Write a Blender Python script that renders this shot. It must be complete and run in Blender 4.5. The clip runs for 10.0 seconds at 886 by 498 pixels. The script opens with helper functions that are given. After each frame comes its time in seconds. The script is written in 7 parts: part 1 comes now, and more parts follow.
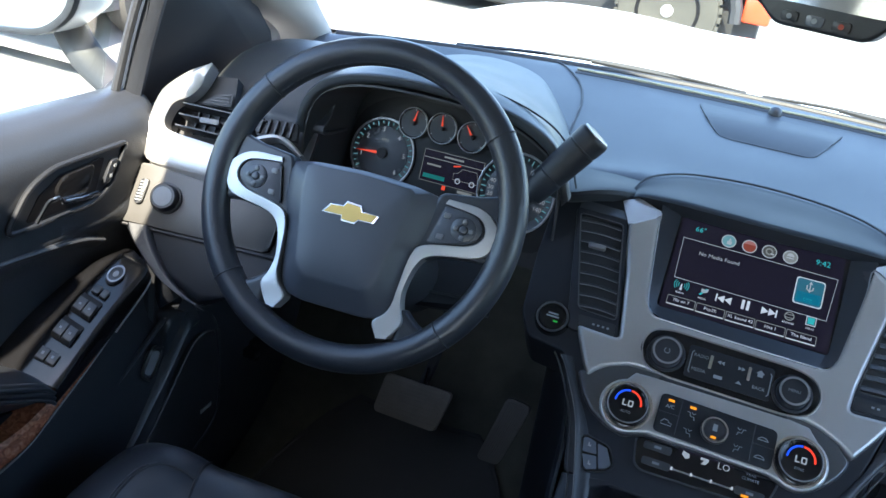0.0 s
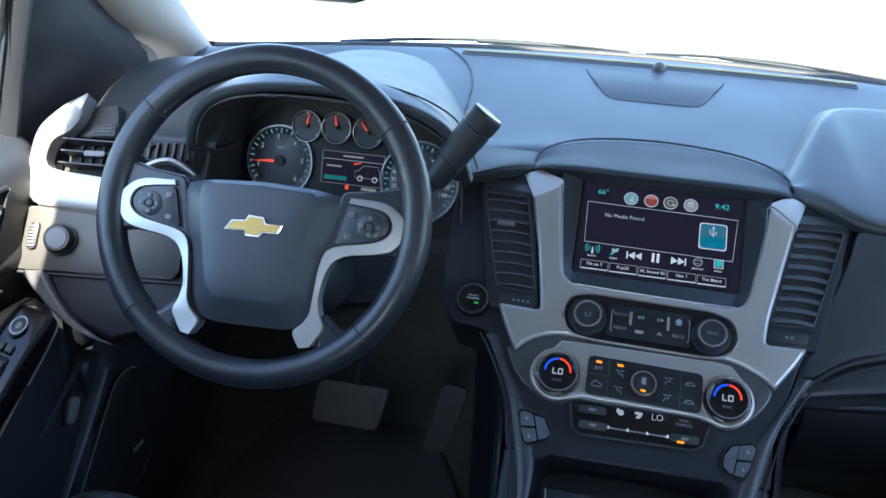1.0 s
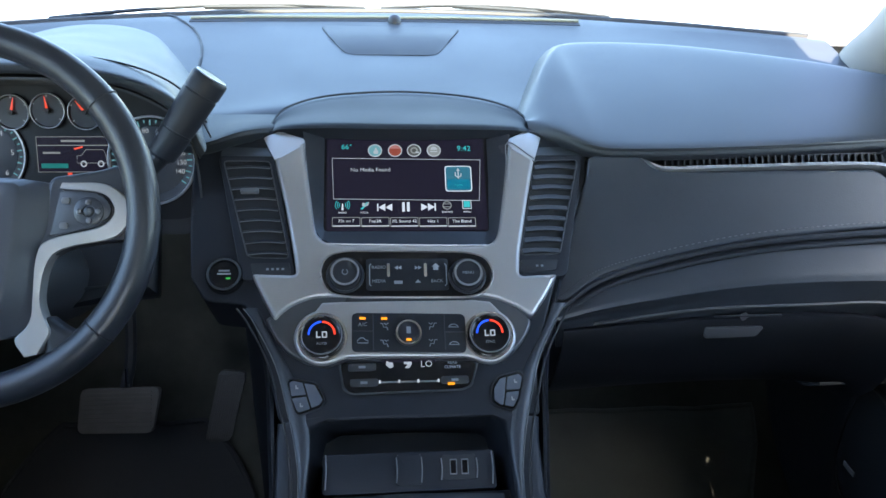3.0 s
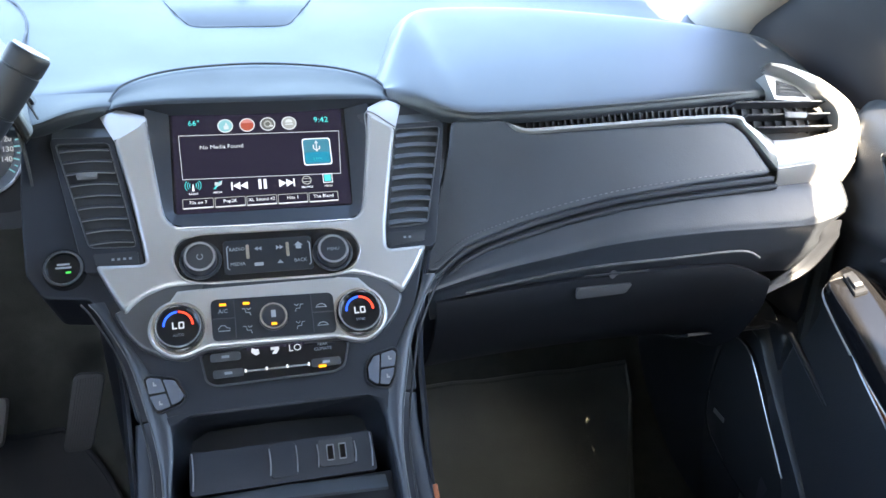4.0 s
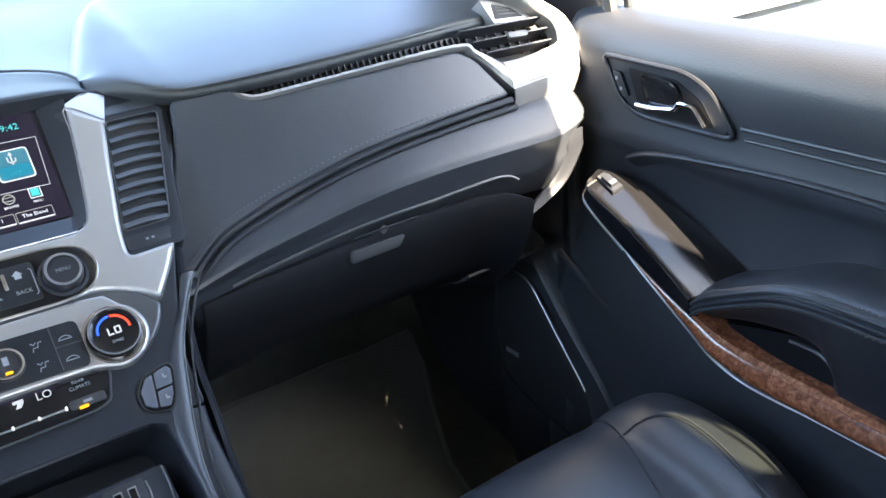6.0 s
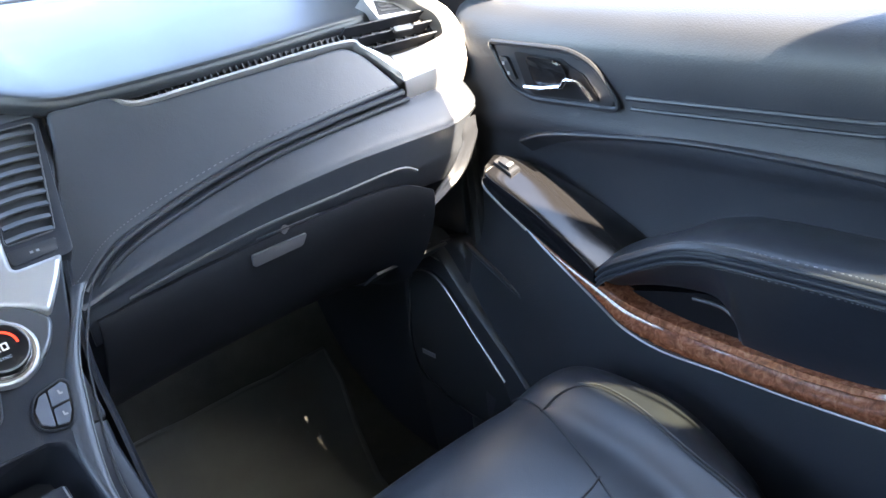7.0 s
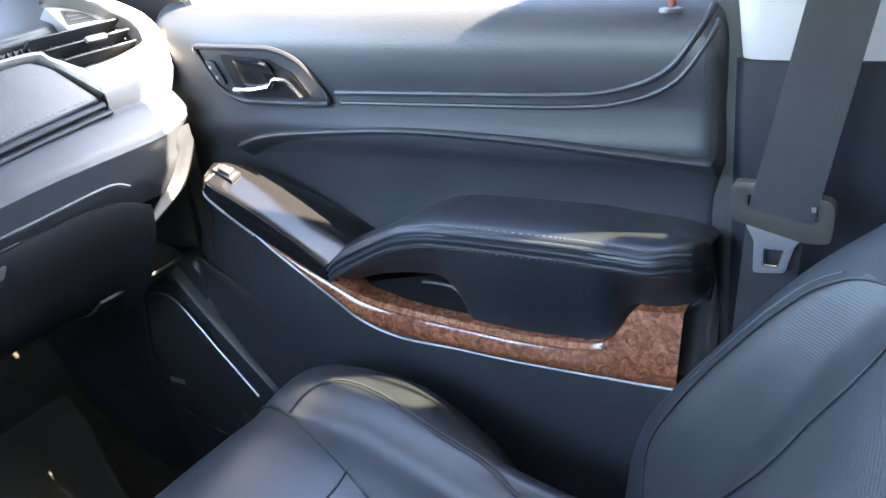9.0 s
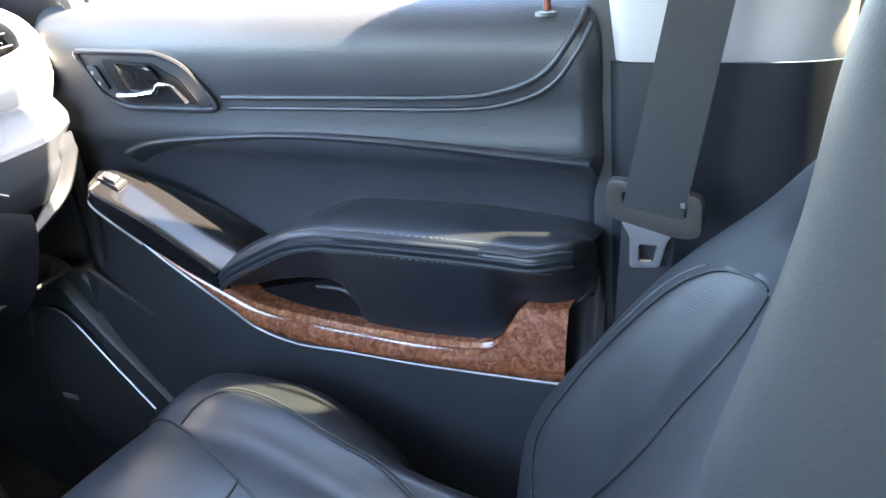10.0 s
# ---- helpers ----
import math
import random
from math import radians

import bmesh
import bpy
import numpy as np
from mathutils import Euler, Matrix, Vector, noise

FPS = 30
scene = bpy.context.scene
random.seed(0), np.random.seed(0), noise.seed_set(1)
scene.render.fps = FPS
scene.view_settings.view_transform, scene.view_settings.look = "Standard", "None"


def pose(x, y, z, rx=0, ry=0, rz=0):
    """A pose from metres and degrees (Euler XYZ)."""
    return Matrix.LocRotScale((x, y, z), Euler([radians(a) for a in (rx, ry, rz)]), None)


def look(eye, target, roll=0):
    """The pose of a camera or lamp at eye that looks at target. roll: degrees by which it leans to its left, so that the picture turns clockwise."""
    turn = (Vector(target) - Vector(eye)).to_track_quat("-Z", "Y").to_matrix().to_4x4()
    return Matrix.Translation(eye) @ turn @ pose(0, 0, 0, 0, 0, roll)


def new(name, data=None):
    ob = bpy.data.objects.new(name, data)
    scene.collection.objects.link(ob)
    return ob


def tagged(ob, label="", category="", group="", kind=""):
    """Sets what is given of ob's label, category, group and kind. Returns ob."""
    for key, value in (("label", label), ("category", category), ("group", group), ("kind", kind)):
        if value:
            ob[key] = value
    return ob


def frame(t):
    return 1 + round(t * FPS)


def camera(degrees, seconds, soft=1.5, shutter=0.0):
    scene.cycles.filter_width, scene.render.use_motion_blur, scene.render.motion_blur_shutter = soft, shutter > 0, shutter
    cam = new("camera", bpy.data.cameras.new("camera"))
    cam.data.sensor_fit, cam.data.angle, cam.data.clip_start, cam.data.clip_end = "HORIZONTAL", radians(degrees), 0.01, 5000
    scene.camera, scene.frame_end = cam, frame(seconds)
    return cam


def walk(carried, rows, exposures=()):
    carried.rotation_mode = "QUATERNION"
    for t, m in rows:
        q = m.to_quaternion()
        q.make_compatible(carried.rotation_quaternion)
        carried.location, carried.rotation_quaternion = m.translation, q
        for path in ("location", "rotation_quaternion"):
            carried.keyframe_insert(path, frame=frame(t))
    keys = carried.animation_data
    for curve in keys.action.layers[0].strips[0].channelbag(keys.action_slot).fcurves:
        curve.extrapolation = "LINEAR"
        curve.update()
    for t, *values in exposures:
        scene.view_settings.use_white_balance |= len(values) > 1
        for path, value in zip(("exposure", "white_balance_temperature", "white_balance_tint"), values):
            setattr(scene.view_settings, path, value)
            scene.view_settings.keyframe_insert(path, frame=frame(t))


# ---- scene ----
cam = camera(55.6, 10.0)
PATH = [
    (0, (-0.096, -0.887, 1.154), (-0.61, 0.87, 0.35), 9.4),
    (0.5, (-0.089, -0.882, 1.155), (-0.502, 0.898, 0.34), 5.9),
    (1, (-0.085, -0.88, 1.155), (-0.418, 0.921, 0.351), 3.1),
    (1.5, (-0.074, -0.871, 1.15), (-0.281, 0.929, 0.305), 1.0),
    (2, (-0.064, -0.87, 1.147), (-0.133, 0.942, 0.302), 0.6),
    (3.5, (-0.029, -0.841, 1.117), (0.267, 0.947, 0.271), 1.9),
    (4, (-0.022, -0.825, 1.104), (0.43, 0.915, 0.229), 1.8),
    (4.5, (-0.018, -0.803, 1.089), (0.577, 0.899, 0.223), 0.5),
    (5, (-0.016, -0.783, 1.071), (0.661, 0.885, 0.199), -1.9),
    (5.5, (-0.022, -0.773, 1.054), (0.782, 0.831, 0.171), -3.3),
    (5.7, (-0.024, -0.767, 1.042), (0.892, 0.778, 0.163), -2.9),
    (6.8, (-0.036, -0.78, 0.978), (1.09, 0.665, 0.175), -6.3),
    (7, (-0.034, -0.783, 0.969), (1.157, 0.612, 0.172), -6.3),
    (7.5, (-0.025, -0.79, 0.957), (1.271, 0.507, 0.159), -7.0),
    (8, (-0.011, -0.808, 0.943), (1.292, 0.497, 0.169), -8.9),
    (8.5, (-0.008, -0.812, 0.94), (1.442, 0.313, 0.144), -7.6),
    (9, (-0.002, -0.824, 0.938), (1.531, 0.171, 0.127), -6.7),
    (9.5, (0.006, -0.839, 0.936), (1.591, 0.068, 0.12), -6.0),
    (10, (0.009, -0.854, 0.935), (1.632, -0.023, 0.114), -5.8),
]
walk(cam, [(r[0], look(*r[1:])) for r in PATH], exposures=[(0.0, 3.34, 6200, 12), (1.0, 3.41, 6000, 11), (2.0, 3.61, 6450, 12), (3.4, 3.79, 6550, 12), (4.0, 4.62, 6980, 15), (4.5, 4.71, 7000, 15), (5.5, 4.54, 7200, 16), (7.0, 4.85, 6950, 17), (8.5, 5.39, 7000, 17), (10.0, 5.39, 7150, 17)])

# ---- light ----
SUN_FROM = Vector((0.110, -0.640, 0.763)).normalized()
world = bpy.data.worlds.new("sky")
scene.world = world
world.use_nodes = True
wn, wl = world.node_tree.nodes, world.node_tree.links
sky = wn.new("ShaderNodeTexSky")
sky.sky_type, sky.sun_disc = "NISHITA", False
sky.sun_elevation = math.asin(SUN_FROM.z)
sky.sun_rotation = math.atan2(SUN_FROM.x, SUN_FROM.y)
wl.new(sky.outputs[0], wn["Background"].inputs[0])
wn["Background"].inputs[1].default_value = 0.15
sun = new("sun", bpy.data.lights.new("sun", "SUN"))
sun.data.energy, sun.data.angle, sun.data.color = 3.1, radians(0.6), (1.0, 0.89, 0.68)
sun.matrix_basis = look(SUN_FROM * 30, (0, 0, 0))

from mathutils import geometry


# ---- builders ----
def mat(name, base, rough=0.5, metal=0.0, var=0.2, scale=9.0, grain=0.0, grain_scale=700.0, coat=0.0, spec=0.5, stretch=(1, 1, 1), cells=False, wrinkle=0.0):
    """A surface with two scales of variation: broad unevenness and a fine grain with relief."""
    m = bpy.data.materials.new(name)
    m.use_nodes = True
    n, l = m.node_tree.nodes, m.node_tree.links
    b = n["Principled BSDF"]
    co = n.new("ShaderNodeTexCoord")
    mp = n.new("ShaderNodeMapping")
    mp.inputs["Scale"].default_value = stretch
    l.new(co.outputs["Object"], mp.inputs["Vector"])
    broad = n.new("ShaderNodeTexNoise")
    broad.inputs["Scale"].default_value, broad.inputs["Detail"].default_value = scale, 5
    l.new(mp.outputs[0], broad.inputs["Vector"])
    ramp = n.new("ShaderNodeMixRGB")
    ramp.inputs[1].default_value = (*[c * (1 - var) for c in base], 1)
    ramp.inputs[2].default_value = (*[min(1, c * (1 + var)) for c in base], 1)
    l.new(broad.outputs[0], ramp.inputs[0])
    l.new(ramp.outputs[0], b.inputs["Base Color"])
    rr = n.new("ShaderNodeMapRange")
    rr.inputs["To Min"].default_value, rr.inputs["To Max"].default_value = max(0.02, rough - 0.08), min(1, rough + 0.08)
    l.new(broad.outputs[0], rr.inputs["Value"])
    l.new(rr.outputs[0], b.inputs["Roughness"])
    b.inputs["Metallic"].default_value = metal
    b.inputs["Specular IOR Level"].default_value = spec
    b.inputs["Coat Weight"].default_value = coat
    b.inputs["Coat Roughness"].default_value = 0.06
    if grain:
        if cells:
            fine = n.new("ShaderNodeTexVoronoi")
        else:
            fine = n.new("ShaderNodeTexNoise")
            fine.inputs["Detail"].default_value = 3
        fine.inputs["Scale"].default_value = grain_scale
        l.new(mp.outputs[0], fine.inputs["Vector"])
        bump = n.new("ShaderNodeBump")
        bump.inputs["Strength"].default_value, bump.inputs["Distance"].default_value = grain, 0.0006
        l.new(fine.outputs[0], bump.inputs["Height"])
        l.new(bump.outputs[0], b.inputs["Normal"])
        if wrinkle:
            soft = n.new("ShaderNodeTexNoise")
            soft.inputs["Scale"].default_value, soft.inputs["Detail"].default_value, soft.inputs["Distortion"].default_value = 38, 4, 0.6
            l.new(mp.outputs[0], soft.inputs["Vector"])
            fold = n.new("ShaderNodeBump")
            fold.inputs["Strength"].default_value, fold.inputs["Distance"].default_value = wrinkle, 0.004
            l.new(soft.outputs[0], fold.inputs["Height"])
            l.new(fold.outputs[0], bump.inputs["Normal"])
    return m


def glow(name, colour, strength):
    m = bpy.data.materials.new(name)
    m.use_nodes = True
    b = m.node_tree.nodes["Principled BSDF"]
    b.inputs["Base Color"].default_value = (*[c * 0.3 for c in colour], 1)
    b.inputs["Roughness"].default_value, b.inputs["Specular IOR Level"].default_value = 0.2, 0.2
    b.inputs["Emission Color"].default_value = (*colour, 1)
    b.inputs["Emission Strength"].default_value = strength * 0.085
    return m


def pane_mat(name, tint=(0.93, 0.97, 0.95)):
    m = bpy.data.materials.new(name)
    m.use_nodes = True
    n, l = m.node_tree.nodes, m.node_tree.links
    n.remove(n["Principled BSDF"])
    clear, gloss, mix = n.new("ShaderNodeBsdfTransparent"), n.new("ShaderNodeBsdfGlossy"), n.new("ShaderNodeMixShader")
    clear.inputs[0].default_value = (*tint, 1)
    gloss.inputs["Roughness"].default_value = 0.01
    mix.inputs[0].default_value = 0.03
    l.new(clear.outputs[0], mix.inputs[1])
    l.new(gloss.outputs[0], mix.inputs[2])
    l.new(mix.outputs[0], n["Material Output"].inputs[0])
    return m


def thing(name, label, category, base=(0, 0, 0), group="", kind=""):
    ob = new(name)
    ob.empty_display_size = 0.05
    ob.matrix_basis = Matrix.Translation(base)
    return tagged(ob, label, category, group, kind)


def mesh_of(name, bm, material, angle=40):
    bmesh.ops.recalc_face_normals(bm, faces=bm.faces)
    me = bpy.data.meshes.new(name)
    bm.to_mesh(me)
    bm.free()
    me.materials.append(material)
    me.polygons.foreach_set("use_smooth", [True] * len(me.polygons))
    me.set_sharp_from_angle(angle=radians(angle))
    return me


def part(name, bm, material, parent, label="", angle=40):
    ob = new(name, mesh_of(name, bm, material, angle))
    ob.parent = parent
    ob.matrix_parent_inverse = parent.matrix_basis.inverted()
    return tagged(ob, label)


def setting(name, bm, material, label, category, angle=40):
    return tagged(new(name, mesh_of(name, bm, material, angle)), label, category, kind="structure")


def cr(pts, k):
    """A smooth curve through the points, k steps from one to the next."""
    p = np.array(pts, float)
    if len(p) < 3 or k < 2:
        return np.concatenate([np.linspace(p[i], p[i + 1], k, endpoint=False) for i in range(len(p) - 1)] + [p[-1:]])
    q = np.concatenate([[2 * p[0] - p[1]], p, [2 * p[-1] - p[-2]]])
    out = []
    for i in range(1, len(q) - 2):
        a, b, c, d = q[i - 1:i + 3]
        for s in np.arange(k) / k:
            out.append(0.5 * (2 * b + (c - a) * s + (2 * a - 5 * b + 4 * c - d) * s * s + (3 * b - a - 3 * c + d) * s ** 3))
    return np.array(out + [p[-1]])


def surface(stations, across, along):
    """Points of a smooth sheet through station curves."""
    lines = np.array([cr(s, along) for s in stations])
    return np.array([cr(lines[:, j], across) for j in range(lines.shape[1])]).transpose(1, 0, 2)


def sheet(g, thick=0.0, loop_u=False, loop_v=False, cap=False):
    bm = bmesh.new()
    v = [[bm.verts.new(p) for p in row] for row in g]
    nu, nv = len(v), len(v[0])
    for i in range(nu - (not loop_u)):
        for j in range(nv - (not loop_v)):
            bm.faces.new((v[i][j], v[(i + 1) % nu][j], v[(i + 1) % nu][(j + 1) % nv], v[i][(j + 1) % nv]))
    if cap and loop_v:
        bm.faces.new(v[0])
        bm.faces.new(v[-1])
    if thick:
        bmesh.ops.recalc_face_normals(bm, faces=bm.faces)
        bmesh.ops.solidify(bm, geom=bm.faces[:], thickness=thick)
    return bm


def rpoly(pts, r, k=4):
    """A polygon with rounded corners."""
    out, n = [], len(pts)
    for i in range(n):
        a, b, c = (np.array(pts[j % n], float) for j in (i - 1, i, i + 1))
        u, w = a - b, c - b
        lu, lw = np.linalg.norm(u), np.linalg.norm(w)
        d = min(r, lu * 0.45, lw * 0.45)
        p, q = b + u / lu * d, b + w / lw * d
        for s in np.linspace(0, 1, k + 1):
            out.append(tuple((1 - s) ** 2 * p + 2 * s * (1 - s) * b + s * s * q))
    return out


def rect(cx, cy, w, h):
    return [(cx - w / 2, cy - h / 2), (cx + w / 2, cy - h / 2), (cx + w / 2, cy + h / 2), (cx - w / 2, cy + h / 2)]


def prism(poly, place, d0, d1, bevel=0.0015, seg=2):
    """A plate of that outline between two depths, its upper rim rounded."""
    bm = bmesh.new()
    lo = [bm.verts.new(place(a, b, d0)) for a, b in poly]
    hi = [bm.verts.new(place(a, b, d1)) for a, b in poly]
    n = len(poly)
    bm.faces.new(lo[::-1])
    top = bm.faces.new(hi)
    for i in range(n):
        bm.faces.new((lo[i], lo[(i + 1) % n], hi[(i + 1) % n], hi[i]))
    if bevel:
        bmesh.ops.bevel(bm, geom=list(top.edges), offset=bevel, segments=seg, profile=0.6, affect="EDGES", clamp_overlap=True)
    return bm


def plate(poly, place, d0, d1, soft=0.004):
    """A plate of any outline whose upper rim is rounded off by inset outlines."""
    p = np.array(poly, float)
    area = 0.5 * np.sum(p[:, 0] * np.roll(p[:, 1], -1) - np.roll(p[:, 0], -1) * p[:, 1])
    if area < 0:
        p = p[::-1]
    e = np.roll(p, -1, 0) - p
    e /= np.linalg.norm(e, axis=1)[:, None]
    nrm = np.stack([-e[:, 1], e[:, 0]], 1)
    prev = np.roll(nrm, 1, 0)
    inset = (nrm + prev) / np.maximum(1 + np.sum(nrm * prev, 1), 0.4)[:, None]
    steps = [(0, d0), (0, d1 - soft)] + [(soft * (1 - math.cos(a)), d1 - soft * (1 - math.sin(a))) for a in (0.4, 0.8, 1.2, math.pi / 2)] + [(soft + 0.0006, d1)]
    bm = bmesh.new()
    rows = [[bm.verts.new(place(*(q + i * o), d)) for q, i in zip(p, inset)] for o, d in steps]
    n = len(p)
    for a, b in zip(rows, rows[1:]):
        for i in range(n):
            bm.faces.new((a[i], a[(i + 1) % n], b[(i + 1) % n], b[i]))
    flat = [Vector(q + i * (soft + 0.0006)) for q, i in zip(p, inset)]
    out = geometry.delaunay_2d_cdt(flat, [], [list(range(n))], 1, 1e-7)
    top = {}
    for f in out[2]:
        v = []
        for k in f:
            src = out[3][k]
            if src:
                v.append(rows[-1][src[0]])
            else:
                if k not in top:
                    top[k] = bm.verts.new(place(*out[0][k], d1))
                v.append(top[k])
        if len(set(v)) == 3 and not bm.faces.get(v):
            bm.faces.new(v)
    return bm


def ring(outer, inner, place, d0, d1, bevel=0.0):
    """A plate with a hole: outlines of the same number of points."""
    bm = bmesh.new()
    n = len(outer)
    v = [[bm.verts.new(place(a, b, d)) for a, b in o] for o, d in ((outer, d0), (outer, d1), (inner, d1), (inner, d0))]
    for k in range(4):
        for i in range(n):
            bm.faces.new((v[k][i], v[k][(i + 1) % n], v[(k + 1) % 4][(i + 1) % n], v[(k + 1) % 4][i]))
    if bevel:
        e = [bm.edges.get((v[k][i], v[k][(i + 1) % n])) for k in (1, 2) for i in range(n)]
        bmesh.ops.bevel(bm, geom=e, offset=bevel, segments=2, profile=0.6, affect="EDGES", clamp_overlap=True)
    return bm


def tube(path, r, n=8, loop=False, k=1, squash=1.0, taper=None):
    """A round bar along a path, smoothed with k steps a point."""
    p = np.array(path, float) if k < 2 else (cr(list(path) + [path[0]], k)[:-1] if loop else cr(path, k))
    m = len(p)
    bm = bmesh.new()
    rows, last = [], None
    for i in range(m):
        t = p[(i + 1) % m] - p[i - 1] if loop else p[min(i + 1, m - 1)] - p[max(i - 1, 0)]
        t = Vector(t).normalized()
        a = last - t * last.dot(t) if last else t.orthogonal()
        if a.length < 1e-6:
            a = t.orthogonal()
        a.normalize()
        last = a
        b = t.cross(a)
        rad = r * (taper(i / (m - 1)) if taper else 1)
        rows.append([bm.verts.new(Vector(p[i]) + a * math.cos(s) * rad + b * math.sin(s) * rad * squash) for s in np.arange(n) * 2 * math.pi / n])
    for i in range(m if loop else m - 1):
        for j in range(n):
            bm.faces.new((rows[i][j], rows[(i + 1) % m][j], rows[(i + 1) % m][(j + 1) % n], rows[i][(j + 1) % n]))
    if not loop:
        bm.faces.new(rows[0][::-1])
        bm.faces.new(rows[-1])
    return bm


def lathe(profile, m, n=32, squash=1.0):
    """Turned shape: radii and heights about the z axis of m."""
    bm = bmesh.new()
    rows = []
    for r, h in profile:
        rows.append([bm.verts.new(m @ Vector((r * math.cos(s), squash * r * math.sin(s), h))) for s in np.arange(n) * 2 * math.pi / n])
    for i in range(len(rows) - 1):
        for j in range(n):
            bm.faces.new((rows[i][j], rows[i][(j + 1) % n], rows[i + 1][(j + 1) % n], rows[i + 1][j]))
    bm.faces.new(rows[0][::-1])
    bm.faces.new(rows[-1])
    return bm


def block(lo, hi, bevel=0.004):
    bm = bmesh.new()
    bmesh.ops.create_cube(bm, size=1)
    for v in bm.verts:
        v.co = [(lo[i] + hi[i]) / 2 + v.co[i] * (hi[i] - lo[i]) for i in range(3)]
    if bevel:
        bmesh.ops.bevel(bm, geom=bm.edges[:], offset=bevel, segments=2, profile=0.5, affect="EDGES")
    return bm


def joined(*bms):
    bm = bmesh.new()
    for b in bms:
        me = bpy.data.meshes.new("tmp")
        b.to_mesh(me)
        b.free()
        bm.from_mesh(me)
        bpy.data.meshes.remove(me)
    return bm


def letters(text, m, size, material, parent, name="lettering", depth=0.0002):
    c = bpy.data.curves.new("tmp", "FONT")
    c.body, c.size, c.extrude, c.align_x, c.align_y, c.resolution_u = text, size, depth, "CENTER", "CENTER", 2
    ob = bpy.data.objects.new("tmp", c)
    scene.collection.objects.link(ob)
    me = bpy.data.meshes.new_from_object(ob.evaluated_get(bpy.context.evaluated_depsgraph_get()))
    bpy.data.objects.remove(ob)
    bpy.data.curves.remove(c)
    bm = bmesh.new()
    bm.from_mesh(me)
    bpy.data.meshes.remove(me)
    bmesh.ops.transform(bm, matrix=m, verts=bm.verts)
    return part(name, bm, material, parent)


# ---- materials ----
VINYL = mat("black_vinyl", (0.029, 0.032, 0.039), 0.42, var=0.15, grain=0.22, grain_scale=520, cells=True)
DASH = mat("dash_soft_black", (0.036, 0.041, 0.047), 0.45, var=0.12, grain=0.15, grain_scale=1100, cells=True)
LEATHER = mat("black_leather", (0.0215, 0.0245, 0.031), 0.36, var=0.2, scale=14, grain=0.10, grain_scale=650, cells=True, wrinkle=0.10)
PANEL_LEATHER = mat("dash_leather", (0.036, 0.041, 0.050), 0.38, var=0.25, scale=10, grain=0.12, grain_scale=650, cells=True, wrinkle=0.09)
SOFT_LEATHER = mat("soft_black_leather", (0.019, 0.0225, 0.027), 0.58, var=0.2, scale=14, grain=0.10, grain_scale=650, cells=True, spec=0.28)
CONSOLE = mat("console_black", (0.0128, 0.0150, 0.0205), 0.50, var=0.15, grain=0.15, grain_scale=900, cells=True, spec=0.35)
PLASTIC = mat("black_plastic", (0.020, 0.022, 0.027), 0.38, var=0.2, grain=0.1)
DARK = mat("matt_black_plastic", (0.022, 0.023, 0.026), 0.6, var=0.2)
GLOSSY = mat("gloss_black", (0.008, 0.008, 0.009), 0.12, var=0.1, coat=0.08, spec=0.3)
SILVER = mat("satin_silver", (0.43, 0.427, 0.425), 0.40, metal=0.72, var=0.06, grain=0.08, grain_scale=900, stretch=(1, 0.2, 1))
CHROME = mat("chrome", (0.75, 0.75, 0.76), 0.12, metal=1.0, var=0.04)
GOLD = mat("gold_enamel", (0.62, 0.42, 0.13), 0.3, metal=0.5, var=0.1)
STITCH = mat("grey_thread", (0.15, 0.155, 0.16), 0.8, var=0.2)
CARPET = mat("dark_carpet", (0.075, 0.075, 0.062), 0.95, var=0.35, scale=30, grain=1.0, grain_scale=500, spec=0.1)
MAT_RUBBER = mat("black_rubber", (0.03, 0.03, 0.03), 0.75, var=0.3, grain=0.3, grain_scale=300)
TRIM_GREY = mat("light_grey_trim", (0.40, 0.395, 0.40), 0.7, var=0.05, grain=0.3, grain_scale=900)
PILLAR_WARM = mat("warm_grey_trim", (0.36, 0.345, 0.32), 0.7, var=0.06, grain=0.3, grain_scale=900)
# Pale olive that paints the sunlit inner edge of the defroster slot.
SLOT_SUNLIT = mat("olive_grey_trim", (0.30, 0.29, 0.19), 0.5, var=0.1)
HEADLINER = mat("grey_headliner", (0.42, 0.41, 0.40), 0.9, var=0.06, grain=0.5, grain_scale=900)
WEBBING = mat("belt_webbing", (0.036, 0.037, 0.042), 0.7, var=0.08, grain=0.5, grain_scale=900)
PAINT = mat("white_paint", (0.80, 0.80, 0.80), 0.25, var=0.02, coat=0.6)
RUBBER = mat("tyre_rubber", (0.045, 0.043, 0.036), 0.85, var=0.3, grain=0.5, grain_scale=120)
RED = mat("red_paint", (0.55, 0.06, 0.02), 0.3, var=0.1, coat=0.5)
GROUND = mat("pale_concrete", (0.36, 0.355, 0.34), 0.9, var=0.2, scale=1.5, grain=0.6, grain_scale=60)
GLASS = pane_mat("clear_glass")
PRIVACY = pane_mat("privacy_glass", (0.54, 0.56, 0.50))
MIRROR = mat("mirror_silver", (0.85, 0.87, 0.88), 0.02, metal=1.0, var=0.01)
ICON = mat("printed_grey", (0.24, 0.255, 0.27), 0.6, var=0.05)
RED_NEEDLE = glow("needle_red", (1.0, 0.10, 0.05), 0.8)
WHITE_GLOW = glow("lit_white", (0.9, 0.95, 1.0), 0.46)
RIM_GREY = mat("satin_grey_rim", (0.30, 0.30, 0.31), 0.3, metal=0.6, var=0.05)
SCREEN = glow("screen_dark", (0.0115, 0.0105, 0.020), 1.0)
TEAL = glow("lit_teal", (0.05, 0.55, 0.55), 0.6)
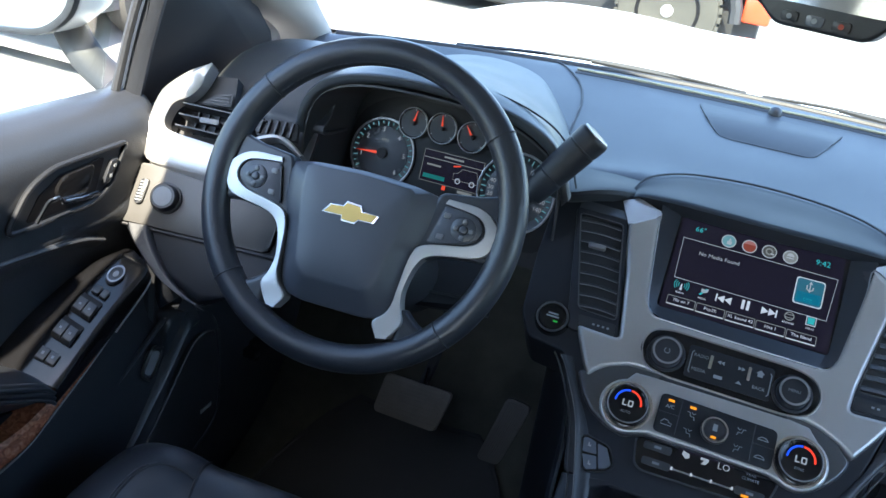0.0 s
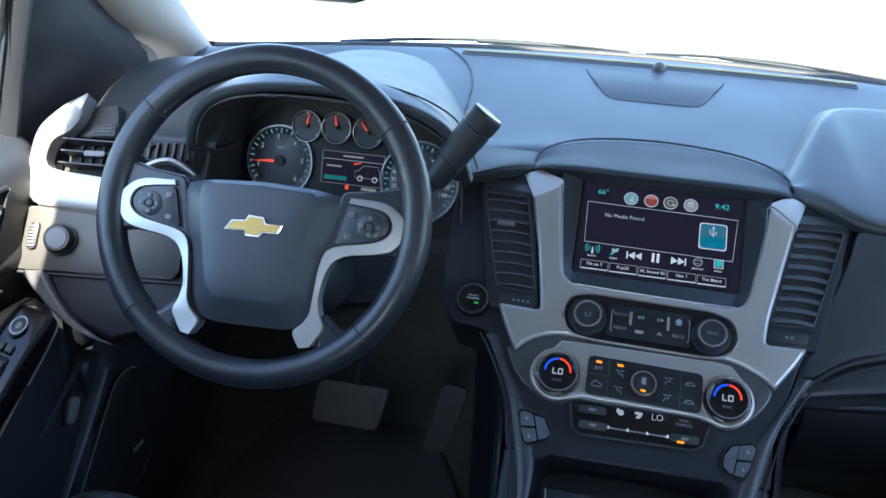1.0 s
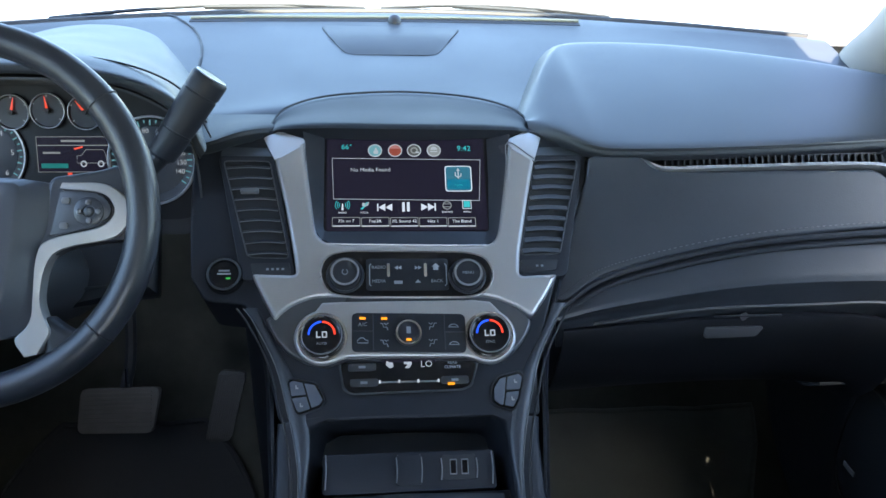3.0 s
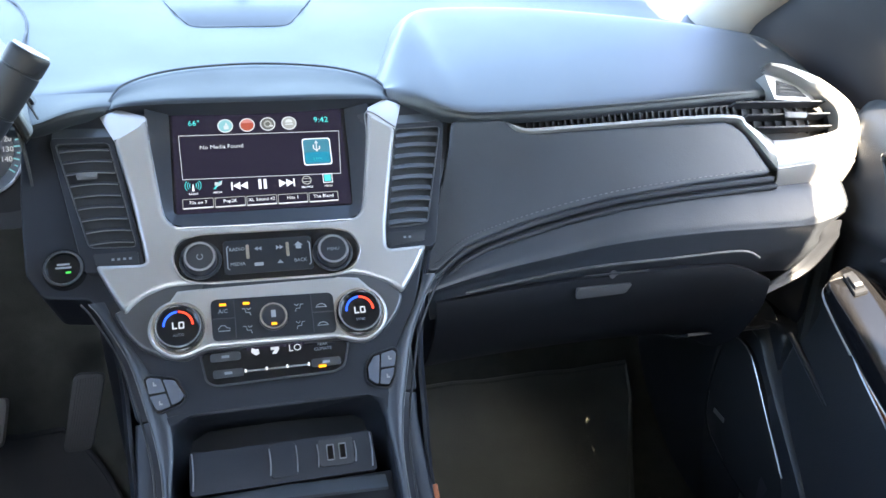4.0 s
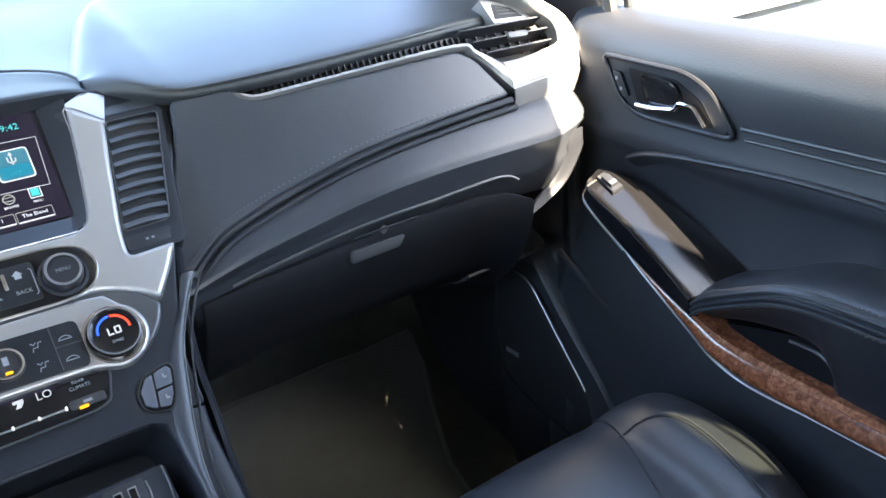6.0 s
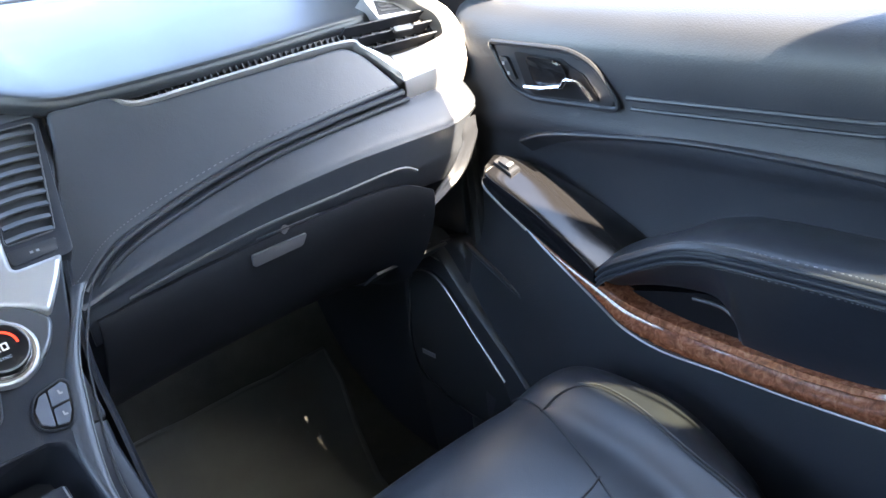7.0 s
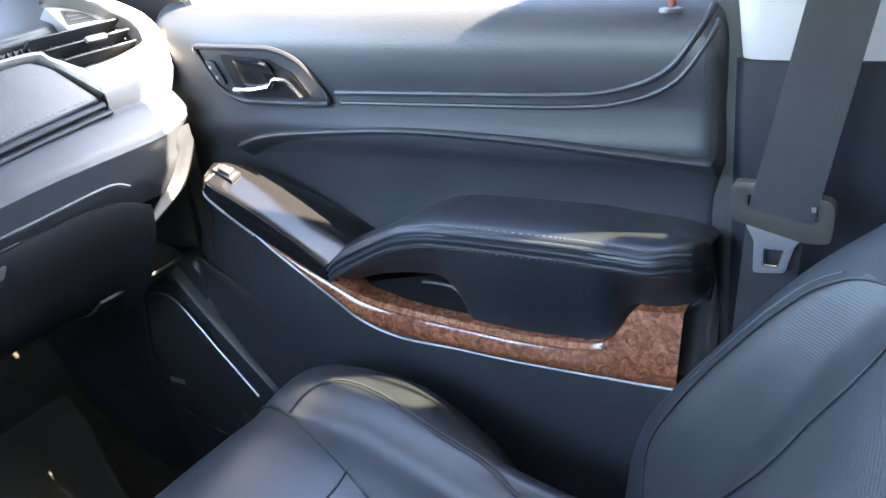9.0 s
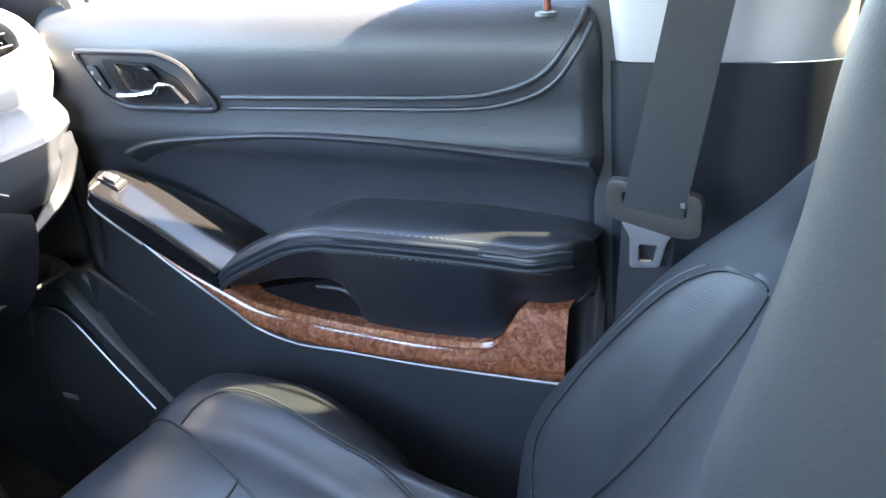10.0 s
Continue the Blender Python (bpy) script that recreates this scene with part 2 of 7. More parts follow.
DIM_TEAL = glow("dim_teal", (0.02, 0.22, 0.20), 0.6)
BLUE_TILE = glow("lit_blue_tile", (0.04, 0.18, 0.25), 0.6)
DEEP_TILE = glow("lit_deep_tile", (0.008, 0.20, 0.30), 0.6)
RED_ICON = glow("lit_red_icon", (0.33, 0.075, 0.05), 0.6)
DARK_ICON = glow("lit_dark_icon", (0.10, 0.105, 0.10), 0.6)
GREY_ICON = glow("lit_grey_icon", (0.30, 0.32, 0.31), 0.6)
BLUE_ARC = glow("lit_blue", (0.02, 0.10, 1.0), 1.2)
RED_ARC = glow("lit_red", (1.0, 0.06, 0.03), 1.2)
AMBER = glow("lit_amber", (1.0, 0.35, 0.02), 1.2)
PALE_TEAL = glow("lit_pale_teal", (0.18, 0.42, 0.46), 0.6)
PALE_RED = glow("lit_pale_red", (0.50, 0.20, 0.18), 0.6)
SOFT_WHITE = glow("lit_soft_white", (0.55, 0.60, 0.64), 0.5)
GREEN = glow("lit_green", (0.05, 0.6, 0.1), 0.6)


def burl():
    """Glossy burl veneer: dark swirls in red-brown."""
    m = mat("burl_veneer", (0.16, 0.05, 0.022), 0.16, var=0.3, coat=1.0)
    n, l = m.node_tree.nodes, m.node_tree.links
    co = n.new("ShaderNodeTexCoord")
    a = n.new("ShaderNodeTexNoise")
    a.inputs["Scale"].default_value, a.inputs["Detail"].default_value, a.inputs["Distortion"].default_value = 105, 8, 1.4
    l.new(co.outputs["Object"], a.inputs["Vector"])
    r = n.new("ShaderNodeValToRGB")
    e = r.color_ramp.elements
    e[0].position, e[0].color = 0.25, (0.11, 0.034, 0.016, 1)
    e[1].position, e[1].color = 0.75, (0.50, 0.21, 0.115, 1)
    mid = e.new(0.5)
    mid.color = (0.29, 0.098, 0.047, 1)
    l.new(a.outputs[0], r.inputs[0])
    l.new(r.outputs[0], n["Principled BSDF"].inputs["Base Color"])
    return m


WOOD = burl()

# ---- local frames of the plan ----
SU, SN = Vector((0, 0.724, 0.690)), Vector((0, -0.690, 0.724))


def on_stack(s, v, d):
    """The face of the centre stack: across, up its slope, out of it."""
    return Vector((0, 0, 0.62)) + Vector((1, 0, 0)) * s + SU * v + SN * d


STACK = Matrix(((1, 0, 0, 0), (0, SU.y, SN.y, 0), (0, SU.z, SN.z, 0.62), (0, 0, 0, 1)))
PN = Vector((-0.185, -0.842, 0.505)).normalized()


def side_x(x, side):
    """Mirror plan: the driver's side lies 65 mm further out."""
    return x if side > 0 else -(x + 0.065)


def on_face(side):
    """The rearward face of the dashboard towards one door: across, height, out of it."""
    def place(x, z, d):
        y = 0.045 - 0.22 * (x - 0.63) + 0.6 * (z - 0.741)
        return Vector((side_x(x + PN.x * d, side), y + PN.y * d, z + PN.z * d))
    return place

# ---- cabin shell ----
def shell():
    prof = [(-2.6, 0.0), (-0.5, 0.0), (0.15, 0.015), (0.36, 0.06), (0.50, 0.18), (0.58, 0.38), (0.62, 0.62), (0.64, 0.80)]
    g = surface([[(x, y, z) for y, z in prof] for x in (-0.84, -0.4, 0.0, 0.4, 0.78)], 6, 4)
    setting("floor", sheet(g, 0.02), CARPET, "dark carpet over the footwells and toe board", "floor")
    x0, x1 = -0.655, 0.741
    # Unseen roof outline: insets and flares here only admit or block sun patches.
    edge = ((0.34, 0, 0.040), (-0.22, 0, 0.040), (-0.4, 0, 0.016), (-0.55, 0, 0.004), (-0.75, 0, 0), (-0.86, 0.010, 0), (-0.95, 0.048, 0), (-1.095, 0.048, 0), (-1.135, 0.004, 0), (-1.20, -0.025, 0), (-1.6, -0.05, 0), (-2.6, 0, 0))
    bm = sheet(surface([[(x0 + q - e + (x1 - x0 - 2 * q + e) * s, y, 1.27 + 0.05 * math.sin(math.pi * s)) for y, q, e in edge] for s in np.linspace(0, 1, 7)], 3, 4), 0.012)
    setting("ceiling", bm, HEADLINER, "pale grey woven headliner", "ceiling")
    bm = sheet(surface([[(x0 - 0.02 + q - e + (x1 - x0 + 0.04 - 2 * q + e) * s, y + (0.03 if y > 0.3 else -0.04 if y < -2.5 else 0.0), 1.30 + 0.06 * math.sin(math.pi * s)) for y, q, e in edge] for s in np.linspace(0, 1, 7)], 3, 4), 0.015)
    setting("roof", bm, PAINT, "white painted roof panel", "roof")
    setting("wall_back", joined(block((-0.88, -2.66, -0.1), (0.82, -2.6, 0.86)), block((-0.88, -2.66, 0.86), (-0.62, -2.6, 1.28)), block((0.56, -2.66, 0.86), (0.82, -2.6, 1.28))), VINYL, "black trimmed tailgate wall", "wall")
    for side, nm in ((1, "east"), (-1, "west")):
        xa, xb = sorted((side_x(0.79, side), side_x(0.83, side)))
        # Second, inboard block is unseen, added to keep sun off the armrest end.
        xc, xd = sorted((side_x(0.718, side), side_x(0.764, side)))
        setting("wall_" + nm, joined(block((xa, -2.6, -0.05), (xb, -0.86, 0.80)), block((xc, -2.6, 0.30), (xd, -0.868, 0.925), 0.012)), VINYL, "black plastic rear side trim", "wall")
        xa, xb = sorted((side_x(0.735, side), side_x(0.79, side)))
        setting("kick_panel", joined(block((xa, 0.17, 0.0), (xb, 0.66, 0.66), 0.01), block((xa, 0.06, 0.49), (xb, 0.18, 0.66), 0.006)), VINYL, "black kick panel beside the footwell", "panel")
        xa, xb = sorted((side_x(0.757, side), side_x(0.86, side)))
        setting("trim_seal", block((xa, -0.672, 0.0), (xb, -0.640, 0.83), 0.004), DARK, "black rubber door seal", "seal")
        xa, xb = sorted((side_x(0.775, side), side_x(0.87, side)))
        setting("pillar_hinge", block((xa, 0.045, -0.05), (xb, 0.30, 0.80), 0.006), DARK, "black door hinge pillar", "pillar")
        # B-pillar: dark below, pale grey above
        lo = [[(side_x(x, side), y, z) for x, y in ((0.80, -0.650), (0.755, -0.660), (0.746, -0.70), (0.75, -0.80), (0.765, -0.85), (0.80, -0.86))] for z in (0.0, 0.3, 0.6, 0.764)]
        setting("pillar_lower", sheet(surface(lo, 2, 3), 0.006), CONSOLE, "black grained lower centre pillar trim", "pillar")
        up = [[(side_x(x - d, side), y, z) for x, y in ((0.80, -0.652), (0.758, -0.664), (0.748, -0.70), (0.752, -0.80), (0.768, -0.85), (0.80, -0.862))] for z, d in ((0.7645, 0.0), (0.78, 0.004), (0.9, 0.028), (1.03, 0.044), (1.1, 0.066), (1.27, 0.13))]
        setting("pillar_upper", sheet(surface(up, 2, 3), 0.006), TRIM_GREY, "pale grey upper centre pillar trim", "pillar")
        # outer body of the centre pillar, added and sized to shade the armrest
        body = [[(side_x(x - d, side), y, z) for x, y in ((0.775, -0.668), (0.86, -0.662), (0.865, -0.73), (0.86, -0.800), (0.785, -0.796))] for z, d in ((-0.05, 0.0), (0.80, 0.0), (1.0, 0.05), (1.27, 0.115))]
        setting("pillar_outer", sheet(np.array(body), 0.004), PAINT, "white painted outer centre pillar", "pillar")
        # A-pillar
        st = []
        fwd = 0.0 if side > 0 else 0.12
        for z, yf, yr, x in ((0.80, 0.56 + fwd * 0.6, 0.37 + fwd, 0.775), (0.86, 0.49 + fwd * 0.6, 0.33 + fwd, 0.752), (0.95, 0.36 + fwd * 0.5, 0.20 + fwd * 0.5, 0.725), (1.10, 0.27, 0.10, 0.70), (1.29, 0.20, 0.04, 0.65)):
            st.append([(side_x(x + 0.03, side), yf + 0.02, z), (side_x(x - 0.012, side), yf, z), (side_x(x - 0.02, side), (yf + yr) / 2, z), (side_x(x, side), yr + 0.02, z), (side_x(x + 0.035, side), yr, z)])
        setting("pillar_front", sheet(surface(st, 5, 3), 0.008), PILLAR_WARM, "warm grey windscreen pillar trim", "pillar")
        # Unseen rear pillar, added to cut off sun before the backrest.
        xa, xb = sorted((side_x(0.60, side), side_x(0.79, side)))
        setting("pillar_rear", block((xa, -1.55, 0.80), (xb, -1.215, 1.30), 0.01), TRIM_GREY, "pale grey rear pillar trim", "pillar")
        # Rail out of view, added so rear sun stays off the door panel.
        xa, xb = sorted((side_x(0.62, side), side_x(0.675, side)))
        setting("roof_rail", block((xa, -2.62, 1.24), (xb, -0.86, 1.29), 0.02), TRIM_GREY, "pale grey roof rail trim", "rail")
        # Strip behind the centre pillar, added to limit sun on armrest and pillar.
        xa, xb = sorted((side_x(0.778, side), side_x(0.80, side)))
        setting("trim_door_frame", block((xa, -0.905, 0.80), (xb, -0.866, 1.16), 0.006), DARK, "black rear door window frame", "frame")
        # side glass behind the pillar
        g = [[(side_x(0.80, side), y, 0.80), (side_x(0.66, side), y, 1.28)] for y in (-0.87, -2.58)]
        setting("window_rear_" + nm, sheet(np.array(g), 0.004), PRIVACY, "dark tinted rear side window", "window")
    # windscreen
    base = [(x, 0.83 - 0.42 * x * x, 0.838) for x in np.linspace(-0.79, 0.73, 9)]
    top = [(x, 0.38 - 0.12 * x * x, 1.29) for x in np.linspace(-0.66, 0.60, 9)]
    mid = [(0.5 * (a[0] + b[0]), 0.5 * (a[1] + b[1]) + 0.02, 0.5 * (a[2] + b[2]) + 0.02) for a, b in zip(base, top)]
    ws = setting("window_front", sheet(surface([[a, m, b] for a, m, b in zip(base, mid, top)], 3, 5), 0.004), GLASS, "clear curved windscreen", "window")
    ws.visible_shadow = False
    bm = tube([(x, y - 0.014, z + 0.020) for x, y, z in base], 0.007, 8, k=4)
    setting("trim_cowl", bm, DARK, "black rubber seal along the windscreen base", "seal")


shell()

# ---- dashboard ----
def dashboard():
    d = thing("dashboard", "black soft-touch dashboard with satin silver trim", "dashboard", (0, 0.3, 0.62))
    # main top sheet between the pads and the windscreen
    st = []
    for x in (-0.80, -0.6, -0.4, -0.25, -0.17, -0.10, 0.0, 0.10, 0.17, 0.25, 0.4, 0.6, 0.745):
        yb = 0.835 - 0.42 * x * x
        mid = abs(x) < 0.2
        yf, zf = (0.27, 0.806) if mid else (0.26, 0.80)
        st.append([(x, yf, zf - 0.03), (x, yf + 0.02, zf), (x, yf + 0.10, zf + 0.010), (x, min(0.62, yb - 0.1), 0.846), (x, yb - 0.02, 0.857), (x, yb + 0.03, 0.80)])
    G = surface(st, 3, 5)
    part("top_sheet", sheet(G, 0.006), DASH, d)
    flat = G.reshape(-1, 3)

    def over(x, y, h=0.0):
        """A place over the top sheet."""
        w = 1.0 / (1e-6 + (flat[:, 0] - x) ** 2 + (flat[:, 1] - y) ** 2) ** 2
        w = np.where(flat[:, 2] > 0.80, w, 0)
        return Vector((x, y, float((flat[:, 2] * w).sum() / w.sum()) + h))

    # defroster slot
    y = lambda x: 0.730 - 0.42 * x * x * 0.45
    bm = bmesh.new()
    for i, x in enumerate(np.linspace(-0.35, 0.335, 60)):
        bmesh.ops.create_cube(bm, size=1, matrix=Matrix.Translation(over(x, y(x), 0.0026)) @ Matrix.Diagonal((0.0016, 0.011, 0.001, 1)))
    slot = part("defroster_slot", sheet(surface([[tuple(over(x, y(x) + e, 0.0012 + h)) for e, h in ((-0.011, 0.0), (-0.008, 0.0010), (0.008, 0.0010), (0.011, 0.0))] for x in np.linspace(-0.36, 0.345, 14)], 2, 2), 0.002), DARK, d)
    part("defroster_fin", bm, DARK, slot)
    # Sunlight on the slot's far edge, drawn as a pale tube.
    part("slot_rim", tube([over(x, y(x) + 0.006, 0.0032) for x in np.linspace(-0.36, 0.345, 14)], 0.0032, 6, k=2), SLOT_SUNLIT, slot)
    part("hood_joint", tube([over(x, y, 0.0012) for x, y in cr(((-0.415, 0.745), (-0.384, 0.716), (-0.344, 0.654), (-0.322, 0.590), (-0.311, 0.530), (-0.306, 0.470), (-0.300, 0.40)), 4)], 0.0022, 6), DARK, d)
    # flat speaker cover
    top = over
    part("speaker_cover", prism(rpoly([(-0.130, 0.688), (-0.105, 0.60), (-0.080, 0.528), (0.068, 0.525), (0.095, 0.60), (0.122, 0.680)], 0.02), top, -0.006, 0.0022, 0.0015), COVER, d, "flat black speaker cover")
    part("light_sensor", lathe([(0.012, -0.004), (0.012, 0.004), (0.0095, 0.010), (0.0045, 0.0135), (0.001, 0.014)], Matrix.Translation(over(0.004, 0.715, 0.001)), 20), PLASTIC, d, "small black domed light sensor")
    # passenger pad
    S = [(0.166, 0.205, 0.812, 0.25, 0.815, 0.32, 0.805), (0.200, 0.175, 0.814, 0.33, 0.843, 0.42, 0.822), (0.238, 0.150, 0.806, 0.42, 0.862, 0.52, 0.84), (0.29, 0.142, 0.804, 0.485, 0.864, 0.60, 0.842),
         (0.44, 0.135, 0.809, 0.465, 0.866, 0.60, 0.842), (0.59, 0.125, 0.819, 0.375, 0.866, 0.52, 0.84), (0.665, 0.118, 0.824, 0.30, 0.866, 0.44, 0.84), (0.71, 0.115, 0.828, 0.235, 0.864, 0.36, 0.838), (0.738, 0.135, 0.826, 0.20, 0.846, 0.28, 0.83)]
    st = []
    for x, yl, zl, yr, zr, yb, zb in S:
        st.append([(x, yl + 0.14, zl - 0.03), (x, yl + 0.03, zl - 0.026), (x, yl + 0.004, zl - 0.016), (x, yl, zl - 0.006), (x, yl + 0.012, zl + 0.004), (x, yl + (yr - yl) * 0.45, zl + (zr - zl) * 0.55),
                   (x, yr - 0.05 * (yr - yl), zr - 0.001), (x, yr + 0.03, zr - 0.004), (x, yb, zb - 0.006)])
    part("passenger_pad", sheet(surface(st, 5, 5)), DASH, d, "padded black passenger dash top")
    # brow above the screen
    st = []
    for s, yt, zt, yl, zl in ((-0.172, 0.215, 0.806, 0.205, 0.800), (-0.155, 0.262, 0.816, 0.196, 0.797), (-0.10, 0.315, 0.819, 0.186, 0.795), (0.0, 0.335, 0.820, 0.182, 0.795), (0.10, 0.315, 0.818, 0.186, 0.793), (0.155, 0.262, 0.815, 0.196, 0.795), (0.174, 0.215, 0.804, 0.205, 0.800)):
        q = min(1.0, (0.176 - abs(s)) / 0.03)
        st.append([(s, yl + 0.07, zl - 0.02), (s, yl + 0.014, zl - 0.006), (s, yl + 0.004, zl + 0.002), (s, yl - 0.004, zl + 0.0215 * q), (s, yl + 0.001, zl + 0.0250 * q), (s, yl + 0.012, zl + 0.0262 * q), (s, (yl + yt) / 2, zl + 0.0262 * q + (zt - zl - 0.0262 * q) * 0.5), (s, yt - 0.004, zt + 0.002), (s, yt + 0.012, zt - 0.012)])
    part("screen_brow", sheet(surface([r[3:] for r in st], 5, 4)), SOFT_LEATHER, d, "curved black brow above the screen")
    # The brow's own front face; a darker material stands in for its shade.
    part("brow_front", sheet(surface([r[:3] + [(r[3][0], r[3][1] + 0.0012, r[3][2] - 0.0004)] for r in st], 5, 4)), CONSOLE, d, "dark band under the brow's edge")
    part("brow_seam", tube([(s, yt + 0.002, zt + 0.003) for s, yt, zt in ((-0.170, 0.218, 0.807), (-0.155, 0.262, 0.817), (-0.10, 0.315, 0.820), (0.0, 0.335, 0.821), (0.10, 0.315, 0.819), (0.155, 0.262, 0.816), (0.172, 0.218, 0.806))], 0.0016, 6, k=5), DARK, d)
    # lip between the brow and the driver's binnacle
    part("inner_lip", sheet(surface([[(x, yl + 0.10, zl - 0.034), (x, yl + 0.018, zl - 0.022), (x, yl + 0.002, zl - 0.010), (x, yl + 0.001, zl - 0.004), (x, yl + 0.016, zl - 0.0005), (x, 0.30, 0.803)] for x, yl, zl in ((-0.275, 0.165, 0.806), (-0.245, 0.160, 0.806), (-0.209, 0.165, 0.816), (-0.178, 0.188, 0.815), (-0.155, 0.215, 0.806))], 4, 4)), SOFT_LEATHER, d)
    # driver's binnacle hood
    A = [(-0.632, 0.815), (-0.626, 0.845), (-0.608, 0.874), (-0.578, 0.893), (-0.53, 0.906), (-0.47, 0.911), (-0.40, 0.909), (-0.345, 0.902), (-0.30, 0.888), (-0.268, 0.868), (-0.250, 0.838), (-0.238, 0.808)]
    cx = -0.435
    st = []
    for i, (x, z) in enumerate(A):
        w = lambda k: cx + (x - cx) * k
        q = i / (len(A) - 1)
        rise = math.sin(math.pi * min(1, max(0, q))) ** 0.6
        mx, bx = -0.66 + 0.355 * q, -0.63 + 0.235 * q
        st.append([(w(0.93), 0.20, z - 0.024), (w(0.95), 0.135, z - 0.016), (w(0.985), 0.122, z - 0.006), (x, 0.132, z), (x + (mx - x) * 0.25, 0.20, z + 0.003 * rise), (mx, 0.42, 0.818 + 0.062 * rise), (bx, 0.68, 0.832 + 0.022 * rise), (bx, 0.74, 0.826)])
    part("binnacle_hood", sheet(surface(st, 4, 5)), DASH, d, "arched black instrument hood")
    part("binnacle_seam", tube([(cx + (x - cx) * 1.0, 0.165, z + 0.0016) for x, z in A[3:]], 0.0014, 6, k=4), DARK, d)
    # pad between binnacle and driver's windscreen pillar
    st = []
    for x, yl, zl, zr in ((-0.800, 0.15, 0.815, 0.838), (-0.782, 0.13, 0.823, 0.866), (-0.75, 0.125, 0.824, 0.882), (-0.69, 0.13, 0.820, 0.889), (-0.60, 0.15, 0.815, 0.886)):
        st.append([(x, yl + 0.10, zl - 0.03), (x, yl + 0.01, zl - 0.02), (x, yl, zl - 0.006), (x, yl + 0.02, zl + 0.008), (x, 0.22, zr), (x, 0.32, zr), (x, 0.46, 0.84)])
    part("corner_pad", sheet(surface(st, 4, 4), 0.004), DASH, d)
    # passenger face
    face = on_face(1)
    lea = [(0.238, 0.786), (0.300, 0.789), (0.329, 0.774), (0.426, 0.781), (0.579, 0.792), (0.598, 0.781), (0.628, 0.735), (0.524, 0.721), (0.42, 0.704), (0.314, 0.677), (0.243, 0.652), (0.203, 0.622), (0.185, 0.624), (0.204, 0.683), (0.233, 0.759)]
    part("leather_panel", plate(rpoly(lea, 0.008, 3), face, -0.03, 0.008, 0.004), PANEL_LEATHER, d, "stitched black leather dash panel")
    seam = [(0.200, 0.618), (0.243, 0.648), (0.314, 0.673), (0.42, 0.700), (0.524, 0.717), (0.628, 0.730)]
    part("piping", tube([face(x, z, 0.005) for x, z in seam], 0.0042, 8, k=6), LEATHER, d)
    part("piping", tube([face(x + 0.004, z - 0.008, 0.003) for x, z in seam], 0.0035, 8, k=6), LEATHER, d)
    curve = cr(seam, 30)
    bm = bmesh.new()
    for i in range(0, len(curve) - 1, 2):
        a, b = (face(*(curve[j] + (-0.003, 0.010)), 0.0085) for j in (i, i + 1))
        t = tube([a, a + (b - a) * 0.9], 0.0006, 4)
        me = bpy.data.meshes.new("tmp")
        t.to_mesh(me)
        t.free()
        bm.from_mesh(me)
        bpy.data.meshes.remove(me)
    tagged(part("stitching", bm, STITCH, d), kind="stuff")
    # lower passenger panel, rolling under towards the glove box
    st = []
    for x, zt, zg in ((0.19, 0.618, 0.592), (0.25, 0.645, 0.605), (0.32, 0.668, 0.618), (0.42, 0.695, 0.634), (0.52, 0.711, 0.645), (0.63, 0.722, 0.652), (0.665, 0.725, 0.655), (0.690, 0.7275, 0.664), (0.704, 0.729, 0.671), (0.713, 0.730, 0.676), (0.7165, 0.730, 0.677), (0.718, 0.730, 0.677)):
        back = 0.05 if x > 0.717 else 0.003 if x > 0.716 else 0.0
        p = [face(x, zt + 0.012, -0.012 - back), face(x, zt - 0.004, 0.001 - back), face(x, zt - (zt - zg) * 0.45, 0.0085 - back), face(x - max(0, x - 0.70) * 0.25, zt - (zt - zg) * 0.62, 0.0085 - back), face(x - max(0, x - 0.70) * 0.3, zt - (zt - zg) * 0.68, 0.0065 - back), face(x - max(0, x - 0.69) * 0.5, zg + 0.008, -0.008 - back), face(x - max(0, x - 0.69) * 0.6, zg - 0.004, -0.020 - back), face(x - max(0, x - 0.69) * 0.6, zg - 0.02, -0.05 - back)]
        st.append(p)
    part("lower_panel", sheet(surface(st, 4, 4), 0.004), PANEL_LEATHER, d)
    # glove box door
    st = []
    for x, zg in ((0.20, 0.59), (0.30, 0.606), (0.42, 0.622), (0.52, 0.632), (0.580, 0.633), (0.616, 0.620)):
        p = face(x, zg, -0.012)
        st.append([(p.x, p.y + 0.01, p.z), (p.x, p.y, p.z - 0.004), (p.x, p.y + 0.01, p.z - 0.05), (p.x, p.y + 0.06, p.z - 0.13), (p.x, p.y + 0.16, p.z - 0.18), (p.x, 0.45, 0.40)])
    glove = part("glove_box_door", sheet(surface(st, 4, 4), 0.006), GLOVE_SHADED, d, "dark glove box door")
    part("edge_bead", tube([face(x + 0.0065, z + 0.0012, -0.006) for x, z in ((0.230, 0.600), (0.281, 0.611), (0.38, 0.629), (0.489, 0.641), (0.560, 0.649), (0.585, 0.649), (0.597, 0.643))], 0.0022, 6, k=4), BEAD_SHEEN, glove)
    lat = lambda a, b, h: Vector((a, 0.037 - (a - 0.377) * 0.13 + 0.05 * (0.60 - b) - h, b))
    part("latch", prism(rpoly([(0.377, 0.586), (0.440, 0.593), (0.447, 0.607), (0.377, 0.601)], 0.003), lat, -0.01, 0.005, 0.002), KEY, glove, "grey glove box latch")
    part("lock", lathe([(0.0055, 0), (0.0055, 0.002), (0.003, 0.0025)], Matrix.Translation((0.424, 0.033, 0.617)) @ Matrix.Rotation(radians(80), 4, "X"), 16), KEY, glove)
    part("latch_line", tube([lat(0.386, 0.617, 0.001), lat(0.466, 0.625, 0.003)], 0.0012, 6), PLASTIC, glove)
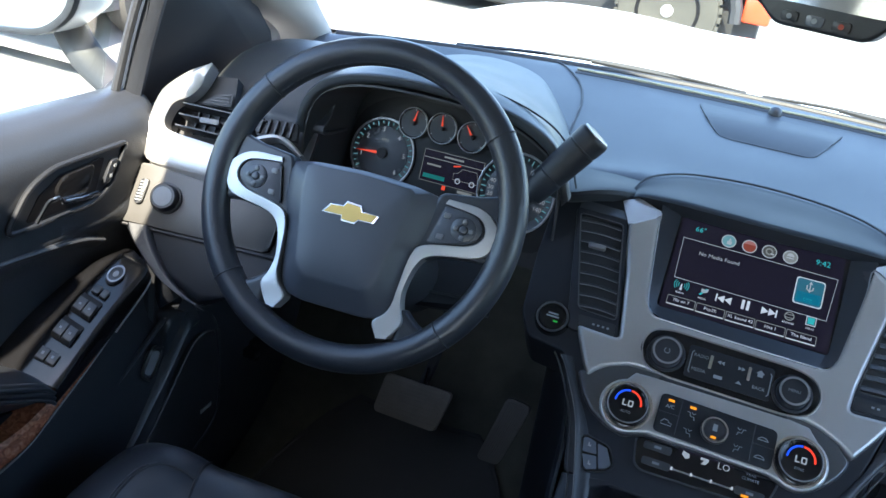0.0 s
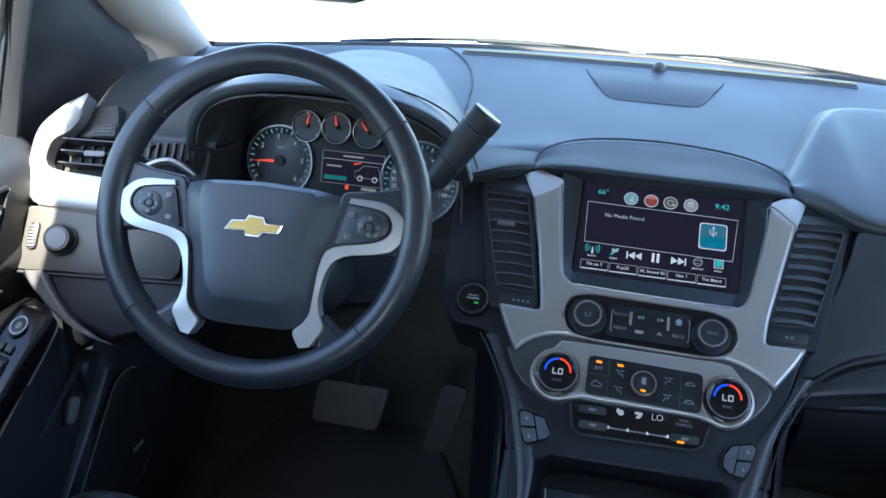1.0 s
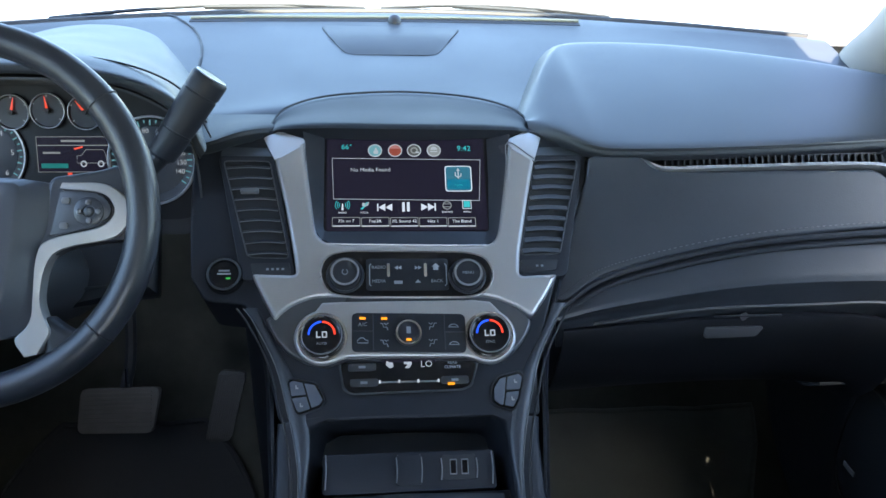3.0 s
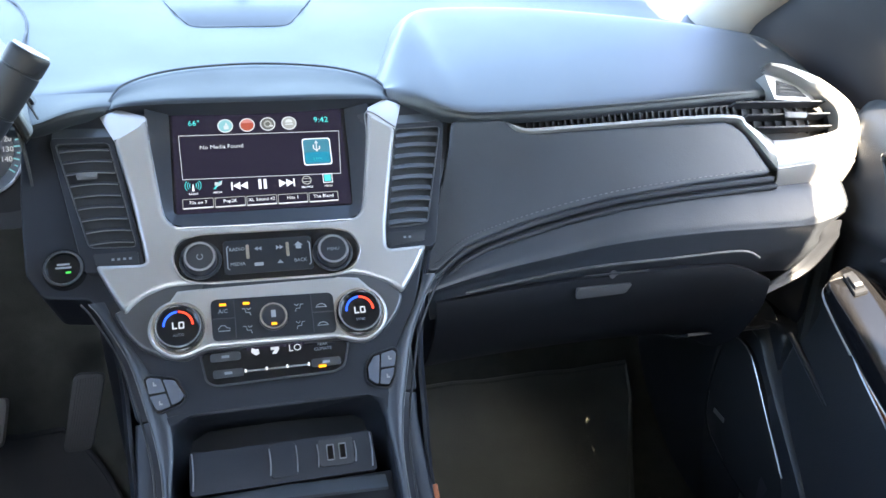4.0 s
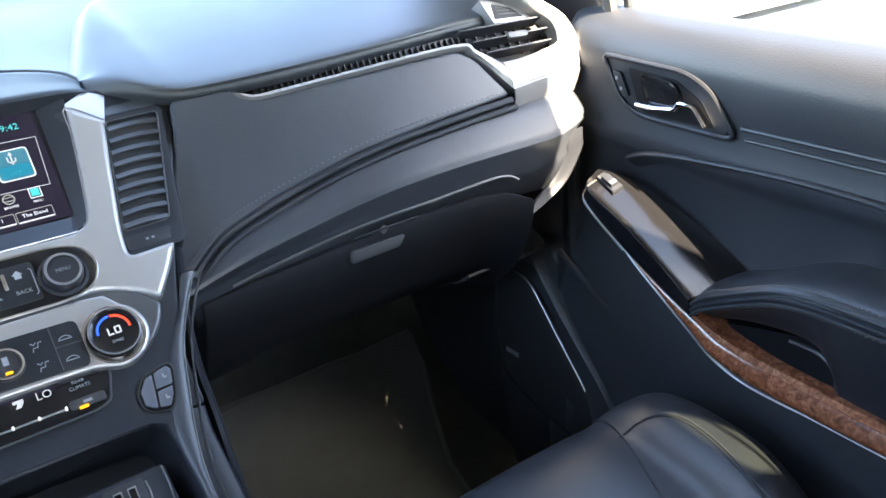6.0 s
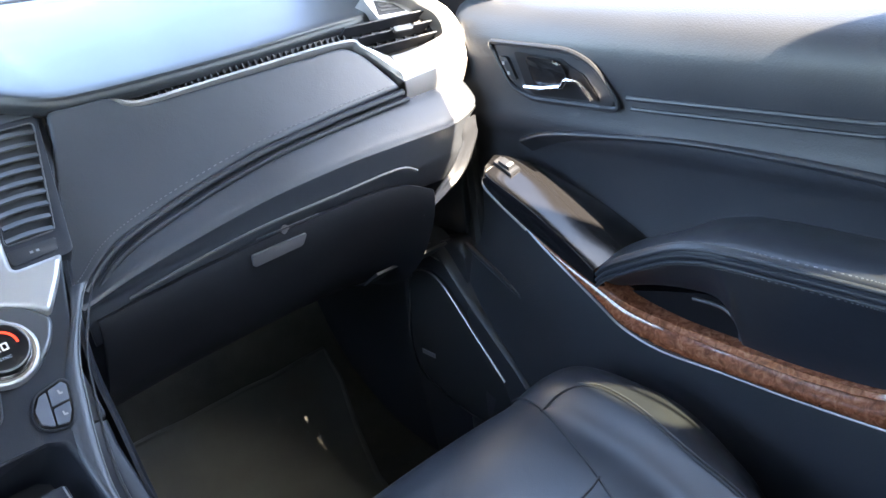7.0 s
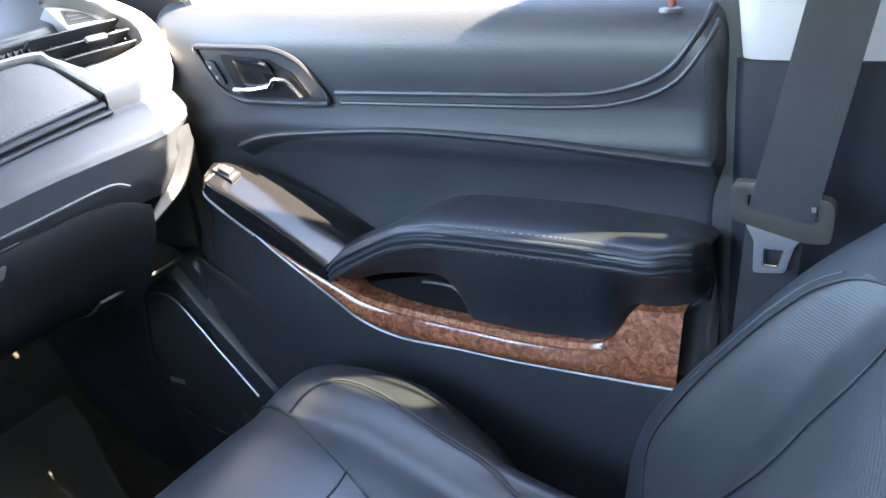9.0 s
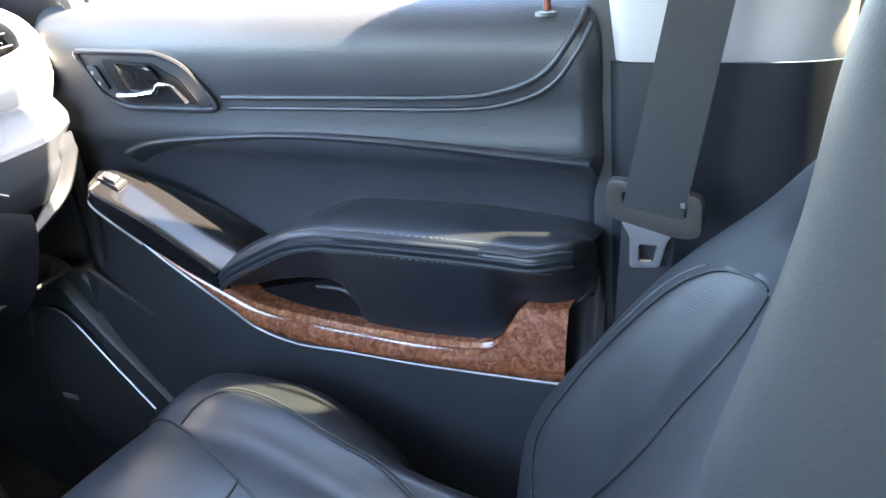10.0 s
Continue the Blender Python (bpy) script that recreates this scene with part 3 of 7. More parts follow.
    # Added cover whose width keeps all but one sun patch off the floor.
    part("hush_panel", sheet(surface([[(x, 0.055, 0.50), (x, 0.12, 0.462), (x, 0.30, 0.43), (x, 0.48, 0.41)] for x in (0.56, 0.62, 0.66, 0.688)], 2, 3), 0.004), DARK, d, "black panel under the dashboard")
    for side in (1, -1):
        dash_end(d, side)
    # driver's knee panel, with the headlamp switch
    f = on_face(-1)
    knee = [(0.235, 0.72), (0.60, 0.735), (0.735, 0.735), (0.742, 0.668), (0.705, 0.640), (0.66, 0.612), (0.605, 0.590), (0.565, 0.606), (0.51, 0.634), (0.235, 0.640)]
    part("knee_panel", prism(knee, f, -0.05, -0.004, 0.012, 4), CONSOLE, d, "black knee panel under the wheel")
    part("switch_panel", prism(rpoly([(0.535, 0.662), (0.742, 0.668), (0.742, 0.738), (0.63, 0.742), (0.535, 0.724)], 0.008), f, -0.01, 0.003, 0.003), TRIM_SMOOTH, d, "smooth grey switch panel")
    sw = f(0.688, 0.702, 0.003)
    m = Matrix.Translation(sw) @ (Vector((0.185, -0.842, 0.505)).to_track_quat("Z", "Y").to_matrix().to_4x4())
    knob = part("lamp_switch", lathe([(0.0215, 0), (0.0215, 0.004), (0.0190, 0.005), (0.0178, 0.014), (0.0160, 0.016), (0.0135, 0.016)], m, 28), PLASTIC, d, "round black headlamp knob")
    part("knob_face", lathe([(0.0132, 0.0155), (0.0132, 0.0172), (0.011, 0.0176)], m, 24), ICON, knob)
    w = part("dimmer_wheel", prism(rpoly(rect(0.7225, 0.705, 0.011, 0.030), 0.004), f, 0.0, 0.008, 0.002), PLASTIC, d)
    for k in range(7):
        part("ridge", prism(rect(0.7225, 0.694 + k * 0.0036, 0.008, 0.0013), f, 0.008, 0.0095, 0), ICON, w)
    part("shadow_gap", tube([f(x, z, 0.0) for x, z in ((0.25, 0.655), (0.45, 0.656), (0.60, 0.660), (0.74, 0.665))], 0.002, 6, k=4), DARK, d)
    return d


def dash_end(d, side):
    """Silver sweep, louvred vent and end cap towards a door."""
    f = on_face(side)
    # backing behind the louvres
    part("vent_cavity", prism([(0.30, 0.776), (0.60, 0.79), (0.625, 0.765), (0.725, 0.765), (0.728, 0.83), (0.30, 0.80)] if side > 0 else [(0.535, 0.78), (0.60, 0.79), (0.625, 0.765), (0.725, 0.765), (0.728, 0.83), (0.535, 0.82)], f, -0.06, -0.045, 0), DARK, d)
    lo = cr([(0.302, 0.787), (0.329, 0.774), (0.426, 0.782), (0.575, 0.793), (0.600, 0.782), (0.634, 0.741)] if side > 0 else [(0.535, 0.778), (0.560, 0.790), (0.575, 0.793), (0.600, 0.782), (0.634, 0.741)], 6)
    hi = cr([(0.325, 0.778), (0.345, 0.781), (0.427, 0.788), (0.580, 0.800), (0.606, 0.790), (0.634, 0.772)] if side > 0 else [(0.532, 0.781), (0.556, 0.796), (0.580, 0.800), (0.606, 0.790), (0.634, 0.772)], 6)
    g = []
    for (a, b), (c, e) in zip(lo, hi):
        g.append([f(a, b, -0.012), f(a, b, 0.008), f(a + (c - a) * 0.3, b + (e - b) * 0.3, 0.0115), f(a + (c - a) * 0.75, b + (e - b) * 0.75, 0.010), f(c, e, 0.004), f(c, e, -0.014)])
    part("silver_sweep", sheet([[tuple(p) for p in r] for r in g], 0.0), SILVER, d, "satin silver trim sweep")
    # broad end of the sweep, round the vent
    outer = [(0.634, 0.741), (0.690, 0.7485), (0.731, 0.752), (0.744, 0.784), (0.743, 0.803), (0.733, 0.820), (0.702, 0.842), (0.664, 0.855), (0.641, 0.8575)]
    inner = [(0.634, 0.772), (0.662, 0.774), (0.711, 0.783), (0.719, 0.792), (0.720, 0.803), (0.714, 0.814), (0.690, 0.832), (0.662, 0.8475), (0.642, 0.8535)]
    if side < 0:
        outer = [(0.634, 0.735), (0.690, 0.738), (0.730, 0.743), (0.7445, 0.770), (0.747, 0.797), (0.7425, 0.828), (0.722, 0.851), (0.706, 0.862), (0.690, 0.870)]
        inner = [(0.634, 0.772), (0.662, 0.775), (0.713, 0.781), (0.7255, 0.790), (0.7263, 0.804), (0.7207, 0.8165), (0.7036, 0.8272), (0.6934, 0.8444), (0.688, 0.867)]
    o, i = cr(outer, 4), cr(inner, 4)
    g = []
    for (a, b), (c, e) in zip(o, i):
        g.append([f(a, b, -0.02), f(a, b, 0.008), f(a + (c - a) * 0.2, b + (e - b) * 0.2, 0.012), f(a + (c - a) * 0.8, b + (e - b) * 0.8, 0.010), f(c, e, 0.006), f(c, e, -0.02)])
    part("end_cap", sheet([[tuple(p) for p in r] for r in g], 0.0), SILVER, d, "satin silver trim round the end vent")
    fc = [[(0.634, 0.741, 0.0085), (0.660, 0.745, 0.009), (0.690, 0.7485, 0.0085), (0.7315, 0.7525, 0.0085)], [(0.633, 0.731, 0.003), (0.658, 0.735, 0.003), (0.686, 0.738, 0.003), (0.7255, 0.742, 0.003)], [(0.631, 0.720, -0.008), (0.655, 0.724, -0.008), (0.680, 0.727, -0.008), (0.7205, 0.732, -0.008)]]
    part("end_facet", sheet([[tuple(f(*p)) for p in r] for r in fc], 0.003), SILVER, d)
    # end strip curving down beside the door
    st = [[f(a - 0.006, b - 0.004, h - 0.010), f(a, b, h), f((a + c) / 2, (b + e) / 2, h + 0.0012), f(c, e, h - 0.002), f(c + 0.004, e, h - 0.05)] for a, b, c, e, h in ((0.690, 0.684, 0.7095, 0.686, 0.0035), (0.6855, 0.672, 0.709, 0.676, -0.004), (0.684, 0.6625, 0.708, 0.666, -0.012), (0.664, 0.641, 0.684, 0.637, -0.030), (0.640, 0.6265, 0.653, 0.619, -0.036), (0.598, 0.600, 0.600, 0.598, -0.038))]
    if side < 0:
        st = [[f(a - 0.006, b - 0.004, -0.006), f(a, b, 0.0055), f((a + c) / 2, (b + e) / 2, 0.0070), f(c, e, 0.002), f(c + 0.004, e, -0.05)] for a, b, c, e in ((0.700, 0.666, 0.728, 0.666), (0.692, 0.655, 0.7205, 0.655), (0.680, 0.640, 0.703, 0.6385), (0.653, 0.615, 0.668, 0.612), (0.620, 0.596, 0.627, 0.594), (0.598, 0.588, 0.602, 0.587))]
    part("end_strip", sheet(surface([[tuple(p) for p in s] for s in st], 5, 3), 0.002), VINYL, d, "black end panel beside the door")
    # upper small demister outlet
    # Same panel both sides; the driver's shade is put into a black material.
    dm = part("demister_panel", prism([(0.650, 0.821), (0.704, 0.819), (0.694, 0.832), (0.660, 0.846), (0.641, 0.849)] if side > 0 else [(0.650, 0.824), (0.706, 0.824), (0.697, 0.846), (0.690, 0.862), (0.660, 0.864)], f, -0.05, -0.010 if side > 0 else -0.020, 0.001), SILVER if side > 0 else DARK, d, "silver demister panel" if side > 0 else "black demister panel")
    part("demister_slot", prism(rpoly([(0.652, 0.825), (0.692, 0.824), (0.678, 0.836), (0.654, 0.843)], 0.002), f, -0.011, -0.0094, 0), DARK, dm)
    for k in range(3):
        part("demister_slat", prism([(0.657, 0.829 + k * 0.0042), (0.682 - k * 0.007, 0.8285 + k * 0.0042), (0.682 - k * 0.007, 0.8298 + k * 0.0042), (0.657, 0.8303 + k * 0.0042)], f, -0.010, -0.0078, 0), PLASTIC, dm)
    # louvres of the end vent and the long slit
    vent = part("end_vent", prism([(0.592, 0.806), (0.600, 0.797), (0.632, 0.774), (0.712, 0.784), (0.716, 0.808), (0.70, 0.826), (0.60, 0.818)], f, -0.050, -0.036, 0), DARK, d, "black end air vent")
    for k in range(3):
        z = 0.786 + k * 0.0138
        a = 0.620 - k * 0.012
        part("slat", prism([(a, z), (0.714, z + 0.004), (0.714, z + 0.006), (a, z + 0.002)], f, -0.034, 0.000, 0.0008), PLASTIC, vent)
    for k in range(7):
        x = 0.615 + k * 0.014
        part("vane", prism(rect(x, 0.806, 0.002, 0.036), f, -0.040, -0.030, 0), PLASTIC, vent)
    part("vent_tab", prism(rpoly(rect(0.668, 0.801, 0.026, 0.006), 0.002), f, 0.000, 0.006, 0.001), SLAT2, vent)
    if side < 0:
        slit = part("slit_vent", prism(rpoly([(0.550, 0.799), (0.606, 0.797), (0.612, 0.819), (0.556, 0.821)], 0.004), f, -0.02, -0.006, 0.001), DARK, d, "ribbed black air outlet")
        for k in range(5):
            part("slit_rib", prism(rect(0.560 + k * 0.0105, 0.809, 0.003, 0.018), f, -0.006, 0.000, 0.0005), PLASTIC, slit)
        return
    slit = part("slit_vent", prism([(0.312, 0.781), (0.345, 0.782), (0.585, 0.801), (0.60, 0.81), (0.598, 0.818), (0.31, 0.793)], f, -0.045, -0.030, 0), DARK, d, "long narrow black air slit")
    for k in range(34):
        x = 0.335 + k * 0.0080
        z = 0.785 + (x - 0.335) * 0.082
        part("slit_rib", prism([(x, z), (x + 0.002, z), (x + 0.002, z + 0.009), (x, z + 0.009)], f, -0.030, -0.020, 0), DARK, slit)


# Lightened black that carries the highlight along the glove box bead.
BEAD_SHEEN = mat("worn_black_edge", (0.07, 0.07, 0.072), 0.35, var=0.15)
# Blacker than the console plastic: the footwell's shade is put into this colour.
GLOVE_SHADED = mat("matt_glove_box_black", (0.0105, 0.0115, 0.0145), 0.62, var=0.2, grain=0.2, grain_scale=700, cells=True, spec=0.2)
KEY = mat("dark_grey_latch", (0.07, 0.07, 0.074), 0.4, var=0.1)
SLAT2 = mat("grey_tab", (0.12, 0.12, 0.125), 0.35, var=0.1)
COVER = mat("matt_cover", (0.036, 0.039, 0.044), 0.52, var=0.1, grain=0.3, grain_scale=1200, spec=0.35)
TRIM_SMOOTH = mat("smooth_dark_grey_plastic", (0.065, 0.063, 0.060), 0.45, var=0.1, grain=0.2)
dashboard()

# ---- centre stack ----
def sm(s, v, d=0.0):
    """A pose on the stack's face, for lettering and turned parts."""
    return STACK @ Matrix.Translation((s, v, d))


def arc(cx, cy, r, a0, a1, k):
    return [(cx + r * math.cos(radians(a)), cy + r * math.sin(radians(a))) for a in np.linspace(a0, a1, k)]


def centre_stack():
    c = thing("centre_stack", "centre stack with satin silver bezel and louvred vents", "centre stack", (0, 0.05, 0.5))
    body = [(-0.262, 0.247), (-0.262, 0.16), (-0.256, 0.075), (-0.238, 0.046), (-0.190, 0.040), (-0.160, -0.04), (-0.148, -0.098), (0.150, -0.098), (0.150, -0.04), (0.174, 0.04), (0.198, 0.109), (0.234, 0.200), (0.238, 0.240), (0.17, 0.275), (-0.17, 0.275)]
    part("body", plate(rpoly(body, 0.006, 2), on_stack, -0.10, 0.0, 0.003), CONSOLE, c)
    bez = [(-0.1612, 0.2285), (-0.157, 0.206), (-0.146, 0.161), (-0.135, 0.10), (-0.131, 0.073), (-0.184, 0.0755), (-0.169, 0.043), (-0.154, 0.0155), (-0.146, 0.0255), (-0.134, 0.0350), (-0.110, 0.0440), (-0.068, 0.045), (0.068, 0.042), (0.090, 0.0425), (0.109, 0.0380), (0.1334, 0.0265), (0.148, 0.0145), (0.168, 0.043),
           (0.184, 0.070), (0.136, 0.068), (0.139, 0.098), (0.153, 0.164), (0.167, 0.226), (0.1345, 0.250), (0.130, 0.215), (0.121, 0.160), (0.114, 0.124), (0.107, 0.112), (0.094, 0.108), (-0.088, 0.112), (-0.102, 0.117), (-0.110, 0.130), (-0.116, 0.172), (-0.122, 0.22), (-0.1247, 0.2525)]
    part("bezel", plate(rpoly(bez, 0.006, 3), on_stack, -0.01, 0.0125, 0.0055), SILVER, c, "satin silver bezel")
    part("bezel_edge", tube([on_stack(a, b, 0.0112) for a, b in cr(bez[22:], 4)], 0.0008, 6), RIM_GREY, c)
    for tip in ([(-0.1770, 0.262), (-0.160, 0.274), (-0.1245, 0.2555), (-0.1249, 0.2490), (-0.1606, 0.2250)], [(0.180, 0.262), (0.163, 0.274), (0.1365, 0.2555), (0.1340, 0.2465), (0.1664, 0.2225)]):
        part("bezel_tip", sheet(np.array([[tuple(on_stack(*tip[4], 0.0118)), tuple(on_stack(*tip[3], 0.0118))], [tuple(on_stack(*tip[0], 0.0005)), tuple(on_stack(*tip[2], 0.0095))], [tuple(on_stack(*tip[0], -0.001)), tuple(on_stack(*tip[1], -0.001))]]), 0.004), SILVER, c)
    for k in (-1, 1):
        part("vent_ledge", sheet(np.array([[tuple(on_stack(k * a, b, d)) for a, b in ((0.158, e), (0.190, e + 0.001), (0.2275, e + 0.002))] for e, d in ((0.2315, 0.0085), (0.2335, 0.0080), (0.262, -0.008))]), 0.003), DASH, c)
        vent = [(0.167, 0.225), (0.224, 0.226), (0.189, 0.097), (0.140, 0.095)]
        out = [(0.161, 0.233), (0.231, 0.234), (0.195, 0.068), (0.131, 0.067)]
        q = lambda p: [(k * a, b) for a, b in p]
        v = part("air_vent", ring(rpoly(q(out), 0.008), rpoly(q(vent), 0.006), on_stack, -0.02, 0.008, 0.002), CONSOLE, c, "black louvred air vent")
        part("cavity", prism(q(vent), on_stack, 0.0005, 0.001, 0), DARK, v)
        for i in range(9):
            s = (i + 0.6) / 9
            z = 0.225 + (0.096 - 0.225) * s
            a0, a1 = 0.167 + (0.140 - 0.167) * s + 0.002, 0.224 + (0.189 - 0.224) * s - 0.002
            g = []
            for a in np.linspace(a0, a1, 7):
                bow = 0.0018 * math.sin(math.pi * (a - a0) / (a1 - a0))
                if k < 0:
                    g.append([on_stack(k * a, z + bow + 0.0036, 0.0012), on_stack(k * a, z + bow + 0.0016, 0.0070), on_stack(k * a, z + bow - 0.0008, 0.0092), on_stack(k * a, z + bow - 0.0018, 0.0084), on_stack(k * a, z + bow + 0.0014, 0.0011)])
                    continue
                g.append([on_stack(k * a, z + bow + 0.0045, 0.002), on_stack(k * a, z + bow + 0.002, 0.007), on_stack(k * a, z + bow - 0.004, 0.0095), on_stack(k * a, z + bow - 0.0050, 0.0080), on_stack(k * a, z + bow + 0.0015, 0.001)])
            # Left slats darker with pale edge tubes: their shade and glint are painted.
            blade = part("slat", sheet([[tuple(p) for p in r] for r in g], loop_v=True, cap=True), CONSOLE if k < 0 else SLAT, v)
            if k < 0:
                part("slat_edge", tube([r[3] for r in g], 0.0007, 5), SLAT2, blade)
        part("vent_rim", tube([on_stack(a, b, 0.0078) for a, b in rpoly(q(vent), 0.006)], 0.0009, 6, loop=True), BEAD, v)
        if k < 0:
            part("vent_tab", prism(rpoly(rect(-0.190, 0.183, 0.022, 0.006), 0.002), on_stack, 0.008, 0.014, 0.0015), SLAT2, v)
        f = part("vent_switch", prism(rpoly(q([(0.139, 0.089), (0.186, 0.089), (0.182, 0.075), (0.138, 0.072)]), 0.003), on_stack, 0.004, 0.0095, 0.0015), PLASTIC, v)
        for i in range(4 if k < 0 else 2):
            part("dot", prism(rect(k * (0.147 + i * 0.006) + (0.012 if k > 0 else 0.0), 0.081, 0.003, 0.0025), on_stack, 0.0095, 0.0099, 0), ICON, f)
    # dark gap and disc slot above the climate panel
    part("disc_slot", prism(rpoly([(-0.075, 0.036), (0.075, 0.034), (0.070, 0.043), (-0.070, 0.045)], 0.003), on_stack, 0.0, 0.0125, 0.001), DARK, c, "narrow black disc slot")
    part("shoulder", plate(rpoly([(-0.166, 0.0205), (-0.146, 0.030), (-0.128, 0.042), (-0.10, 0.050), (-0.07, 0.046), (0.07, 0.043), (0.10, 0.046), (0.128, 0.034), (0.1465, 0.0130), (0.1452, 0.0049), (0.1388, -0.0079), (0.1271, -0.0221), (0.1128, -0.0331), (0.0975, -0.0392), (0.075, -0.033), (-0.074, -0.031), (-0.095, -0.0394), (-0.1179, -0.0337), (-0.1404, -0.0207), (-0.1542, -0.0036)], 0.004), on_stack, -0.004, 0.0085, 0.004), STEEL, c, "dark satin band round the climate panel")
    return c


STEEL = mat("dark_satin_band", (0.085, 0.088, 0.095), 0.30, metal=0.35, var=0.1)
SLAT = mat("grey_black_slats", (0.034, 0.035, 0.038), 0.35, var=0.1, grain=0.1)


SURROUND = mat("screen_surround_black", (0.026, 0.029, 0.036), 0.24, var=0.1, spec=0.2)

FIELD = mat("button_field_black", (0.013, 0.014, 0.017), 0.42, var=0.1, spec=0.3)


def display():
    t = thing("touch_screen", "lit touch screen with media menu in the centre stack", "screen", on_stack(0, 0.12, 0))
    hole = [(-0.127, 0.266), (-0.117, 0.18), (-0.1105, 0.132), (-0.102, 0.1175), (-0.088, 0.1125), (0.094, 0.1085), (0.107, 0.1125), (0.114, 0.125), (0.128, 0.205), (0.137, 0.262)]
    inner = [(-0.100, 0.262), (-0.100, 0.18), (-0.100, 0.138), (-0.099, 0.134), (-0.096, 0.133), (0.100, 0.130), (0.103, 0.131), (0.104, 0.134), (0.107, 0.20), (0.108, 0.260)]
    bm = bmesh.new()
    a = [bm.verts.new(on_stack(*p, 0.011)) for p in hole]
    b = [bm.verts.new(on_stack(*p, 0.0015)) for p in inner]
    for i in range(len(hole) - 1):
        bm.faces.new((a[i], a[i + 1], b[i + 1], b[i]))
    part("surround", bm, SURROUND, t, "black screen surround")
    part("panel", prism([(-0.127, 0.266), (0.137, 0.264), (0.112, 0.112), (-0.108, 0.115)], on_stack, -0.004, 0.0012, 0), GLOSSY, t)
    s = part("display", prism(rpoly(rect(0.003, 0.196, 0.200, 0.128), 0.002), on_stack, 0.001, 0.0022, 0.0), SCREEN, t, "dark lit display")
    D = 0.0023
    for x, m, n in ((-0.0360, PALE_TEAL, SOFT_WHITE), (-0.0105, RED_ICON, PALE_RED), (0.0138, DARK_ICON, GREY_ICON), (0.0392, GREY_ICON, SOFT_WHITE)):
        i = part("icon", lathe([(0.0080, 0), (0.0080, 0.0003), (0.0076, 0.0004)], sm(x, 0.2428, D), 24), m, s)
        part("icon_rim", ring(arc(x, 0.2428, 0.0091, 0, 345, 24), arc(x, 0.2428, 0.0078, 0, 345, 24), on_stack, D, D + 0.0006), SOFT_WHITE, i)
        if m is PALE_TEAL:
            part("icon_mark", prism(rpoly(rect(x + 0.001, 0.2405, 0.0060, 0.0050), 0.0015, 3), on_stack, D + 0.0003, D + 0.0008, 0), n, i)
            part("icon_mark", prism([(x - 0.0005, 0.2435), (x + 0.0010, 0.2475), (x + 0.0030, 0.2435)], on_stack, D + 0.0003, D + 0.0008, 0), n, i)
        elif m is RED_ICON:
            part("icon_mark", prism(arc(x, 0.2428, 0.0076, 20, 160, 14), on_stack, D + 0.0003, D + 0.0008, 0), n, i)
        elif m is DARK_ICON:
            part("icon_mark", ring(arc(x, 0.2428, 0.0048, 0, 345, 16), arc(x, 0.2428, 0.0028, 0, 345, 16), on_stack, D + 0.0003, D + 0.0008), n, i)
            part("icon_mark", prism(rect(x + 0.004, 0.2400, 0.0040, 0.0018), on_stack, D + 0.0003, D + 0.0009, 0), SOFT_WHITE, i)
        else:
            part("icon_mark", prism(rect(x, 0.2412, 0.0090, 0.0014), on_stack, D + 0.0003, D + 0.0008, 0), n, i)
            part("icon_mark", prism(arc(x, 0.2436, 0.0044, 0, 180, 12), on_stack, D + 0.0003, D + 0.0008, 0), n, i)
    letters("66°", sm(-0.072, 0.248, D), 0.010, TEAL, s)
    letters("9:42", sm(0.078, 0.2455, D), 0.0105, TEAL, s)
    part("window_line", ring([(-0.0905, 0.2325), (0.0985, 0.2295), (0.0945, 0.1715), (-0.0885, 0.1750)], [(-0.0898, 0.2318), (0.0978, 0.2288), (0.0939, 0.1722), (-0.0879, 0.1757)], on_stack, D, D + 0.0003), SOFT_WHITE, s)
    letters("No Media Found", sm(-0.042, 0.2155, D), 0.0074, SOFT_WHITE, s)
    tile = part("tile", prism(rpoly(rect(0.069, 0.2025, 0.032, 0.034), 0.004), on_stack, D, D + 0.0003, 0), BLUE_TILE, s, "blue lit tile")
    part("tile_rim", ring(rpoly(rect(0.069, 0.2025, 0.034, 0.036), 0.004), rpoly(rect(0.069, 0.2025, 0.0316, 0.0336), 0.004), on_stack, D, D + 0.0005), WHITE_GLOW, tile)
    part("tile_glow", prism(rpoly([(0.0546, 0.2015), (0.0834, 0.2015), (0.0834, 0.188), (0.0546, 0.188)], 0.003), on_stack, D + 0.0002, D + 0.0005, 0), DEEP_TILE, tile)
    part("tile_mark", tube([on_stack(a, b, D + 0.0006) for a, b in ((0.069, 0.2025), (0.069, 0.2155))], 0.0008, 5), SOFT_WHITE, tile)
    part("tile_mark", prism([(0.0668, 0.2135), (0.069, 0.2175), (0.0712, 0.2135)], on_stack, D + 0.0004, D + 0.0009, 0), SOFT_WHITE, tile)
    for c, h in ((-1, 0.2115), (1, 0.2095)):
        part("tile_mark", tube([on_stack(a, b, D + 0.0006) for a, b in ((0.069, 0.204), (0.069 + c * 0.0036, 0.2065), (0.069 + c * 0.0036, h))], 0.0008, 5), SOFT_WHITE, tile)
    letters("USB", sm(0.069, 0.192, D + 0.0003), 0.006, TEAL, tile)
    tri = lambda x, w: [(x, 0.1685), (x + w, 0.1635), (x, 0.1585)]
    for x, w in ((-0.0240, -0.0085), (-0.0155, -0.0085), (0.0205, 0.0085), (0.0290, 0.0085)):
        part("skip_mark", prism(tri(x, w), on_stack, D, D + 0.0003, 0), WHITE_GLOW, s)
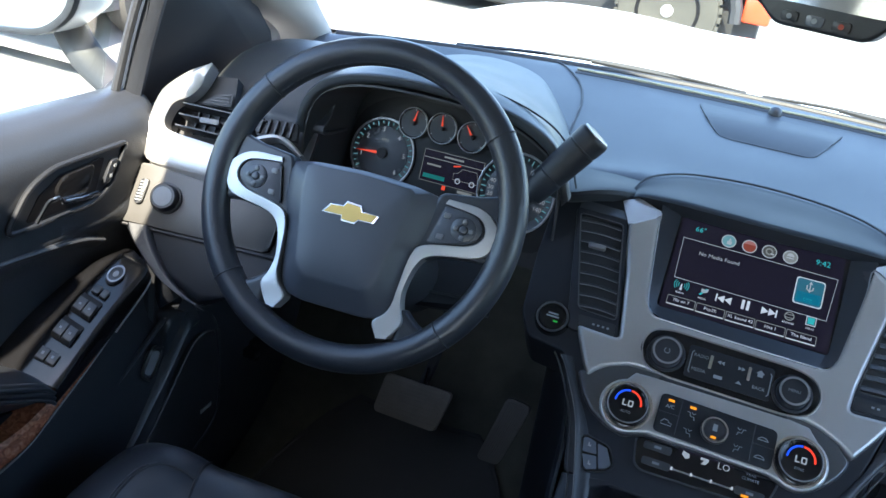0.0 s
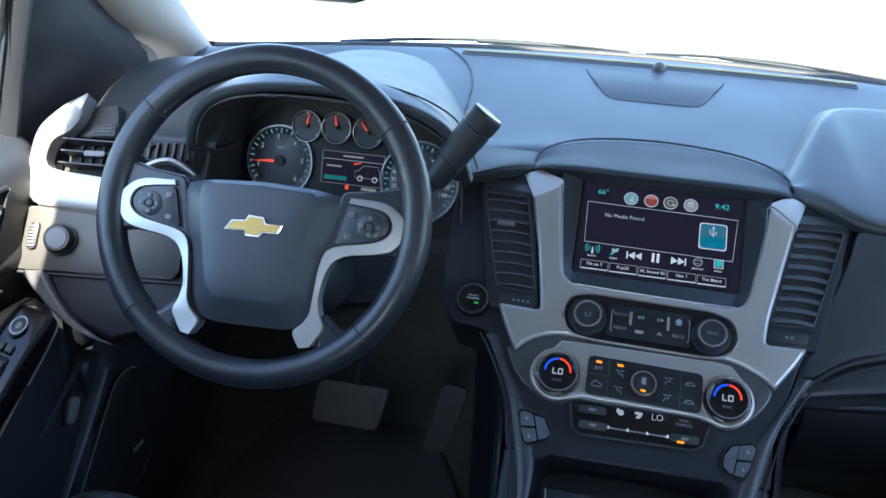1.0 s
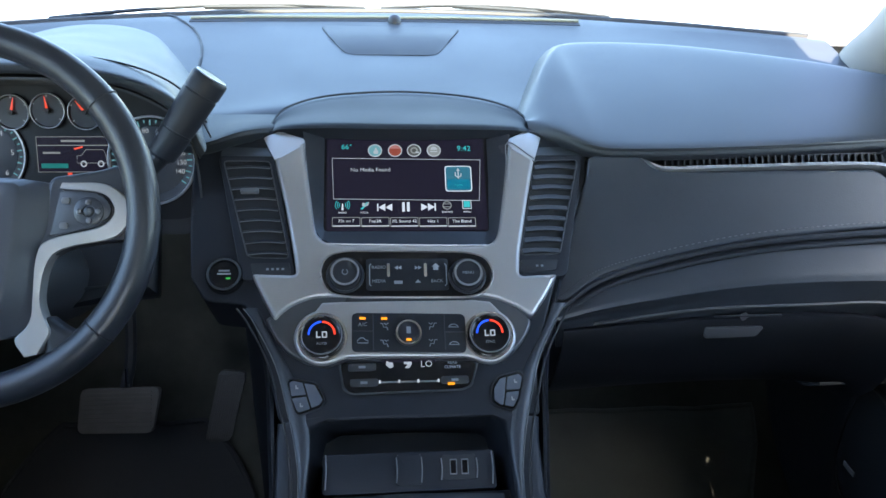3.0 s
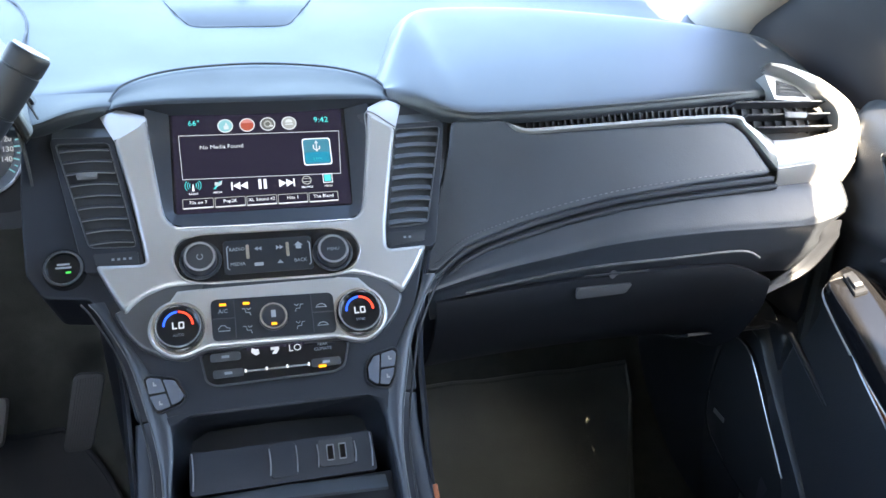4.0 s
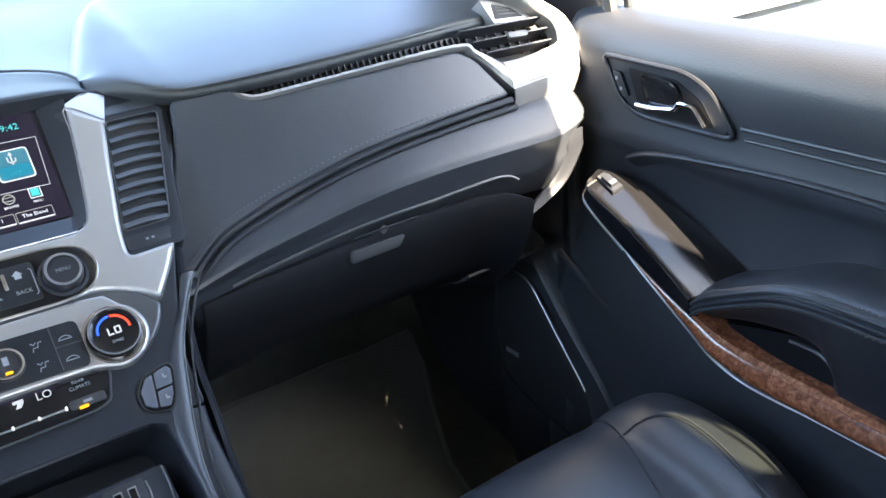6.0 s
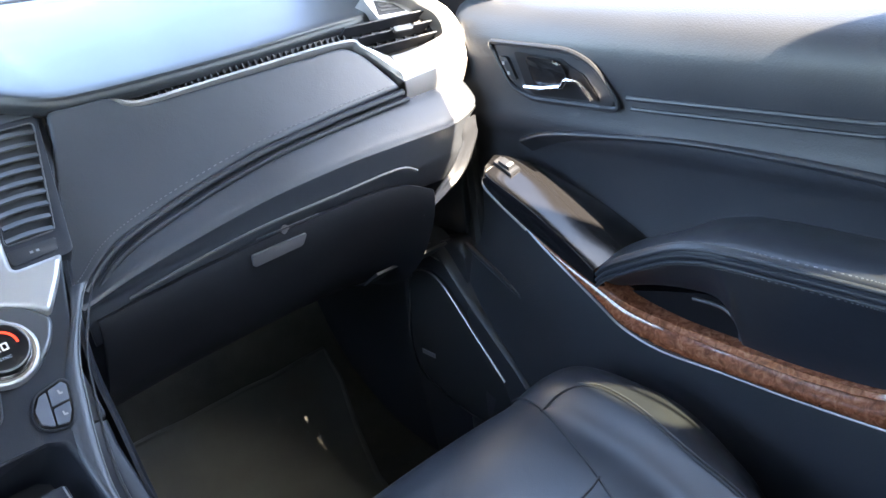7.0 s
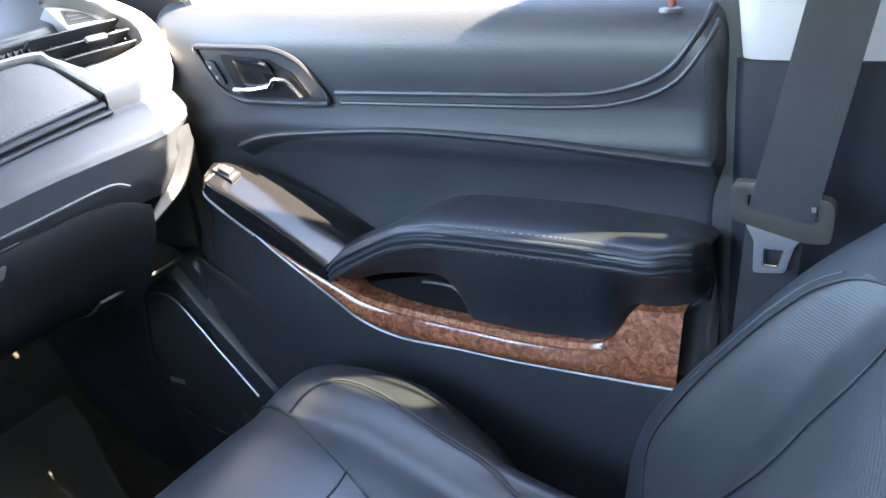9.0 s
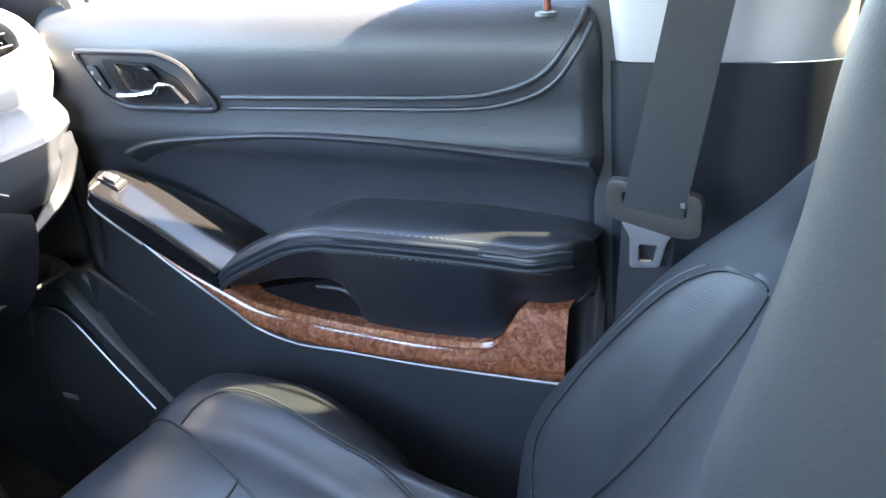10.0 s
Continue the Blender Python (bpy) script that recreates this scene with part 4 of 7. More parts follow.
    for x in (-0.0335, 0.0380):
        part("skip_bar", prism(rect(x, 0.1635, 0.0018, 0.010), on_stack, D, D + 0.0003, 0), WHITE_GLOW, s)
    for x in (-0.0015, 0.0045):
        part("pause_bar", prism(rect(x, 0.1640, 0.0035, 0.0125), on_stack, D, D + 0.0003, 0), WHITE_GLOW, s)
    # small pictograms with their captions
    for r in (0.0035, 0.006, 0.0085):
        for q in (-40, 140):
            part("wave", prism(arc(-0.077, 0.167, r + 0.0008, q, q + 80, 8) + arc(-0.077, 0.167, r, q + 80, q, 8), on_stack, D, D + 0.0003, 0), TEAL, s)
    part("mast", prism([(-0.0785, 0.160), (-0.0755, 0.160), (-0.0766, 0.169), (-0.0774, 0.169)], on_stack, D, D + 0.0003, 0), WHITE_GLOW, s)
    part("disc_mark", prism([(-0.0525, 0.1700), (-0.0480, 0.1690), (-0.0440, 0.1715), (-0.0450, 0.1665), (-0.0500, 0.1640), (-0.0530, 0.1660)], on_stack, D, D + 0.0003, 0), SOFT_WHITE, s)
    part("note_mark", prism([(-0.055, 0.161), (-0.052, 0.161), (-0.0455, 0.170), (-0.047, 0.171)], on_stack, D, D + 0.0003, 0), TEAL, s)
    part("globe_mark", ring(arc(0.053, 0.1655, 0.0058, 0, 345, 24), arc(0.053, 0.1655, 0.0046, 0, 345, 24), on_stack, D, D + 0.0003), GREY_ICON, s)
    for y in (0.1635, 0.1675):
        part("globe_line", prism(rect(0.053, y, 0.010, 0.0009), on_stack, D, D + 0.0003, 0), GREY_ICON, s)
    part("menu_mark", prism(rect(0.078, 0.1668, 0.0080, 0.0085), on_stack, D, D + 0.0003, 0), TEAL, s)
    part("menu_rim", ring(rect(0.078, 0.1665, 0.0115, 0.0120), rect(0.078, 0.1665, 0.0098, 0.0103), on_stack, D, D + 0.0004), WHITE_GLOW, s)
    for x, w in ((-0.077, "RADIO"), (-0.050, "MEDIA"), (0.053, "BROWSE"), (0.078, "MENU")):
        letters(w, sm(x, 0.1565, D), 0.0034, WHITE_GLOW, s)
    for i, w in enumerate(("70s on 7", "Pop2K", "XL Sound 42", "Hits 1", "The Blend")):
        x = -0.0725 + i * 0.0358
        key = part("preset_key", prism(rpoly(rect(x, 0.1440 - i * 0.0004, 0.0340, 0.0122), 0.0015), on_stack, D, D + 0.0003, 0), SCREEN, s)
        part("key_rim", ring(rpoly(rect(x, 0.1440 - i * 0.0004, 0.0346, 0.0128), 0.0015), rpoly(rect(x, 0.1440 - i * 0.0004, 0.0332, 0.0112), 0.0015), on_stack, D, D + 0.0005), GREY_ICON, key)
        part("key_line", prism(rect(x, 0.1388 - i * 0.0004, 0.0330, 0.0010), on_stack, D + 0.0003, D + 0.0006, 0), WHITE_GLOW, key)
        letters(w, sm(x, 0.1452 - i * 0.0004, D + 0.0003), 0.0058, WHITE_GLOW, key)


def dial(parent, s, v, r, h, material, name="knob", rim=True):
    k = part(name, lathe([(r, 0), (r, h * 0.7), (r * 0.96, h * 0.92), (r * 0.9, h), (r * 0.80, h), (r * 0.78, h * 0.93), (r * 0.3, h * 0.92)], sm(s, v, 0.014), 36), material, parent, "round black turning knob")
    if rim:
        part("rim", ring(arc(s, v, r * 0.93, 0, 350, 36), arc(s, v, r * 0.80, 0, 350, 36), on_stack, 0.014 + h * 0.9, 0.014 + h + 0.0006, 0.0004), RIM_GREY, k)
        part("collar", lathe([(r * 1.28, -0.002), (r * 1.26, 0.0012), (r * 1.12, 0.0018), (r * 1.05, 0.0004)], sm(s, v, 0.0142), 36), PLASTIC, k)
    return k


def radio():
    t = thing("radio_panel", "black radio control panel with two knobs", "radio", on_stack(0, 0.05, 0))
    face = lambda a, b, d: on_stack(a - 0.0015, b - 0.0065 - 0.01 * a, d)
    part("panel", prism(rpoly([(-0.101, 0.080), (-0.094, 0.100), (-0.072, 0.1060), (0.074, 0.1045), (0.097, 0.098), (0.1055, 0.078), (0.098, 0.060), (0.086, 0.0525), (0.070, 0.0495), (-0.068, 0.0505), (-0.092, 0.056)], 0.016), face, 0.008, 0.0145, 0.002), GLOSSY, t)
    part("panel_rim", tube([face(a, b, 0.0125) for a, b in rpoly([(-0.1025, 0.080), (-0.095, 0.1012), (-0.072, 0.1072), (0.074, 0.1057), (0.098, 0.0990), (0.107, 0.078), (0.0992, 0.0592), (0.087, 0.0513), (0.070, 0.0483), (-0.068, 0.0493), (-0.093, 0.0548)], 0.016)], 0.0016, 6, loop=True), CHROME, t)
    p = dial(t, -0.0732, 0.0702, 0.0180, 0.0135, PLASTIC)
    part("power_mark", prism(arc(-0.0717, 0.0760, 0.0036, 120, 420, 16) + arc(-0.0717, 0.0760, 0.0028, 420, 120, 16), face, 0.0262, 0.0272, 0), ICON, p)
    m = dial(t, 0.0722, 0.0672, 0.0180, 0.0135, PLASTIC)
    letters("MENU", sm(0.0722, 0.0672, 0.0268), 0.0050, ICON, m)
    b = part("button_plate", prism(rpoly(rect(0.002, 0.0765, 0.098, 0.040), 0.004), face, 0.014, 0.0155, 0.001), FIELD, t)
    for x in (-0.0205, 0.0235):
        part("bright_bar", prism(rpoly(rect(x, 0.081, 0.0035, 0.017), 0.001), face, 0.0150, 0.0185, 0.0006), CHROME, b)
    for x, c in ((-0.043, 1), (0.0485, -1)):
        part("side_line", tube([face(x + c * 0.002, 0.090, 0.0155), face(x, 0.088, 0.0155), face(x, 0.064, 0.0155), face(x + c * 0.002, 0.062, 0.0155)], 0.0007, 5), ICON, b)
    for x, y, w in ((-0.032, 0.0855, "RADIO"), (-0.032, 0.0680, "MEDIA"), (0.037, 0.0680, "BACK")):
        letters(w, sm(x - 0.0015, y - 0.0065 - 0.01 * x, 0.0156), 0.0056, ICON, b)
    for x, c in ((-0.009, -1), (0.015, 1)):
        part("seek_mark", prism([(x - c * 0.004, 0.0875), (x, 0.0850), (x, 0.0875), (x + c * 0.004, 0.0850), (x, 0.0825), (x, 0.0850), (x - c * 0.004, 0.0825)], face, 0.0154, 0.0158, 0), ICON, b)
    part("home_mark", prism([(0.033, 0.082), (0.039, 0.082), (0.039, 0.086), (0.041, 0.086), (0.036, 0.0905), (0.031, 0.086), (0.033, 0.086)], face, 0.0154, 0.0158, 0), ICON, b)
    part("eject_mark", prism([(0.011, 0.0660), (0.018, 0.0660), (0.0145, 0.0700)], face, 0.0154, 0.0158, 0), ICON, b)
    part("phone_mark", prism(rpoly(rect(-0.009, 0.0665, 0.010, 0.004), 0.001), face, 0.0154, 0.0158, 0), ICON, b)


def climate():
    t = thing("climate_panel", "climate control panel in a satin silver surround", "climate control", on_stack(0, -0.06, 0))
    face = lambda a, b, d: on_stack(a, b - 0.0030 - 0.028 * a, d)
    turn = lambda a, b, d: sm(a, b - 0.0030 - 0.028 * a, d)
    o = [(-0.068, 0.0385), (-0.100, 0.0375)] + arc(-0.0995, -0.0045, 0.0325, 105, 290, 20) + [(-0.070, -0.0285), (0.066, -0.0315)] + arc(0.0938, -0.0063, 0.0325, -120, 60, 20) + [(0.098, 0.0355), (0.0765, 0.0381)]
    part("surround", plate(o, on_stack, 0.004, 0.0138, 0.0035), SILVER, t, "satin silver dumbbell surround")
    p = part("button_field", prism(rpoly(rect(0.0005, 0.001, 0.132, 0.046), 0.006), face, 0.012, 0.0170, 0.0015), FIELD, t)
    for x in (-0.041, 0.042):
        part("groove", tube([face(x, 0.023, 0.0171), face(x, -0.020, 0.0171)], 0.0006, 5), DARK, p)
    for x in (-0.0535, 0.0535):
        part("groove", tube([face(x - 0.012, 0.002, 0.0171), face(x + 0.012, 0.002, 0.0171)], 0.0006, 5), DARK, p)
    for x, y in ((-0.053, 0.0175), (-0.028, 0.0175)):
        part("lamp", prism(rect(x, y, 0.0070, 0.0028), face, 0.0168, 0.0175, 0), AMBER, p, "amber indicator lamp")
    letters("A/C", turn(-0.053, 0.0100, 0.0171), 0.0062, ICON, p)
    for x, y, c in ((-0.028, 0.008, 1), (-0.028, -0.012, 1), (0.028, 0.009, -1), (0.028, -0.011, -1)):
        for path in (((-0.005, 0.0035), (-0.002, 0.0035), (-0.001, -0.001), (0.003, -0.001), (0.004, -0.0045)), ((0.0, 0.004), (0.002, 0.002), (0.0045, 0.004))):
            part("seat_mark", tube([face(x + c * a, y + b, 0.0171) for a, b in path], 0.0005, 5), ICON, p)
    part("car_mark", tube([face(a, b, 0.0171) for a, b in ((-0.059, -0.012), (-0.047, -0.012), (-0.047, -0.009), (-0.050, -0.0085), (-0.052, -0.006), (-0.056, -0.006), (-0.058, -0.0085), (-0.059, -0.009))], 0.0005, 5, loop=True), ICON, p)
    for y in (0.009, -0.012):
        part("screen_mark", tube([face(a, b, 0.0171) for a, b in arc(0.0525, y - 0.004, 0.0065, 25, 155, 8) + [(0.049, y - 0.001), (0.056, y - 0.001)]], 0.0005, 5, loop=True), ICON, p)
    f = part("fan_knob", lathe([(0.0155, 0), (0.0155, 0.004), (0.0140, 0.0055), (0.0125, 0.0055), (0.0120, 0.004), (0.004, 0.0038)], turn(0, 0, 0.0165), 32), PLASTIC, t, "round fan button with bright rim")
    part("rim", ring(arc(0, 0, 0.0150, 0, 350, 32), arc(0, 0, 0.0128, 0, 350, 32), face, 0.0210, 0.0226, 0.0005), CHROME, f)
    part("lamp", prism(rect(0, -0.0085, 0.0060, 0.0026), face, 0.0203, 0.0210, 0), AMBER, f)
    part("fan_mark", prism(rect(0, 0.003, 0.005, 0.008), face, 0.0203, 0.0208, 0), ICON, f)
    for s, v, w in ((-0.0995, -0.0045, "AUTO"), (0.0938, -0.0063, "SYNC")):
        k = part("temperature_knob", lathe([(0.0256, -0.004), (0.0256, 0.003), (0.0248, 0.0075), (0.0238, 0.0105), (0.0222, 0.0118), (0.0212, 0.0110), (0.0120, 0.0103), (0.003, 0.0100)], sm(s, v, 0.013), 40), GLOSSY, t, "glossy temperature knob with red and blue arc")
        part("rim", ring(arc(s, v, 0.0236, 0, 350, 40), arc(s, v, 0.0224, 0, 350, 40), on_stack, 0.0235, 0.0252, 0.0004), RIM_GREY, k)
        part("collar", ring(arc(s, v, 0.0292, 0, 350, 40), arc(s, v, 0.0258, 0, 350, 40), on_stack, 0.0130, 0.0145, 0.0006), CHROME, k)
        for a0, a1, m in ((92, 182, BLUE_ARC), (-2, 88, RED_ARC)):
            part("arc", prism(arc(s, v + 0.0005, 0.0158, a0, a1, 14) + arc(s, v + 0.0005, 0.0136, a1, a0, 14), on_stack, 0.0236, 0.0243, 0), m, k)
        digits = part("reading", prism([(s - 0.0062, v + 0.0038), (s - 0.0047, v + 0.0038), (s - 0.0047, v - 0.0023), (s - 0.0010, v - 0.0023), (s - 0.0010, v - 0.0038), (s - 0.0062, v - 0.0038)], on_stack, 0.0240, 0.0245, 0), SOFT_WHITE, k)
        part("digit", ring(rpoly(rect(s + 0.0032, v, 0.0060, 0.0076), 0.0010, 2), rpoly(rect(s + 0.0032, v, 0.0030, 0.0046), 0.0005, 2), on_stack, 0.0240, 0.0245), SOFT_WHITE, digits)
        letters(w, sm(s, v - 0.0105, 0.0241), 0.0042, ICON, k)
    low = part("rear_climate_strip", prism(rpoly([(-0.079, -0.0345), (0.078, -0.0360), (0.070, -0.0630), (0.060, -0.0670), (-0.066, -0.0690), (-0.074, -0.0640)], 0.006), on_stack, 0.0, 0.0085, 0.002), GLOSSY, t, "gloss black strip with lit display")
    part("strip_rim", tube([on_stack(a, b, 0.0070) for a, b in rpoly([(-0.0800, -0.0345), (-0.0750, -0.0645), (-0.0665, -0.0700), (0.0605, -0.0680), (0.0710, -0.0635), (0.0792, -0.0360)], 0.004)[2:-2]], 0.0013, 6), BEAD, low)
    part("window", prism(rpoly(rect(-0.0005, -0.0385, 0.062, 0.0125), 0.001), on_stack, 0.008, 0.0084, 0), SCREEN, low, "dark lit display window")
    for x, y in ((-0.054, -0.040), (-0.052, -0.058), (0.052, -0.057)):
        k = part("key", prism(rpoly(rect(x, y, 0.032, 0.0090), 0.003), on_stack, 0.008, 0.0100, 0.001), SLAT, low)
        part("mark", prism(rect(x, y, 0.008, 0.0028), on_stack, 0.0099, 0.0103, 0), ICON, k)
    part("seat_mark", prism([(-0.026, -0.0330), (-0.022, -0.0350), (-0.019, -0.0350), (-0.018, -0.0400), (-0.022, -0.0420), (-0.027, -0.0380)], on_stack, 0.0084, 0.0089, 0), SOFT_WHITE, low)
    part("flow_mark", prism([(-0.006, -0.0345), (0.003, -0.0345), (0.003, -0.0375), (0.000, -0.0420), (-0.005, -0.0420), (-0.002, -0.0375), (-0.006, -0.0375)], on_stack, 0.0084, 0.0089, 0), SOFT_WHITE, low)
    letters("LO", sm(0.020, -0.0378, 0.0086), 0.0108, SOFT_WHITE, low)
    letters("REAR", sm(0.050, -0.0365, 0.0086), 0.0048, ICON, low)
    letters("CLIMATE", sm(0.050, -0.0418, 0.0086), 0.0048, ICON, low)
    part("slider", prism(rpoly(rect(-0.0005, -0.0580, 0.066, 0.0016), 0.001), on_stack, 0.0084, 0.0100, 0.0004), RIM_GREY, low)
    for x in (-0.034, -0.012, 0.010, 0.033):
        part("slider_notch", prism(rpoly(rect(x, -0.0575, 0.0024, 0.0040), 0.001), on_stack, 0.0084, 0.0104, 0.0004), WHITE_GLOW, low)
    part("lamp", prism(rect(0.0475, -0.0615, 0.0080, 0.0028), on_stack, 0.0098, 0.0106, 0), AMBER, low)


def seat_switches():
    """One tall key and two stacked ones in a dark oval housing."""
    right = ([(0.0966, -0.0671), (0.1044, -0.0551), (0.1275, -0.0498), (0.1314, -0.0548), (0.1248, -0.0799), (0.1189, -0.0900), (0.1035, -0.0870), (0.0961, -0.0810)],
             [(0.0972, -0.0672), (0.1048, -0.0560), (0.1122, -0.0542), (0.1070, -0.0868), (0.1040, -0.0862), (0.0968, -0.0805)],
             [(0.1138, -0.0538), (0.1272, -0.0506), (0.1305, -0.0550), (0.1272, -0.0690), (0.1112, -0.0694)],
             [(0.1112, -0.0720), (0.1264, -0.0708), (0.1240, -0.0796), (0.1184, -0.0890), (0.1084, -0.0872)])
    left = ([(-0.1376, -0.0545), (-0.1325, -0.0519), (-0.1070, -0.0573), (-0.0976, -0.0754), (-0.1025, -0.0820), (-0.1243, -0.0900), (-0.1280, -0.0880)],
            [(-0.1198, -0.0560), (-0.1076, -0.0580), (-0.0984, -0.0754), (-0.1028, -0.0812), (-0.1112, -0.0842)],
            [(-0.1366, -0.0550), (-0.1324, -0.0528), (-0.1214, -0.0552), (-0.1172, -0.0690), (-0.1340, -0.0702)],
            [(-0.1336, -0.0728), (-0.1168, -0.0710), (-0.1126, -0.0850), (-0.1244, -0.0890), (-0.1274, -0.0872)])
    for o, *keys in (left, right):
        cx, cy = np.mean(o, axis=0)
        grow = lambda q: [(cx + (a - cx) * q, cy + (b - cy) * q) for a, b in o]
        t = thing("seat_heater_switch", "grey three-key seat heater switch", "switch", on_stack(cx, cy, 0), "seat heater switches")
        part("housing", prism(rpoly(grow(1.08), 0.005), on_stack, -0.004, 0.0036, 0.0012), GLOSSY, t)
        part("housing_rim", tube([on_stack(a, b, 0.0020) for a, b in rpoly(grow(1.13), 0.005)], 0.0012, 6, loop=True), PLASTIC, t)
        for q in keys:
            k = part("key", prism(rpoly(q, 0.0014, 2), on_stack, 0.001, 0.0060, 0.0010), KEY_GREY, t)
            if q is not keys[0]:
                x, y = np.mean(q, axis=0)
                part("mark", prism([(x - 0.0012, y + 0.0022), (x + 0.0002, y + 0.0022), (x + 0.0004, y - 0.0004), (x + 0.0024, y - 0.0006), (x + 0.0024, y - 0.0022), (x - 0.0010, y - 0.0022)], on_stack, 0.0060, 0.0066, 0), RIM_GREY, k)


KEY_GREY = mat("grey_keys", (0.095, 0.106, 0.128), 0.25, var=0.1)


def start_button():
    t = thing("start_button", "round engine start button with chrome rim", "button", on_stack(-0.216, 0.075, 0))
    m = sm(-0.2155, 0.0755, 0.0)
    part("housing", lathe([(0.0225, -0.03), (0.0225, 0.006), (0.021, 0.010), (0.0165, 0.011), (0.0155, 0.0095), (0.003, 0.009)], m, 32), GLOSSY, t)
    part("rim", tube([on_stack(a, b, 0.0105) for a, b in arc(-0.2155, 0.0755, 0.0188, 0, 350, 36)], 0.0014, 6, loop=True), STEEL, t)
    part("lamp", prism(rect(-0.2105, 0.0705, 0.0055, 0.0022), on_stack, 0.0088, 0.0094, 0), GREEN, t)
    for v, w in ((0.0800, 0.013), (0.0762, 0.016)):
        part("caption", prism(rect(-0.2155, v, w, 0.0022), on_stack, 0.0088, 0.0093, 0), ICON, t)


def console():
    t = thing("centre_console", "black centre console with storage bin", "console", (0, -0.15, 0.0))
    mouth = [(-0.128, -0.40), (-0.121, -0.20), (-0.116, -0.125), (-0.111, -0.106), (-0.092, -0.0965), (0.0, -0.0945), (0.094, -0.0975), (0.106, -0.104), (0.111, -0.122), (0.117, -0.20), (0.126, -0.40)]
    outer = [(-0.170, -0.40), (-0.150, -0.20), (-0.150, -0.125), (-0.149, -0.100), (-0.092, -0.092), (0.0, -0.091), (0.094, -0.092), (0.148, -0.100), (0.146, -0.125), (0.150, -0.20), (0.170, -0.40)]
    # frame round the bin, rolling over into its walls
    g = []
    for (a, b), (p, q) in zip(outer, mouth):
        g.append([tuple(on_stack(a, b, -0.06)), tuple(on_stack(a, b, -0.002)), tuple(on_stack(a + (p - a) * 0.1, b + (q - b) * 0.1, 0.001)), tuple(on_stack(a + (p - a) * 0.85, b + (q - b) * 0.85, 0.001)), tuple(on_stack(p, q, -0.003)),
                  tuple(on_stack(p * 0.985, q - 0.001, -0.008)), tuple(on_stack(p * 0.90, q - 0.004, -0.10))])
    part("bin_frame", sheet(g), CONSOLE, t, "black frame rolling into the storage bin", 60)
    for k in (-1, 1):
        for d, r, made_of in ((0.0, 0.0013, SLAT), (0.0075, 0.0006, STITCH)):
            line = [(0.200, 0.035), (0.187, 0.017), (0.161, -0.033), (0.146, -0.086), (0.1365, -0.128), (0.132, -0.175), (0.136, -0.27), (0.146, -0.39)]
            part("edge_bead", tube([on_stack(k * (a - d), b, 0.0015) for a, b in line], r, 6, k=4), made_of, t)
        wide = cr([(0.192, 0.035), (0.179, 0.017), (0.153, -0.033), (0.138, -0.086), (0.129, -0.128), (0.1245, -0.175), (0.1285, -0.27), (0.1385, -0.39)], 4)
        slim = cr([(0.176, 0.036), (0.160, 0.0), (0.134, -0.045), (0.117, -0.095), (0.1125, -0.13), (0.1165, -0.178), (0.121, -0.27), (0.130, -0.39)], 4)
        part("side_rail", sheet([[tuple(on_stack(k * a, b, 0.0005)), tuple(on_stack(k * (a * 0.8 + c * 0.2), b * 0.8 + e * 0.2, 0.0026)), tuple(on_stack(k * (a + c) / 2, (b + e) / 2, 0.0032)), tuple(on_stack(k * (a * 0.1 + c * 0.9), b * 0.1 + e * 0.9, 0.0022)), tuple(on_stack(k * c, e, 0.0))] for (a, b), (c, e) in zip(wide, slim)]), PANEL_LEATHER, t, "soft black rail beside the bin", 60)
        # flank down to the floor
        st = []
        for v in (0.245, 0.20, 0.12, 0.04, -0.04, -0.12, -0.22, -0.40):
            w = np.interp(v, (-0.40, -0.20, -0.04, 0.04, 0.12, 0.2, 0.245), (0.166, 0.150, 0.162, 0.180, 0.205, 0.238, 0.246)) * k
            p = on_stack(w, v, -0.004)
            st.append([tuple(p), (p.x + k * 0.006, p.y + 0.02, p.z - 0.02), (p.x - k * 0.005, p.y + 0.10, max(p.z - 0.14, 0.02)), (p.x - k * 0.01, p.y + 0.16, 0.01)])
        part("flank", sheet(surface(st, 4, 4), 0.004), CONSOLE, t)
        part("wood_inlay", prism([(k * 0.150, -0.20), (k * 0.158, -0.20), (k * 0.166, -0.40), (k * 0.156, -0.40)], on_stack, -0.03, -0.006, 0.002), WOOD, t, "burl wood inlay")
    bin_ = part("bin_back", prism([(-0.13, -0.085), (0.13, -0.085), (0.13, -0.42), (-0.13, -0.42)], on_stack, -0.12, -0.095, 0), DARK, t, "dark inside of the storage bin")
    part("bin_step", prism(rpoly([(-0.098, -0.134), (0.094, -0.134), (0.096, -0.176), (-0.099, -0.178)], 0.003), on_stack, -0.10, -0.012, 0.003), CONSOLE, bin_)
    part("bin_tray", prism([(-0.120, -0.180), (0.112, -0.178), (0.122, -0.40), (-0.126, -0.40)], on_stack, -0.10, -0.020, 0.003), CONSOLE, bin_)
    part("tray_lip", sheet(np.array([[tuple(on_stack(x, -0.1785 - 0.724 * e - 0.004 * abs(x) * 8, -0.016 + 0.690 * e)) for x in (-0.108, -0.05, 0.0, 0.05, 0.104)] for e in (0.0, 0.016, 0.0185, 0.020)]), 0.004), DASH, bin_)
    part("socket_lid", prism(rpoly(rect(-0.0025, -0.154, 0.028, 0.034), 0.003), on_stack, -0.02, -0.009, 0.0015), CONSOLE, bin_, "square socket lid")
